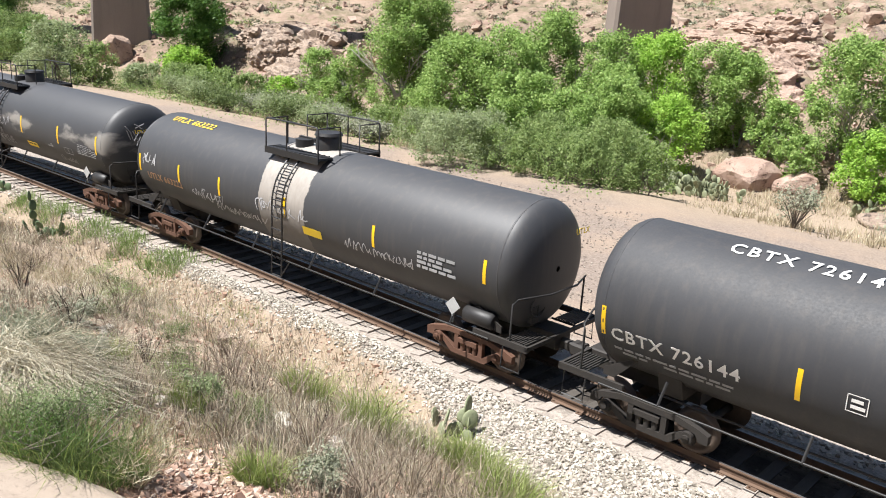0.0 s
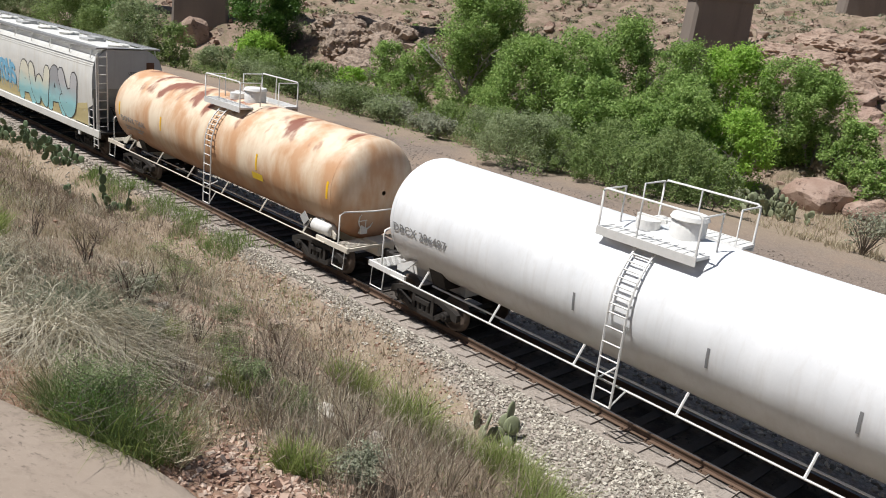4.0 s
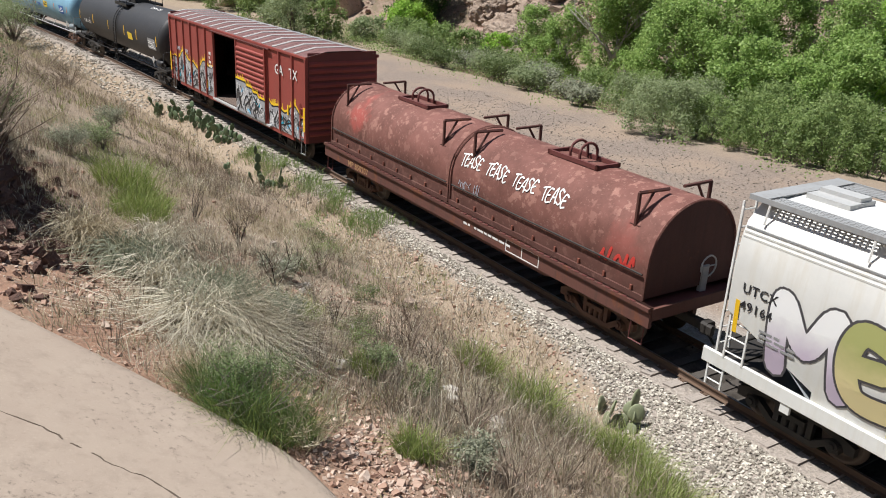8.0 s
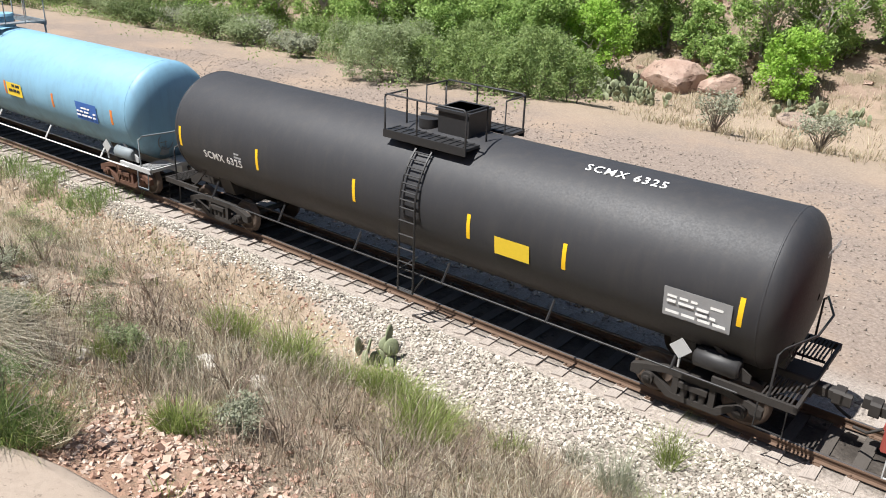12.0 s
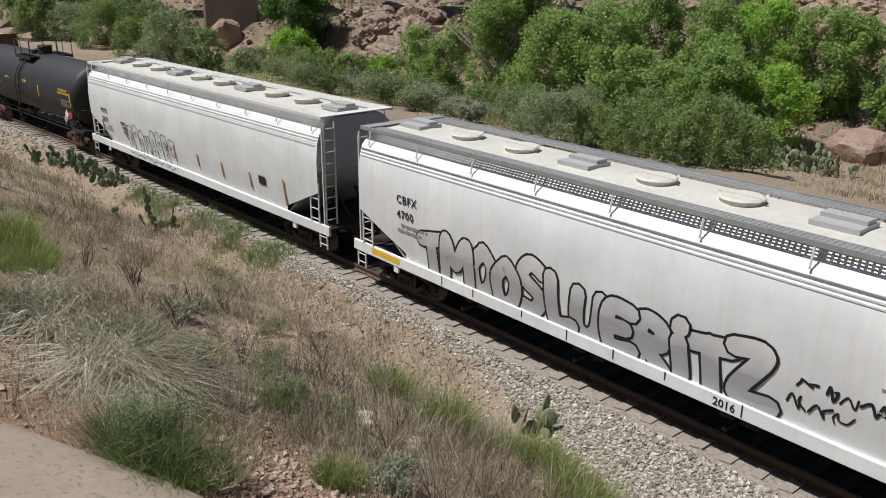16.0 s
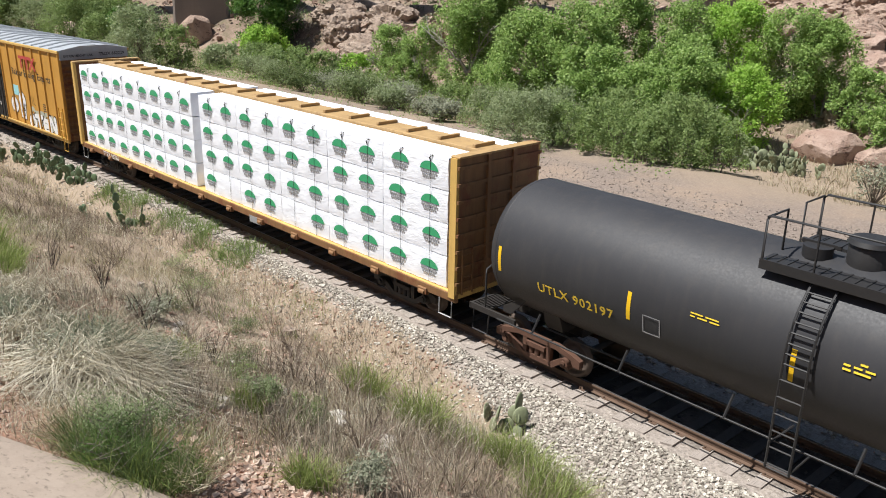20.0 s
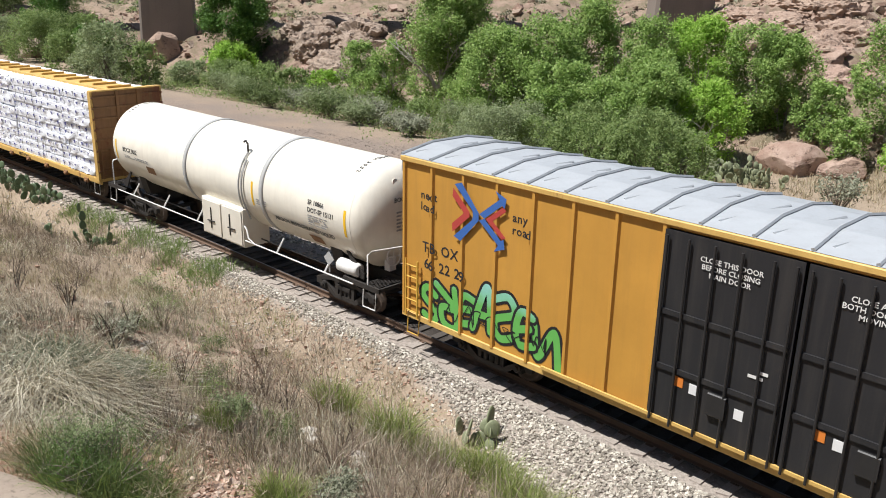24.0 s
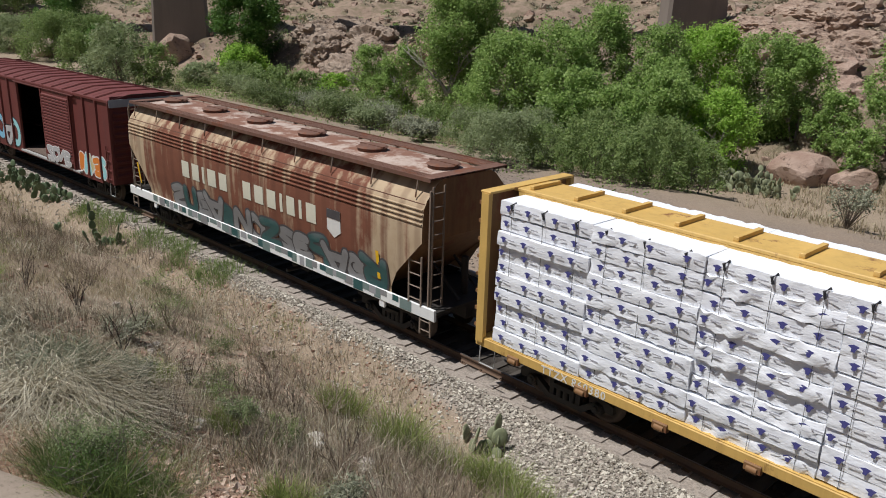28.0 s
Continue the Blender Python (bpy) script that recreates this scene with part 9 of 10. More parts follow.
def tree(x, y, h, w, seed, leaf=None, bark=None, label="green cottonwood tree in the wash", name="cottonwood_tree", size=0.10, low=0.0, depth=3, dense=1.0, taper=0.55):
    """A tree whose crown is built of leafy lobes, from low over the ground up to h."""
    rnd = random.Random(seed)
    z0 = float(terrain(x, y))
    e = tagged(new(name), label, "tree", "trees along the wash")
    e.matrix_world = pose(x, y, z0)
    s, tips = Shape(), []
    for k in range(rnd.choice((2, 2, 3))):
        a = rnd.uniform(0, 6.28)
        d = Vector((0.3 * math.cos(a), 0.3 * math.sin(a), 1)).normalized()
        limb(s, Vector((0.2 * math.cos(a), 0.2 * math.sin(a), -0.3)), d, h * 0.30, 0.016 * h, depth, rnd, tips)
    part("trunk", s, bark or M_PALEBARK, e)
    r = np.random.RandomState(seed)
    nl = int(34 + 9.0 * w)
    zz = r.uniform(0, 1, nl) ** 0.85
    # widest at about two fifths of the height, rounded above
    wide = np.where(zz < 0.4, taper + (1 - taper) * zz / 0.4, np.sqrt(np.maximum(0.0, 1 - ((zz - 0.4) / 0.66) ** 2)))
    a, q = r.uniform(0, 6.28, nl), np.sqrt(r.uniform(0.05, 1, nl))
    lr = r.uniform(0.055, 0.13, nl) * (w + 0.5 * h) * 0.62
    reach = np.maximum(0.05, wide * w / 2 - lr * 0.75)
    lz = low * h + (h - low * h) * zz
    lc = np.stack([np.cos(a) * q * reach, np.sin(a) * q * reach, np.clip(lz, 0.4, h - lr * 0.7)], 1)
    cnt = np.maximum(60, (dense * 6.0 * lr * lr / (size * size)).astype(int))
    k = np.repeat(np.arange(nl), cnt)
    d = r.normal(0, 1, (len(k), 3)) + np.array([0, 0, 0.25])
    d /= np.linalg.norm(d, axis=1, keepdims=True)
    P = lc[k] + d * (lr[k] * np.clip(r.normal(0.84, 0.27, len(k)), 0.1, 1.6))[:, None] * np.array([0.9, 0.9, 1.15])
    P[:, 2] = np.maximum(P[:, 2], 0.12 + 0.3 * r.uniform(0, 1, len(k)))
    part("crown", leaf_points("crown", P, size, leaf or M_COTTON, seed + 1), leaf or M_COTTON, e)
    return e


def shrub(x, y, h, w, seed, leaf, label, name="shrub", per=26, size=0.045, clumps=60, twigs=26, twig_mat=None, group=""):
    rnd = random.Random(seed)
    z0 = float(terrain(x, y))
    e = tagged(new(name), label, "shrub", group)
    e.matrix_world = pose(x, y, z0)
    s = Shape()
    ends_ = []
    for k in range(twigs):
        a, l = rnd.uniform(0, 6.28), rnd.uniform(0.5, 1.0)
        t = Vector((math.cos(a) * w / 2 * l, math.sin(a) * w / 2 * l, h * rnd.uniform(0.45, 1.0)))
        m = t * 0.5 + Vector((rnd.uniform(-0.1, 0.1) * w, rnd.uniform(-0.1, 0.1) * w, 0.08 * h))
        s.tube([(0, 0, -0.05), m, t], [0.008 * h + 0.004, 0.005 * h + 0.003, 0.003], 4, False)
        for j in range(3):
            u = m + (t - m) * rnd.uniform(0, 0.9)
            v = u + Vector((rnd.uniform(-0.2, 0.2) * w, rnd.uniform(-0.2, 0.2) * w, rnd.uniform(0.05, 0.3) * h))
            s.tube([u, v], [0.0045, 0.0025], 3, False)
            ends_.append(v)
        ends_.append(t)
    part("branch_frame", s, twig_mat or M_BARK, e)
    if leaf:
        r = np.random.RandomState(seed)
        k = r.choice(len(ends_), clumps)
        c = np.array([tuple(ends_[i]) for i in k]) * r.uniform(0.7, 1.05, (clumps, 1))
        c[:, 2] = np.maximum(c[:, 2], 0.08)
        part("foliage", leaf_cloud("foliage", c, r.uniform(0.05, 0.12, clumps) * w, per, size, leaf, seed + 1), leaf, e)
    return e


def grass_clump(x, y, n, rad, h0, h1, spread, width, mat, seed, label, name="grass_clump", droop=0.0):
    me = tufts(name, [(x, y)], n, rad, h0, h1, spread, width, mat, seed, droop)
    return tagged(new(name, me), label, "grass clump", "grass clumps on the bank")


def tangle(x, y, n, rad, length, rise, width, mat, seed, label, drift=(0.75, 0.0)):
    """A mound of long strands that arch over one another and droop."""
    r = np.random.RandomState(seed)
    a, q = r.uniform(0, 6.28, n), np.sqrt(r.uniform(0, 1, n)) * rad
    bx, by = x + np.cos(a) * q, y + np.sin(a) * q
    b = a + r.normal(0, 2.4, n)
    dx, dy = np.cos(b) + drift[0], np.sin(b) + drift[1]
    L, H = r.uniform(0.45, 1.1, n) * length, r.uniform(0.5, 1.2, n) * rise
    swing = r.normal(0, 1.0, n)
    z0 = terrain(bx, by)
    rows = []
    for k, u in enumerate((0.0, 0.25, 0.5, 0.75, 1.0)):
        px_, py_ = bx + (dx * u - dy * swing * u * u) * L, by + (dy * u + dx * swing * u * u) * L
        pz_ = np.maximum(z0 + H * (2.6 * u - 2.1 * u * u) - 0.03, terrain(px_, py_) + 0.03 - 0.06 * (k == 0))
        w = width * (1 - 0.7 * u)
        rows.append(np.stack([np.stack([px_ - w * np.sin(b), py_ + w * np.cos(b), pz_], 1), np.stack([px_ + w * np.sin(b), py_ - w * np.cos(b), pz_ + w * 0.6], 1)], 1))
    co = np.stack(rows, 1).reshape(-1, 3)
    F = (np.array([(2 * i, 2 * i + 1, 2 * i + 3, 2 * i + 2) for i in range(4)])[None] + (np.arange(n) * 10)[:, None, None]).reshape(-1, 4)
    return tagged(new("bunch_grass", raw_mesh("bunch_grass", co, F, mat)), label, "grass clump", "grass clumps on the bank")


def prickly_pear(x, y, n, scale, seed, label="green prickly pear cactus on the bank", mat=None):
    """Oval pads growing out of one another."""
    rnd = random.Random(seed)
    z0 = float(terrain(x, y))
    e = tagged(new("prickly_pear"), label, "cactus", "prickly pears")
    e.matrix_world = pose(x, y, z0)
    key = "cactus_pad/" + (mat or M_CACTUS).name

    def pad_shape():
        s = Shape()
        nu, nv = 12, 6
        vs = []
        for i in range(nv + 1):
            t = math.pi * i / nv
            for j in range(nu):
                p = 2 * math.pi * j / nu
                wide = math.sin(t) ** 0.85 * (0.40 - 0.10 * math.cos(t + 0.0) * -1 * 0.5)
                vs.append((wide * math.cos(p), 0.085 * math.sin(t) ** 0.7 * math.sin(p), 0.5 - 0.5 * math.cos(t)))
        fs = [(i * nu + j, i * nu + (j + 1) % nu, (i + 1) * nu + (j + 1) % nu, (i + 1) * nu + j) for i in range(nv) for j in range(nu)]
        return s.add(vs, fs, True)
    me = shared(key, pad_shape, mat or M_CACTUS)
    spots = []
    for i in range(n):
        if i < max(2, n // 2) or not spots:
            a = rnd.uniform(0, 6.28)
            q = rnd.uniform(0, 0.5) * scale * (n / 10) ** 0.5
            m = pose(q * math.cos(a) * 1.6, q * math.sin(a), -0.04, rnd.uniform(-14, 14), rnd.uniform(-20, 20), rnd.uniform(0, 180))
        else:
            b, sz = rnd.choice(spots)
            t = rnd.uniform(-0.9, 0.9)
            m = b @ Matrix.Translation((0.36 * sz * math.sin(t), 0, sz * (0.55 + 0.42 * math.cos(t)))) @ pose(0, 0, 0, rnd.uniform(-18, 18), math.degrees(t) * 0.55, rnd.uniform(-50, 50))
        sz = rnd.uniform(0.34, 0.52) * scale
        spots.append((m, sz))
        part("cactus_pad", me, mat or M_CACTUS, e, "", m @ Matrix.Scale(sz, 4))
    return e


def boulder(x, y, size, seed, mat, label="pinkish weathered boulder", z=None, name="boulder", squash=0.7, res=2):
    """An angular rock: a ball cut by random planes."""
    r = np.random.RandomState(seed)
    bm = bmesh.new()
    bmesh.ops.create_icosphere(bm, subdivisions=res, radius=1.0)
    planes = r.normal(0, 1, (11, 3))
    planes /= np.linalg.norm(planes, axis=1, keepdims=True)
    cut = r.uniform(0.55, 0.9, 11)
    sc = np.array([r.uniform(0.8, 1.3), r.uniform(0.8, 1.2), squash])
    for v in bm.verts:
        p = np.array(v.co)
        for n_, c in zip(planes, cut):
            k = p @ n_ - c
            if k > 0:
                p = p - n_ * k * 0.92
        p = p * (1 + 0.05 * noise.noise(Vector(p) * 2.3 + Vector((seed, 0, 0))))
        v.co = Vector(p * sc * size)
    me = bpy.data.meshes.new(name)
    bm.to_mesh(me)
    bm.free()
    me.materials.append(mat)
    ob = tagged(new(name, me), label, "rock", "rocks of the wash" if size > 0.5 else "stones on the bank")
    zz = float(terrain(x, y)) if z is None else z
    ob.matrix_world = pose(x, y, zz + size * squash * 0.35, r.uniform(-12, 12), r.uniform(-12, 12), r.uniform(0, 360))
    return ob


def crag(x, y, size, seed, mat, label, squash=0.8, stretch=1.0, turn=0.0, sink=0.25):
    """A bedrock outcrop: split along joints into blocks that stand proud or back."""
    bm = bmesh.new()
    bmesh.ops.create_icosphere(bm, subdivisions=5 if size > 2.6 else 4, radius=1.0)
    off = Vector((seed * 3.1, seed * 1.7, seed * 0.9))
    for v in bm.verts:
        p = v.co.copy()
        far, spots = noise.voronoi(p * 1.25 + off, distance_metric='CHEBYCHEV')
        far2, spots2 = noise.voronoi(p * 3.3 + off, distance_metric='CHEBYCHEV')
        k = 0.82 + 0.34 * noise.noise(spots[0] * 5.3) + 0.13 * noise.noise(spots2[0] * 4.1) + 0.05 * noise.noise(p * 9.0 + off)
        v.co = Vector((p.x * stretch, p.y, p.z * squash)) * (k * size)
    me = bpy.data.meshes.new("rock_outcrop")
    bm.to_mesh(me)
    bm.free()
    me.materials.append(mat)
    ob = tagged(new("rock_outcrop", me), label, "rock", "rocks of the wash")
    ob.matrix_world = pose(x, y, float(terrain(x, y)) - size * squash * sink, 0, 0, turn)
    return ob


def rock_material(name, a, b, dark, scale=0.6):
    n = Nodes(name)
    m = n.noise(scale, 8, 0.68)
    col = n.mix(n.ramp(m, [(0.32, 0.0), (0.68, 1.0)]), a, b)
    cr = n.ramp(n.noise(scale * 2.2, 9, 0.75, stretch=(1, 1, 2.2)), [(0.36, 0.0), (0.46, 1.0)])
    col = n.mix(cr, dark, col)
    f = n.noise(scale * 14, 6, 0.7)
    return n.done(col, 0.92, 0.0, n.math('ADD', n.math('MULTIPLY', m, 3.0), f), 0.9, 0.12, 0.15)


M_PINKROCK = rock_material("pink_canyon_rock", (0.30, 0.195, 0.15), (0.46, 0.345, 0.28), (0.10, 0.065, 0.05))
M_TANROCK = rock_material("tan_canyon_rock", (0.25, 0.185, 0.14), (0.41, 0.33, 0.265), (0.06, 0.045, 0.04))
M_DARKROCK = rock_material("dark_red_bank_rock", (0.10, 0.058, 0.045), (0.20, 0.125, 0.10), (0.035, 0.022, 0.02))
M_REDROCK = rock_material("red_canyon_rock", (0.28, 0.195, 0.15), (0.44, 0.335, 0.265), (0.10, 0.07, 0.055))


def concrete(name, a, b, scale=1.2):
    n = Nodes(name)
    m = n.noise(scale, 7, 0.65)
    st = n.noise(scale, 6, 0.7, stretch=(3, 3, 0.3))
    f = n.noise(40, 5, 0.7)
    col = n.mix(m, a, b)
    col = n.mix(n.math('MULTIPLY', n.ramp(st, [(0.5, 0.0), (0.7, 1.0)]), 0.35), col, shade(a, 0.6))
    col = n.mix(n.math('MULTIPLY', f, 0.22), col, shade(b, 1.15))
    # dark pits and pale scuffs where the surface has worn through
    worn = n.ramp(n.noise(0.7, 4, 0.6), [(0.42, 0.0), (0.62, 1.0)])
    pits = n.ramp(n.noise(11, 6, 0.75), [(0.36, 1.0), (0.43, 0.0)])
    col = n.mix(n.math('MULTIPLY', n.math('MULTIPLY', pits, worn), 0.6), col, shade(a, 0.45))
    col = n.mix(n.math('MULTIPLY', n.ramp(n.noise(24, 5, 0.7), [(0.55, 0.0), (0.7, 1.0)]), 0.25), col, shade(b, 1.25))
    return n.done(col, 0.9, 0.0, n.math('SUBTRACT', f, n.math('MULTIPLY', pits, worn)), 0.5, 0.012, 0.2)


M_APRON = concrete("tan_worn_concrete", (0.304, 0.236, 0.186), (0.408, 0.334, 0.266))
M_PIER = concrete("grey_brown_pier_concrete", (0.17, 0.14, 0.12), (0.25, 0.215, 0.185), 0.35)
M_DECK = concrete("grey_deck_concrete", (0.34, 0.33, 0.31), (0.44, 0.42, 0.40))
M_CRACK = plain("dirt_filled_crack", (0.10, 0.075, 0.055), 0.95)
M_GIRDER = plain("dark_bridge_steel", (0.028, 0.028, 0.03), 0.6, 0.0, 0.3, 3)


def build_apron():
    """Paved slope below the road bridge: a slab laid on the bank with a rounded edge."""
    edge = []
    for (x0, y0), (x1, y1) in zip(APRON, APRON[1:]):
        for k in range(6):
            edge.append((x0 + (x1 - x0) * k / 6, y0 + (y1 - y0) * k / 6))
    edge.append(APRON[-1])
    rows = []
    steps = [0.0, 0.03, 0.10, 0.3, 0.7, 1.2, 1.9, 2.8, 4.0, 6.0]
    vs = []
    for x, y in edge:
        for i, q in enumerate(steps):
            yy = y - q
            z = -0.77 + 0.40 * (-(yy - track_y(x)) - 3.2) + 1.3 * float(ease(-x, 22, 45))
            lift = [-0.20, 0.045, 0.085, 0.10, 0.10, 0.10, 0.10, 0.10, 0.10, 0.10][i]
            vs.append((x, yy, z + lift + 0.02))
    n = len(steps)
    s = Shape().add(vs, [(i * n + j, (i + 1) * n + j, (i + 1) * n + j + 1, i * n + j + 1) for i in range(len(edge) - 1) for j in range(n - 1)], True)
    ap = tagged(new("concrete_apron", s.mesh("concrete_apron", M_APRON)), "worn tan concrete slope paving with cracks", "pavement", kind="structure")
    for pts, w in (([(-11.5, -15.4), (-9.19, -14.1), (-8.85, -13.72), (-8.55, -13.47), (-8.2, -13.2), (-7.8, -12.78), (-7.1, -12.4), (-6.2, -11.7), (-5.4, -11.35)], 0.017),):
        rnd = random.Random(3)
        fine = []
        for (x0, y0), (x1, y1) in zip(pts, pts[1:]):
            m = max(2, int(math.hypot(x1 - x0, y1 - y0) / 0.09))
            for k in range(m):
                fine.append((x0 + (x1 - x0) * k / m + rnd.uniform(-0.02, 0.02), y0 + (y1 - y0) * k / m + rnd.uniform(-0.02, 0.02)))
        vs = []
        for x, y in fine:
            z = -0.77 + 0.40 * (-(y - track_y(x)) - 3.2) + 0.124
            ww = w * rnd.uniform(0.3, 1.3)
            vs += [(x - ww * 0.4, y - ww, z), (x + ww * 0.4, y + ww, z)]
        part("crack", Shape().add(vs, [(2 * i, 2 * i + 1, 2 * i + 3, 2 * i + 2) for i in range(len(fine) - 1) if rnd.random() < 0.72]), M_CRACK, ap)


def build_bank_stones():
    r = np.random.RandomState(41)
    n = 2600
    x, y = r.normal(-8.6, 2.2, n), r.normal(-9.7, 0.8, n)
    x2, y2 = r.uniform(-24, -1, 9000), -r.uniform(3.2, 12.8, 9000)
    k = lumps(x2, y2, 0.75, 21) + r.normal(0, 0.25, 9000) > 0.02
    x2, y2 = x2[k], y2[k]
    x3, y3 = r.normal(-14.8, 2.2, 700), r.normal(-13.4, 0.9, 700)
    x4 = r.uniform(-26, -2, 1400)
    y4 = -shoulder(x4) - np.abs(r.normal(0, 0.9, 1400)) - 0.05
    x, y = np.concatenate([x, x2, x3, x4]), np.concatenate([y, y2, y3, y4])
    k = ~on_apron(x, y) & (y < -1.9) & (x < 1)
    x, y = x[k], y[k]
    sz = np.abs(r.normal(0, 0.025, len(x))) + 0.010
    P = np.column_stack([x, y, terrain(x, y) + sz * 0.3])
    tagged(new("loose_stones", stones("loose_stones", P, sz, 5, M_REDSTONE)), "loose pinkish stones on the red soil", "stones", kind="stuff")
    x, y = r.normal(-18.6, 2.0, 1500), r.normal(-13.5, 0.7, 1500)
    k = ~on_apron(x, y)
    x, y = x[k], y[k]
    sz = np.abs(r.normal(0, 0.07, len(x))) + 0.03
    tagged(new("bank_rubble", stones("bank_rubble", np.column_stack([x, y, terrain(x, y) + sz * 0.2]), sz, 6, M_DARKROCK)), "dark red rubble on the steep bank", "stones", kind="stuff")
    ms = [stones("stone", np.zeros((1, 3)), [0.1], 70 + k, M_REDSTONE) for k in range(6)]
    for j in range(90):
        x, y = r.normal(-8.3, 1.6), r.normal(-9.55, 0.6)
        if on_apron(np.array([x]), np.array([y]))[0]:
            continue
        ob = tagged(new("stone", ms[j % 6]), "broken pinkish stone on red soil", "stone", "stones beside the apron")
        ob.matrix_world = pose(x, y, float(terrain(x, y)) + 0.03, 0, 0, j * 53) @ Matrix.Scale(r.uniform(0.35, 0.95), 4)
    for j, (x, y, s) in enumerate(((-12.78, -6.99, 0.17), (-17.08, -7.08, 0.2), (-17.6, -7.6, 0.24), (-17.9, -7.9, 0.18), (-16.6, -7.4, 0.13), (-11.7, -6.4, 0.2), (-11.4, -6.55, 0.15), (-9.6, -6.6, 0.13), (-14.2, -7.3, 0.12), (-10.4, -6.2, 0.22), (-10.1, -6.5, 0.15), (-9.9, -5.9, 0.12), (-12.2, -8.5, 0.14), (-11.9, -8.7, 0.1), (-18.4, -7.2, 0.2), (-20.3, -6.7, 0.17))):
        boulder(x, y, s, 200 + j, M_GREYSTONE, "pale field stone on the bank", None, "field_stone", 0.75, 1)
    boulder(-17.2, -4.1, 0.25, 240, M_TANROCK, "dark brown stone at the foot of the bank", None, "field_stone", 0.8, 1)


def build_plants():
    # cacti
    prickly_pear(-29.7, -3.3, 22, 0.78, 1, "tall green prickly pear cactus beside the track")
    prickly_pear(-31.2, -4.3, 6, 0.7, 2, "small green prickly pear cactus beside the track")
    for k, (x, y, n) in enumerate(((-42.3, -3.4, 12), (-40.8, -3.1, 12), (-39.3, -3.0, 14), (-37.6, -2.9, 14), (-36.2, -2.8, 16), (-43.9, -3.8, 10))):
        prickly_pear(x, y, n + 4, 0.8, 10 + k, "green prickly pear in a row along the track")
    prickly_pear(-10.5, -2.95, 11, 0.9, 7, "grey-green prickly pear at the ballast edge", M_CACTUS2)
    for k, (x, y, n, s) in enumerate(((-22.6, 31.2, 44, 1.5), (-21.4, 31.6, 44, 1.5), (-23.7, 31.4, 36, 1.5), (-20.5, 31.2, 34, 1.4), (-24.7, 31.0, 26, 1.3), (-12.4, 34.2, 26, 1.4), (-10.9, 34.8, 26, 1.4), (-9.4, 35.6, 22, 1.4))):
        prickly_pear(x, y, int(n * 1.7), s * 0.66, 30 + k, "large pale prickly pear clump beyond the line", M_CACTUS2)
    # pale bunch grass mound and neighbours
    for k, (x, y, n, rd, l, h, m, lab) in enumerate(((-13.1, -10.5, 1500, 0.6, 0.95, 0.62, M_PALE, "large pale drooping bunch grass mound"), (-12.5, -10.2, 900, 0.5, 0.85, 0.5, M_PALE, "pale drooping bunch grass mound"), (-13.9, -10.1, 800, 0.5, 0.7, 0.75, M_SAGE, "grey-green bunch grass mound"), (-14.7, -10.8, 700, 0.5, 0.7, 0.7, M_PALE, "pale dry bunch grass mound"), (-15.7, -11.3, 600, 0.45, 0.65, 0.65, M_SAGE, "grey-green bunch grass mound"), (-16.8, -11.8, 600, 0.45, 0.7, 0.6, M_STRAW, "straw-coloured bunch grass mound"), (-17.8, -10.2, 500, 0.4, 0.6, 0.55, M_PALE, "pale dry bunch grass mound"))):
        tangle(x, y, int(n * 0.95), rd, l * 1.1, h * 1.25, 0.011, m, 51 + k, lab)
    # dark stems set inside the mounds to stand in for their shaded interior
    for k, (x, y, n) in enumerate(((-13.0, -10.4, 900), (-12.6, -10.7, 500), (-14.3, -10.5, 500), (-15.6, -11.0, 400))):
        grass_clump(x, y, n, 0.75, 0.15, 0.45, 0.9, 0.008, M_DARKTWIG if k < 2 else M_BROWNTWIG, 130 + k, "dark dead stems added as the shade inside the bunch grass")
    for k, (x, y, n, r_, h) in enumerate(((-9.0, -8.8, 420, 0.25, 0.62), (-11.2, -4.7, 520, 0.4, 0.75), (-10.2, -4.4, 520, 0.45, 0.75), (-13.1, -4.7, 380, 0.35, 0.7), (-9.0, -4.0, 520, 0.45, 0.8), (-8.0, -4.2, 480, 0.45, 0.8), (-9.6, -3.6, 400, 0.4, 0.6), (-7.4, -5.0, 400, 0.4, 0.7), (-12.0, -8.1, 300, 0.25, 0.55), (-14.6, -8.3, 420, 0.35, 0.5), (-22.9, -9.9, 600, 0.6, 0.9), (-21.9, -9.6, 500, 0.5, 0.8), (-19.6, -10.3, 500, 0.5, 0.75), (-20.4, -10.0, 400, 0.5, 0.7))):
        grass_clump(x, y, int(n * 1.5), r_ * 1.15, h * 0.5, h * 1.3, 0.5, 0.0075, M_GRASS, 60 + k, "upright green bunch grass clump on the bank")
    for k, (x, y, n, r_, h) in enumerate(((-3.9, -2.3, 160, 0.16, 0.95), (-4.4, -3.3, 320, 0.35, 0.85), (-3.4, -3.6, 320, 0.35, 0.8), (-5.4, -3.0, 120, 0.16, 0.5), (-6.4, -3.7, 260, 0.3, 0.7))):
        grass_clump(x, y, n, r_, h * 0.4, h, 0.45, 0.006, M_SAGE if k % 2 else M_GRASS, 160 + k, "wispy grey-green weed at the ballast edge", "weed")
    # shrubs on the bank
    shrub(-9.75, -11.0, 0.95, 1.8, 71, M_DENSE, "dark green shrub beside the concrete apron", clumps=150, per=44, size=0.009)
    for k, (x, y) in enumerate(((-9.9, -11.1), (-9.4, -10.8), (-10.3, -11.2))):
        grass_clump(x, y, 1100, 0.5, 0.3, 0.85, 0.7, 0.0045, M_DARKLEAF, 176 + k, "dark olive feathery weed beside the concrete apron", "weed")
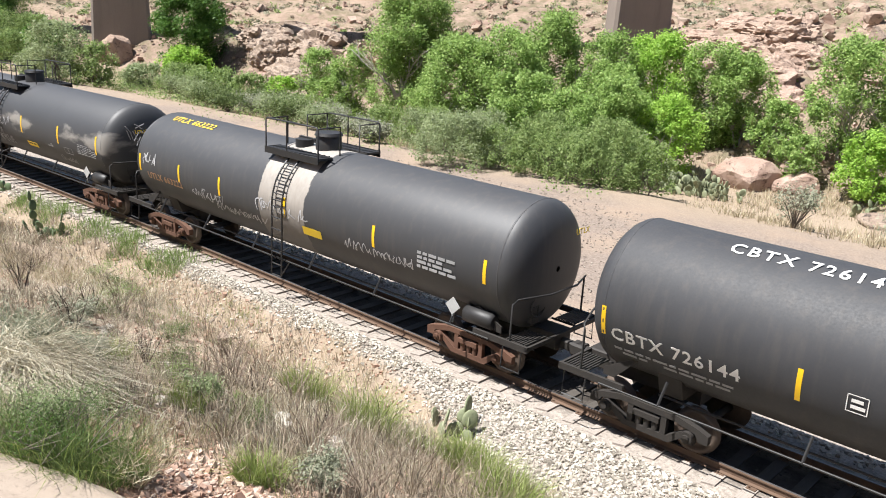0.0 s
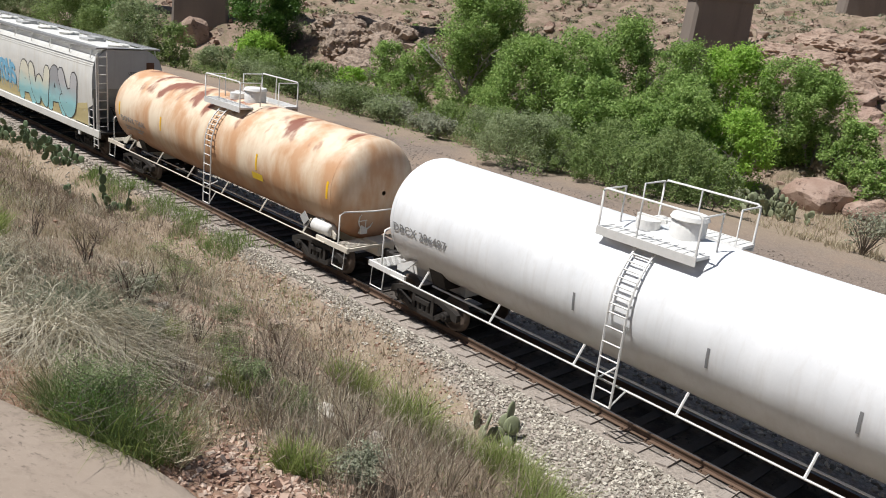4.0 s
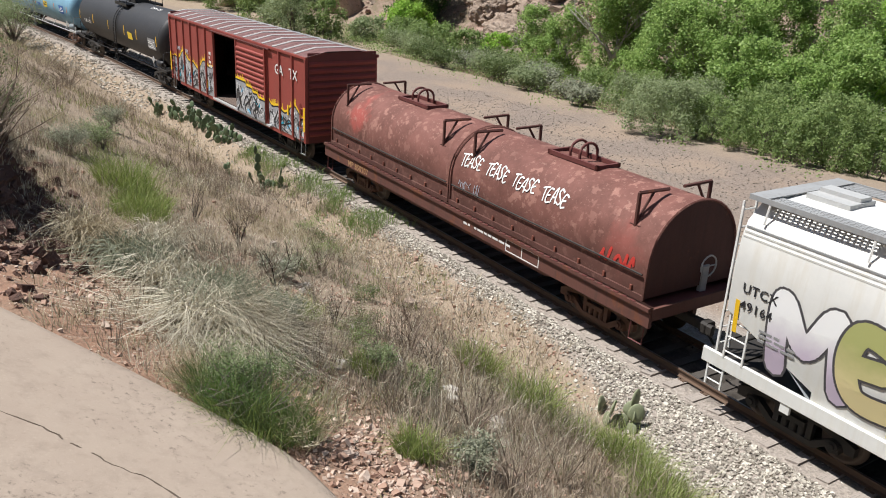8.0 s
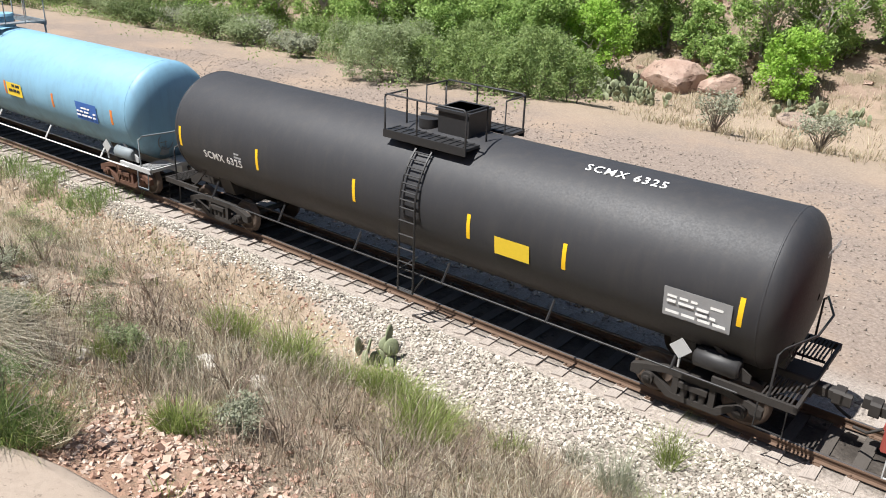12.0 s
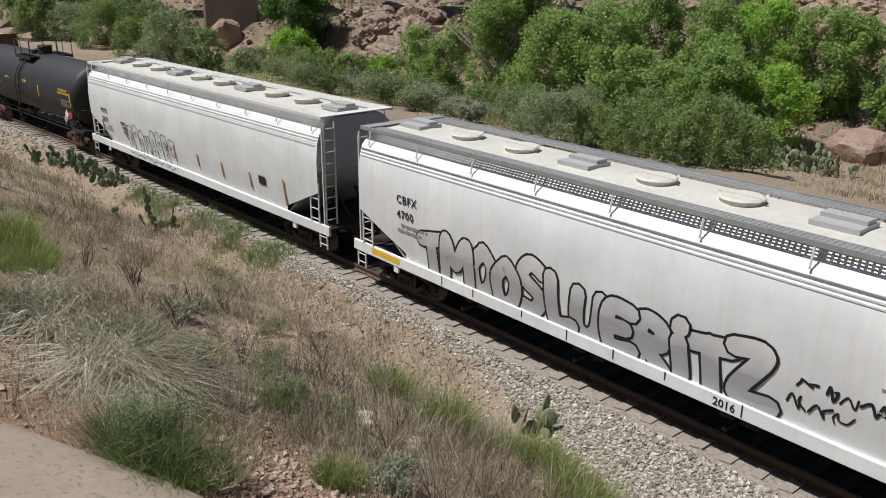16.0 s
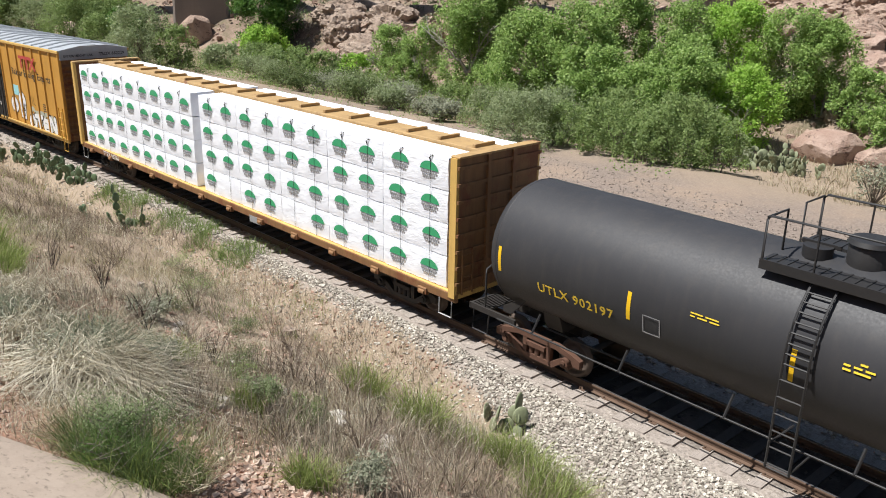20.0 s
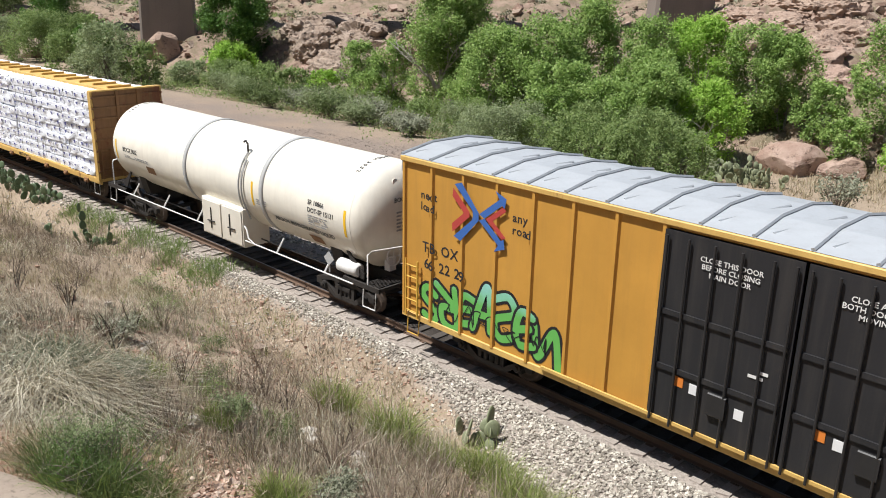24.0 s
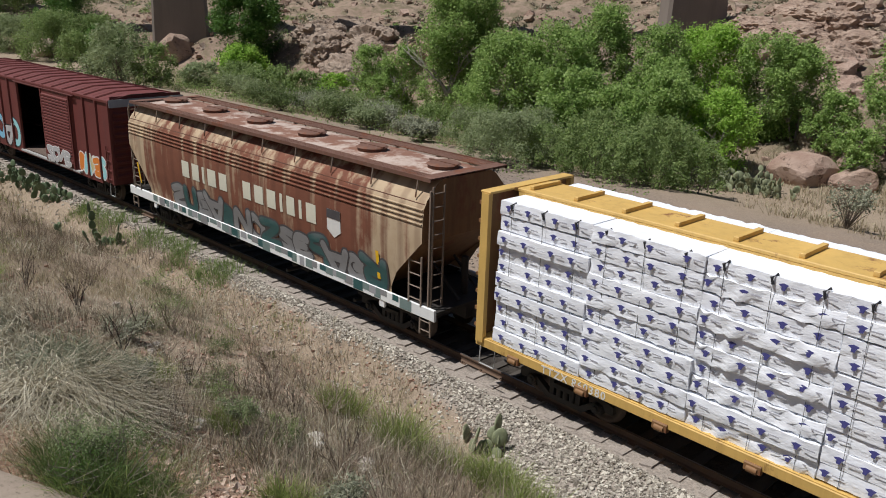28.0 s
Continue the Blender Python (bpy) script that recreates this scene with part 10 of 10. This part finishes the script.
    for k, (x, y, h, w) in enumerate(((-16.07, -8.23, 1.15, 0.9), (-19.44, -7.93, 1.0, 0.8), (-18.0, -7.0, 0.9, 0.7), (-14.2, -7.7, 0.8, 0.7), (-12.4, -6.4, 0.9, 0.7), (-21.0, -8.6, 1.0, 0.8), (-10.9, -6.2, 0.8, 0.6))):
        shrub(x, y, h, w, 310 + k, None, "dark leafless little shrub with forked stems", "dead_shrub", twigs=9, twig_mat=M_DARKTWIG, group="dead shrubs on the bank")
    for k, (x, y, h, w) in enumerate(((-71.0, -7.6, 3.2, 3.8), (-76.0, -8.6, 3.0, 4.2))):
        shrub(x, y, h, w, 350 + k, M_MESQ, "small grey-green mesquite beside the line", clumps=150, per=34, size=0.05, twigs=40, group="mesquites along the bank")
    shrub(-40.8, -9.0, 1.3, 3.0, 361, None, "leafless shrub with long arching bare branches", "dead_shrub", twigs=24, twig_mat=M_BROWNTWIG, group="dead shrubs on the bank")
    shrub(-30.6, -13.7, 1.5, 4.2, 362, None, "leafless dark branching shrub on the rocky bank", "dead_shrub", twigs=26, twig_mat=M_DARKTWIG, group="dead shrubs on the bank")
    for k, (x, y, h, w) in enumerate(((-14.45, -7.0, 0.34, 1.2), (-13.7, -7.5, 0.3, 1.1), (-18.6, -6.5, 0.3, 1.2), (-12.0, -6.9, 0.3, 0.8), (-11.2, -7.4, 0.35, 0.7), (-20.3, -5.2, 0.3, 1.3), (-22.4, -4.2, 0.4, 1.4), (-23.8, -4.0, 0.4, 1.3), (-16.9, -5.6, 0.3, 1.0))):
        shrub(x, y, h, w, 330 + k, M_FEATHER if k % 2 else M_DARKLEAF, "low leafy green weed among the dry grass", "weed", clumps=70, per=30, size=0.013, twigs=14, group="leafy weeds on the bank")
    grass_clump(-9.6, -11.0, 500, 0.7, 0.3, 0.8, 0.9, 0.005, M_GRASS, 171, "yellow-green weeds beside the concrete apron", "weed")
    grass_clump(-10.6, -11.3, 700, 0.6, 0.3, 0.8, 0.9, 0.005, M_STRAW, 172, "dry weeds beside the concrete apron", "weed")
    shrub(-10.6, -11.0, 0.7, 1.2, 72, M_MESQ, "green shrub beside the concrete apron", clumps=110, size=0.017)
    shrub(-9.0, -10.5, 0.6, 1.1, 73, None, "dry leafless shrub at the edge of the apron", twigs=40, twig_mat=M_STRAW)
    for k, (x, y, h, w) in enumerate(((-20.5, -7.6, 1.0, 1.1), (-17.0, -8.1, 1.0, 1.3), (-16.2, -7.3, 0.8, 1.0), (-13.4, -6.3, 0.9, 1.2), (-11.5, -7.4, 0.9, 1.2), (-9.8, -7.2, 1.1, 1.3), (-8.3, -6.4, 1.1, 1.3), (-14.8, -5.4, 0.9, 1.2), (-7.0, -6.6, 1.0, 1.3), (-6.2, -5.6, 0.9, 1.2), (-12.6, -5.5, 0.8, 1.1), (-18.6, -6.0, 0.9, 1.1), (-10.6, -8.3, 0.8, 1.0), (-22.6, -6.4, 0.9, 1.2), (-15.6, -9.0, 0.8, 1.1), (-7.9, -7.8, 0.9, 1.2), (-5.2, -4.6, 0.9, 1.1), (-5.8, -7.4, 0.9, 1.2), (-25.5, -6.8, 1.0, 1.3), (-28.5, -7.4, 1.0, 1.4))):
        shrub(x, y, h, w, 80 + k, None, "leafless grey shrub of thin dead twigs", "dead_shrub", twigs=17, twig_mat=M_BROWNTWIG if k % 2 else M_TWIG, group="dead shrubs on the bank")
    for k, (x, y, h, w) in enumerate(((-18.6, -13.3, 1.9, 3.2), (-20.6, -13.0, 1.6, 3.0), (-17.0, -13.9, 1.2, 2.2))):
        shrub(x, y, h, w, 210 + k, None, "leafless dark branching shrub on the rocky bank", "dead_shrub", twigs=34, twig_mat=M_BROWNTWIG, group="dead shrubs on the bank")
    shrub(-46.0, -7.7, 1.8, 2.6, 110, None, "leafless spreading shrub high on the bank", "dead_shrub", twigs=40, twig_mat=M_TWIG, group="dead shrubs on the bank")
    for k, (x, y, h, w, m) in enumerate(((-19.0, -13.6, 1.6, 2.2, M_DARKLEAF), (-20.5, -14.4, 1.7, 2.4, M_DARKLEAF), (-24.3, -12.7, 1.2, 1.7, M_DARKLEAF), (-18.0, -15.0, 1.5, 2.2, M_DARKLEAF), (-17.3, -13.9, 0.9, 1.2, M_TWIG), (-14.0, -8.9, 0.45, 0.9, M_SAGE), (-17.4, -7.7, 0.5, 1.0, M_SAGE), (-12.0, -7.8, 0.6, 0.7, M_MESQ), (-8.6, -8.0, 0.5, 0.8, M_SAGE), (-28.0, -9.5, 0.9, 1.4, M_MESQ), (-33.0, -8.4, 0.9, 1.3, M_SAGE), (-26.0, -10.8, 0.9, 1.5, M_SAGE))):
        shrub(x, y, h, w, 120 + k, m, "leafy shrub on the dry bank", size=0.024, clumps=int(60 + 45 * w), per=30)


def build_far():
    # cottonwoods and mesquites of the wash: x, y, height, width, bright
    T = [(-48.0, 33.4, 10.9, 7.0, 0), (-41.2, 31.8, 7.3, 7.3, 0), (-37.5, 32.6, 8.3, 6.6, 0), (-37.0, 37.3, 9.4, 5.6, 0), (-33.2, 38.4, 8.6, 6.0, 0), (-34.2, 30.1, 5.8, 5.8, 0), (-30.8, 42.3, 8.5, 7.0, 1), (-29.0, 33.9, 5.9, 5.9, 0), (-27.2, 43.2, 7.2, 6.0, 0), (-24.4, 43.4, 6.2, 4.8, 0),
         (-26.1, 35.6, 4.9, 5.0, 1), (-30.5, 30.8, 5.0, 4.8, 0), (-31.5, 36.5, 6.4, 5.6, 0), (-86.3, 36.7, 9.4, 9.1, 2), (-83.1, 33.9, 3.9, 6.3, 1), (-61.5, 34.6, 5.2, 4.2, 0), (-56.1, 34.3, 5.6, 4.6, 0), (-64.7, 33.0, 2.6, 3.6, 1), (-57.2, 33.2, 3.2, 4.0, 0), (-50.4, 33.8, 4.8, 4.4, 0), (-45.2, 32.6, 4.6, 4.8, 0),
         (-17.1, 42.3, 7.6, 5.8, 0), (-13.6, 42.6, 6.7, 5.0, 0), (-18.5, 38.6, 3.2, 3.2, 0), (-14.1, 38.4, 4.0, 4.4, 1), (-10.0, 44.5, 6.4, 5.4, 0), (-21.4, 41.8, 3.8, 3.8, 0)]
    for k, (x, y, h, w, b) in enumerate(T):
        far = x < -78
        tree(x, y, h * 1.04, w * 1.12, 300 + k, (M_COTTON, M_COTTON2, M_DENSE)[b], None, ("green cottonwood tree in the wash", "bright green cottonwood tree in the wash", "dense dark green tree below the pier")[b], size=0.14 if far else 0.10, low=0.3 if k == 0 else 0.0, taper=0.3 if k == 0 else 0.6, dense=1.2 if b == 2 else 0.95)
    # mesquite, feathery and grey-green
    Q = [(-31.6, 20.9, 2.9, 6.0), (-27.0, 22.7, 3.1, 4.4), (-23.9, 24.6, 3.6, 5.3), (-22.2, 26.2, 2.9, 4.0), (-36.7, 23.4, 2.5, 4.4), (-30.2, 22.6, 2.4, 4.0), (-43.6, 26.4, 2.5, 4.6), (-24.5, 22.9, 2.3, 3.2), (-80.2, 18.9, 5.4, 7.2), (-76.9, 20.8, 4.0, 4.9), (-117.7, 25.9, 6.0, 11.4), (-115.9, 30.9, 6.0, 8.0), (-130.6, 25.0, 5.0, 9.0), (-72.8, 30.4, 2.6, 7.4), (-67.6, 31.4, 2.7, 4.6),
         (-77.6, 30.0, 2.8, 5.9), (-81.9, 28.4, 2.4, 5.5), (-58.0, 29.3, 1.9, 4.5), (-51.2, 27.5, 1.8, 4.6), (-39.5, 27.5, 3.0, 4.6), (-34.0, 26.2, 3.4, 5.0), (-28.6, 26.2, 3.8, 5.0), (-25.6, 29.6, 3.4, 4.6), (-104.0, 24.0, 4.4, 7.0), (-92.0, 22.0, 3.4, 6.0), (-138.0, 36.0, 6.5, 10.0), (-146.0, 30.0, 6.0, 9.0)]
    for k, (x, y, h, w) in enumerate(Q):
        tree(x, y, h, w, 400 + k, M_FEATHER if k % 4 else M_MESQ, M_BARK, "low grey-green mesquite thicket beyond the line", "mesquite_tree", size=0.07 if x > -60 else 0.12, depth=2, dense=0.42, taper=0.85)
    for k, (x, y, h, w) in enumerate(((-46.5, 22.6, 1.5, 2.8), (-43.0, 23.4, 1.3, 2.4), (-50.5, 23.2, 1.7, 3.2), (-54.5, 25.0, 1.9, 3.4), (-59.0, 26.0, 1.8, 3.2), (-63.5, 24.6, 1.9, 3.4), (-68.5, 26.0, 2.0, 3.6), (-40.2, 22.2, 1.2, 2.2), (-57.5, 22.4, 1.4, 2.6), (-73.0, 27.4, 2.2, 3.8), (-48.5, 25.2, 1.7, 3.0), (-61.0, 28.6, 2.2, 3.6), (-52.0, 28.0, 2.0, 3.4))):
        shrub(x, y, h, w, 470 + k, (M_MESQ, M_SAGE, M_DARKLEAF)[k % 3], "low dull green brush beyond the line", size=0.08, clumps=int(60 + 30 * w), twigs=30, per=22, group="brush beyond the line")
    shrub(-13.3, 24.2, 2.0, 2.2, 450, M_SAGE, "sparse dry desert shrub on the sand", size=0.07, clumps=50, twigs=40, per=20)
    shrub(-8.6, 25.0, 1.8, 2.4, 451, M_SAGE, "sparse dry desert shrub on the sand", size=0.07, clumps=46, twigs=40, per=20)
    # brush on the far slopes
    r = np.random.RandomState(61)
    for j, (n, mat, w0, w1, per, lab) in enumerate(((3600, M_BRUSH, 0.35, 0.95, 34, "grey-green desert brush on the far slope"), (3000, M_TWIG, 0.3, 0.8, 30, "dry brown brush on the far slope"), (1000, M_SAGE, 0.4, 1.1, 46, "pale green desert bushes on the far slope"), (560, M_FEATHER, 0.6, 1.5, 80, "green desert bushes on the far slope"))):
        x, y = r.uniform(-190, 14, n), 43 + r.uniform(0, 1, n) ** 1.4 * 150
        keep = lumps(x, y, 0.16, 4 + j) + r.normal(0, 0.4, n) > -0.15
        x, y = x[keep], y[keep]
        w = r.uniform(w0, w1, len(x)) * (1 + 0.4 * ease(y, 80, 160))
        k = np.repeat(np.arange(len(x)), per)
        d = r.normal(0, 1, (len(k), 3))
        d /= np.linalg.norm(d, axis=1, keepdims=True)
        d[:, 2] = np.abs(d[:, 2]) * 0.8
        P = np.column_stack([x, y, terrain(x, y)])[k] + d * (w[k] * r.uniform(0.45, 1.0, len(k)))[:, None]
        tagged(new("slope_brush", leaf_points("slope_brush", P, 0.15, mat, 62 + j)), lab, "brush", kind="stuff")
    # shaded trees where the wash runs on behind the line
    for k, (x, y, h, w) in enumerate(((-136.0, 22.0, 6.5, 9.0), (-128.0, 31.0, 7.0, 9.0), (-150.0, 24.0, 8.0, 11.0), (-108.0, 29.0, 4.6, 7.0), (-160.0, 34.0, 9.0, 12.0))):
        tree(x, y, h, w, 460 + k, M_DENSE if k % 2 else M_FEATHER, M_BARK, "dark green tree further up the wash", "mesquite_tree", size=0.16, depth=2, dense=0.8, taper=0.85)
    # the red bank that closes the view on the near side
    for k, (x, y, sz) in enumerate(((-18.9, -14.2, 0.9), (-17.4, -14.5, 0.9), (-20.6, -14.6, 1.1), (-16.4, -14.6, 0.7), (-23.4, -14.8, 1.2), (-18.2, -13.7, 0.5), (-19.9, -13.6, 0.6))):
        crag(x, y, sz, 40 + k, M_DARKROCK, "dark red broken rock of the bank beside the apron", 0.9, 1.1, k * 61, 0.1)
    # low thicket under the trees
    x, y = r.uniform(-100, -22, 1000), r.normal(27, 3.6, 1000)
    k = y > 17.8 + 1.5 * lumps(x, y, 0.3)
    C = np.column_stack([x, y, terrain(x, y) + 0.3])[k]
    tagged(new("thicket", leaf_cloud("thicket", C, r.uniform(0.3, 0.7, len(C)), 24, 0.075, M_FEATHER, 65, 0.7)), "low grey-green thicket under the trees", "brush", kind="stuff")
    # rocks
    boulder(-20.6, 36.8, 2.3, 501, M_PINKROCK, "large pink boulder in the sand", None, "boulder", 0.62, 3)
    boulder(-18.2, 37.8, 1.5, 502, M_PINKROCK, "pink boulder beside a larger one", None, "boulder", 0.7, 3)
    boulder(-11.8, 33.0, 1.2, 503, M_TANROCK, "flat tan rock in the sand", None, "boulder", 0.4, 3)
    boulder(-5.5, 36.5, 2.4, 504, M_TANROCK, "dark cracked rock on the slope", None, "boulder", 0.7, 3)
    boulder(-2.5, 39.5, 2.6, 505, M_TANROCK, "dark cracked rock on the slope", None, "boulder", 0.7, 3)
    boulder(-103.6, 36.0, 3.0, 506, M_REDROCK, "red-brown boulder at the foot of a pier", None, "boulder", 0.85, 3)
    boulder(-132.0, 27.5, 3.5, 507, M_TANROCK, "brown rock outcrop beside the line", None, "boulder", 0.6, 3)
    boulder(-124.0, 26.5, 3.0, 508, M_TANROCK, "brown rock outcrop beside the line", None, "boulder", 0.6, 3)
    # bedrock cliffs: tan beside the dark tree, red beyond the pier
    for k, (x, y, s, q, st, m) in enumerate(((-73.6, 41.0, 3.6, 0.9, 1.3, 0), (-69.4, 42.6, 3.2, 0.8, 1.2, 0), (-78.6, 42.6, 3.4, 0.9, 1.2, 0), (-66.2, 44.6, 3.0, 0.95, 1.1, 1), (-74.5, 45.5, 3.6, 0.9, 1.3, 0), (-83.0, 44.5, 3.2, 0.8, 1.2, 0), (-70.2, 39.0, 1.8, 0.7, 1.2, 0), (-62.5, 46.5, 2.8, 0.8, 1.2, 1), (-76.0, 39.2, 1.7, 0.7, 1.2, 1), (-88.0, 52.0, 3.6, 0.7, 1.3, 0), (-58.0, 46.0, 2.4, 0.8, 1.3, 0),
                                                (-40.5, 66.5, 3.0, 0.6, 1.4, 2), (-33.4, 61.6, 3.4, 0.7, 1.3, 2), (-31.0, 66.2, 3.4, 0.7, 1.4, 2), (-27.6, 55.4, 2.8, 0.8, 1.2, 2), (-24.4, 51.2, 2.4, 0.8, 1.1, 1), (-27.2, 60.6, 3.2, 0.8, 1.3, 2), (-36.8, 63.6, 3.0, 0.6, 1.5, 2), (-22.0, 56.0, 2.8, 0.8, 1.2, 1), (-36.5, 70.0, 3.4, 0.6, 1.4, 2), (-18.5, 52.5, 2.6, 0.7, 1.3, 2), (-13.0, 53.5, 2.6, 0.7, 1.4, 2), (-50.0, 56.0, 2.6, 0.6, 1.5, 1), (-56.0, 53.0, 2.4, 0.6, 1.4, 0))):
        crag(x, y, s, k + 1, (M_TANROCK, M_PINKROCK, M_REDROCK)[m], ("tan cracked bedrock of the canyon side", "pinkish cracked bedrock of the canyon side", "reddish cracked bedrock of the canyon side")[m], q, st, k * 47)
    n = 6500
    x, y = r.uniform(-130, 6, n), 40 + r.uniform(0, 1, n) ** 1.4 * 70 + curve_y(np.full(n, -60.0)) * 0
    y = np.where(x < -85, y - 4, y)
    k = (lumps(x, y, 0.22, 3) + r.normal(0, 0.3, n) > 0.05)
    x, y = x[k], y[k]
    sz = np.abs(r.normal(0, 0.30, len(x))) + 0.10
    P = np.column_stack([x, y, terrain(x, y) + sz * 0.15])
    h = len(P) // 2
    tagged(new("slope_rocks", stones("slope_rocks", P[:h], sz[:h], 66, M_PINKROCK, 0.8)), "broken pink rock on the far slope", "rocks", kind="stuff")
    tagged(new("slope_rocks", stones("slope_rocks", P[h:], sz[h:], 67, M_TANROCK, 0.8)), "broken brown rock on the far slope", "rocks", kind="stuff")
    for k in range(44):
        if k < 16:
            x, y, s = r.uniform(-82, -52), r.uniform(41.5, 50), r.uniform(0.6, 1.9)
            m = M_TANROCK if k % 3 else M_PINKROCK
        elif k < 34:
            x, y, s = r.uniform(-40, -8), r.uniform(52, 66), r.uniform(0.6, 1.8)
            m = M_REDROCK if k % 3 else M_PINKROCK
        else:
            x, y, s = r.uniform(-40, -22), r.uniform(62, 84), r.uniform(0.6, 1.6)
            m = M_REDROCK
        boulder(x, y, s, 520 + k, m, "angular rock of the canyon side", None, "boulder", r.uniform(0.6, 0.95), 2 if s < 2 else 3)


def build_bridge():
    """The old rail bridge beyond the wash."""
    PL, PR, P2 = Vector((-106.8, 38.6, 0)), Vector((-45.2, 63.5, 0)), Vector((-55.5, 124.0, 0))
    for name, c, ang, w, d, z0, z1 in (("bridge_pier", PL, 148, 7.0, 2.4, -4, 10.6), ("bridge_pier", PR, 150, 6.6, 2.4, 0.0, 10.4), ("bridge_pier", P2, 146, 7.4, 2.6, 6.0, 17.5)):
        e = tagged(new(name), "tall tapered grey concrete railway bridge pier", "bridge pier", "piers of the rail bridge")
        e.matrix_world = pose(c.x, c.y, 0, 0, 0, ang + 0)
        hw, hd = w / 2, d / 2
        def ringp(k, z):
            return [(k * hd, -k * (hw - 0.3), z), (k * (hd - 0.3), -k * hw, z), (-k * (hd - 0.3), -k * hw, z), (-k * hd, -k * (hw - 0.3), z), (-k * hd, k * (hw - 0.3), z), (-k * (hd - 0.3), k * hw, z), (k * (hd - 0.3), k * hw, z), (k * hd, k * (hw - 0.3), z)]
        a, b = ringp(1.08, z0), ringp(0.96, z1)
        part("shaft", Shape().add(a + b, [(i, (i + 1) % 8, 8 + (i + 1) % 8, 8 + i) for i in range(8)] + [tuple(range(8, 16))]), M_PIER, e)
        part("cap", Shape().box(-hd * 1.1, -hw * 1.05, z1, hd * 1.1, hw * 1.05, z1 + 0.7, c=0.08), M_PIER, e)
        part("footing", Shape().box(-hd * 1.2, -hw * 1.12, z0, hd * 1.2, hw * 1.12, float(terrain(c.x, c.y)) - 0.6, c=0.1), M_PIER, e)
    g = tagged(new("rail_bridge_span"), "dark steel plate girder railway bridge span", "bridge")
    a, b = PL + (PL - PR).normalized() * 60, PR + (PR - PL).normalized() * 1.4
    d = (b - a).normalized()
    nrm = Vector((-d.y, d.x, 0))
    L = (b - a).length
    turn = pose(a.x, a.y, 11.4, 0, 0, math.degrees(math.atan2(d.y, d.x)))
    for k in (-1, 1):
        part("girder", Shape().box(0, k * 1.3 - 0.1, 0, L, k * 1.3 + 0.1, 1.9).box(0, k * 1.3 - 0.25, 0, L, k * 1.3 + 0.25, 0.06).box(0, k * 1.3 - 0.25, 1.84, L, k * 1.3 + 0.25, 1.9), M_GIRDER, g, "", turn)
        for i in range(int(L / 1.8)):
            part("stiffener", shared("stiffener", lambda: Shape().box(-0.06, -0.24, 0.06, 0.06, 0.24, 1.84), M_GIRDER), M_GIRDER, g, "", turn @ pose(0.4 + i * 1.8, k * 1.3, 0))
    part("deck", Shape().box(0, -1.9, 1.9, L, 1.9, 2.4), M_GIRDER, g, "", turn)
    for c in (PL, PR):
        part("bearing", Shape().box(-0.6, -1.6, 11.1, 0.6, 1.6, 11.42), M_GIRDER, g, "", pose(c.x, c.y, 0, 0, 0, 30))


def build_lookout():
    """The road bridge that the view is taken from, with a railing post."""
    d = tagged(new("bridge_deck", Shape().box(-0.9, -24.0, 6.55, 26.0, -13.72, 7.0, c=0.03).mesh("bridge_deck", M_DECK)), "grey concrete road bridge deck", "bridge deck", kind="structure")
    for x in (0.9, 5.0, 12.0, 20.0):
        part("deck_column", Shape().box(x, -22.5, -2.0, x + 0.8, -15.0, 6.56), M_DECK, d)
    p = tagged(new("railing_post"), "blue-grey steel railing post on the bridge edge", "railing post")
    p.matrix_world = pose(0.138, -13.87, 7.0)
    part("post", Shape().box(-0.03, -0.03, 0.0, 0.03, 0.03, 1.62, c=0.006), M_POST, p)
    part("base_plate", Shape().box(-0.1, -0.1, 0.0, 0.1, 0.1, 0.015), M_POST, p)


M_POST = plain("blue_grey_post_paint", (0.10, 0.115, 0.14), 0.45, 0.0, 0.12)
build_apron()
build_bank_stones()
build_bridge()
build_lookout()
build_far()
build_plants()
build_grass()
build_ballast()


def motions():
    """The train rolls past: every car along the track's line."""
    times = [0.0, 1, 2, 3, 4, 5, 6, 7, 8, 9, 10, 11, 12, 13, 14, 15, 16, 17, 18, 19, 20, 21, 22, 23, 24, 25, 26, 27, 28]
    for thing, xc, half in MOVING:
        walk(thing, [(t, car_pose(xc, half, t)) for t in times])


motions()
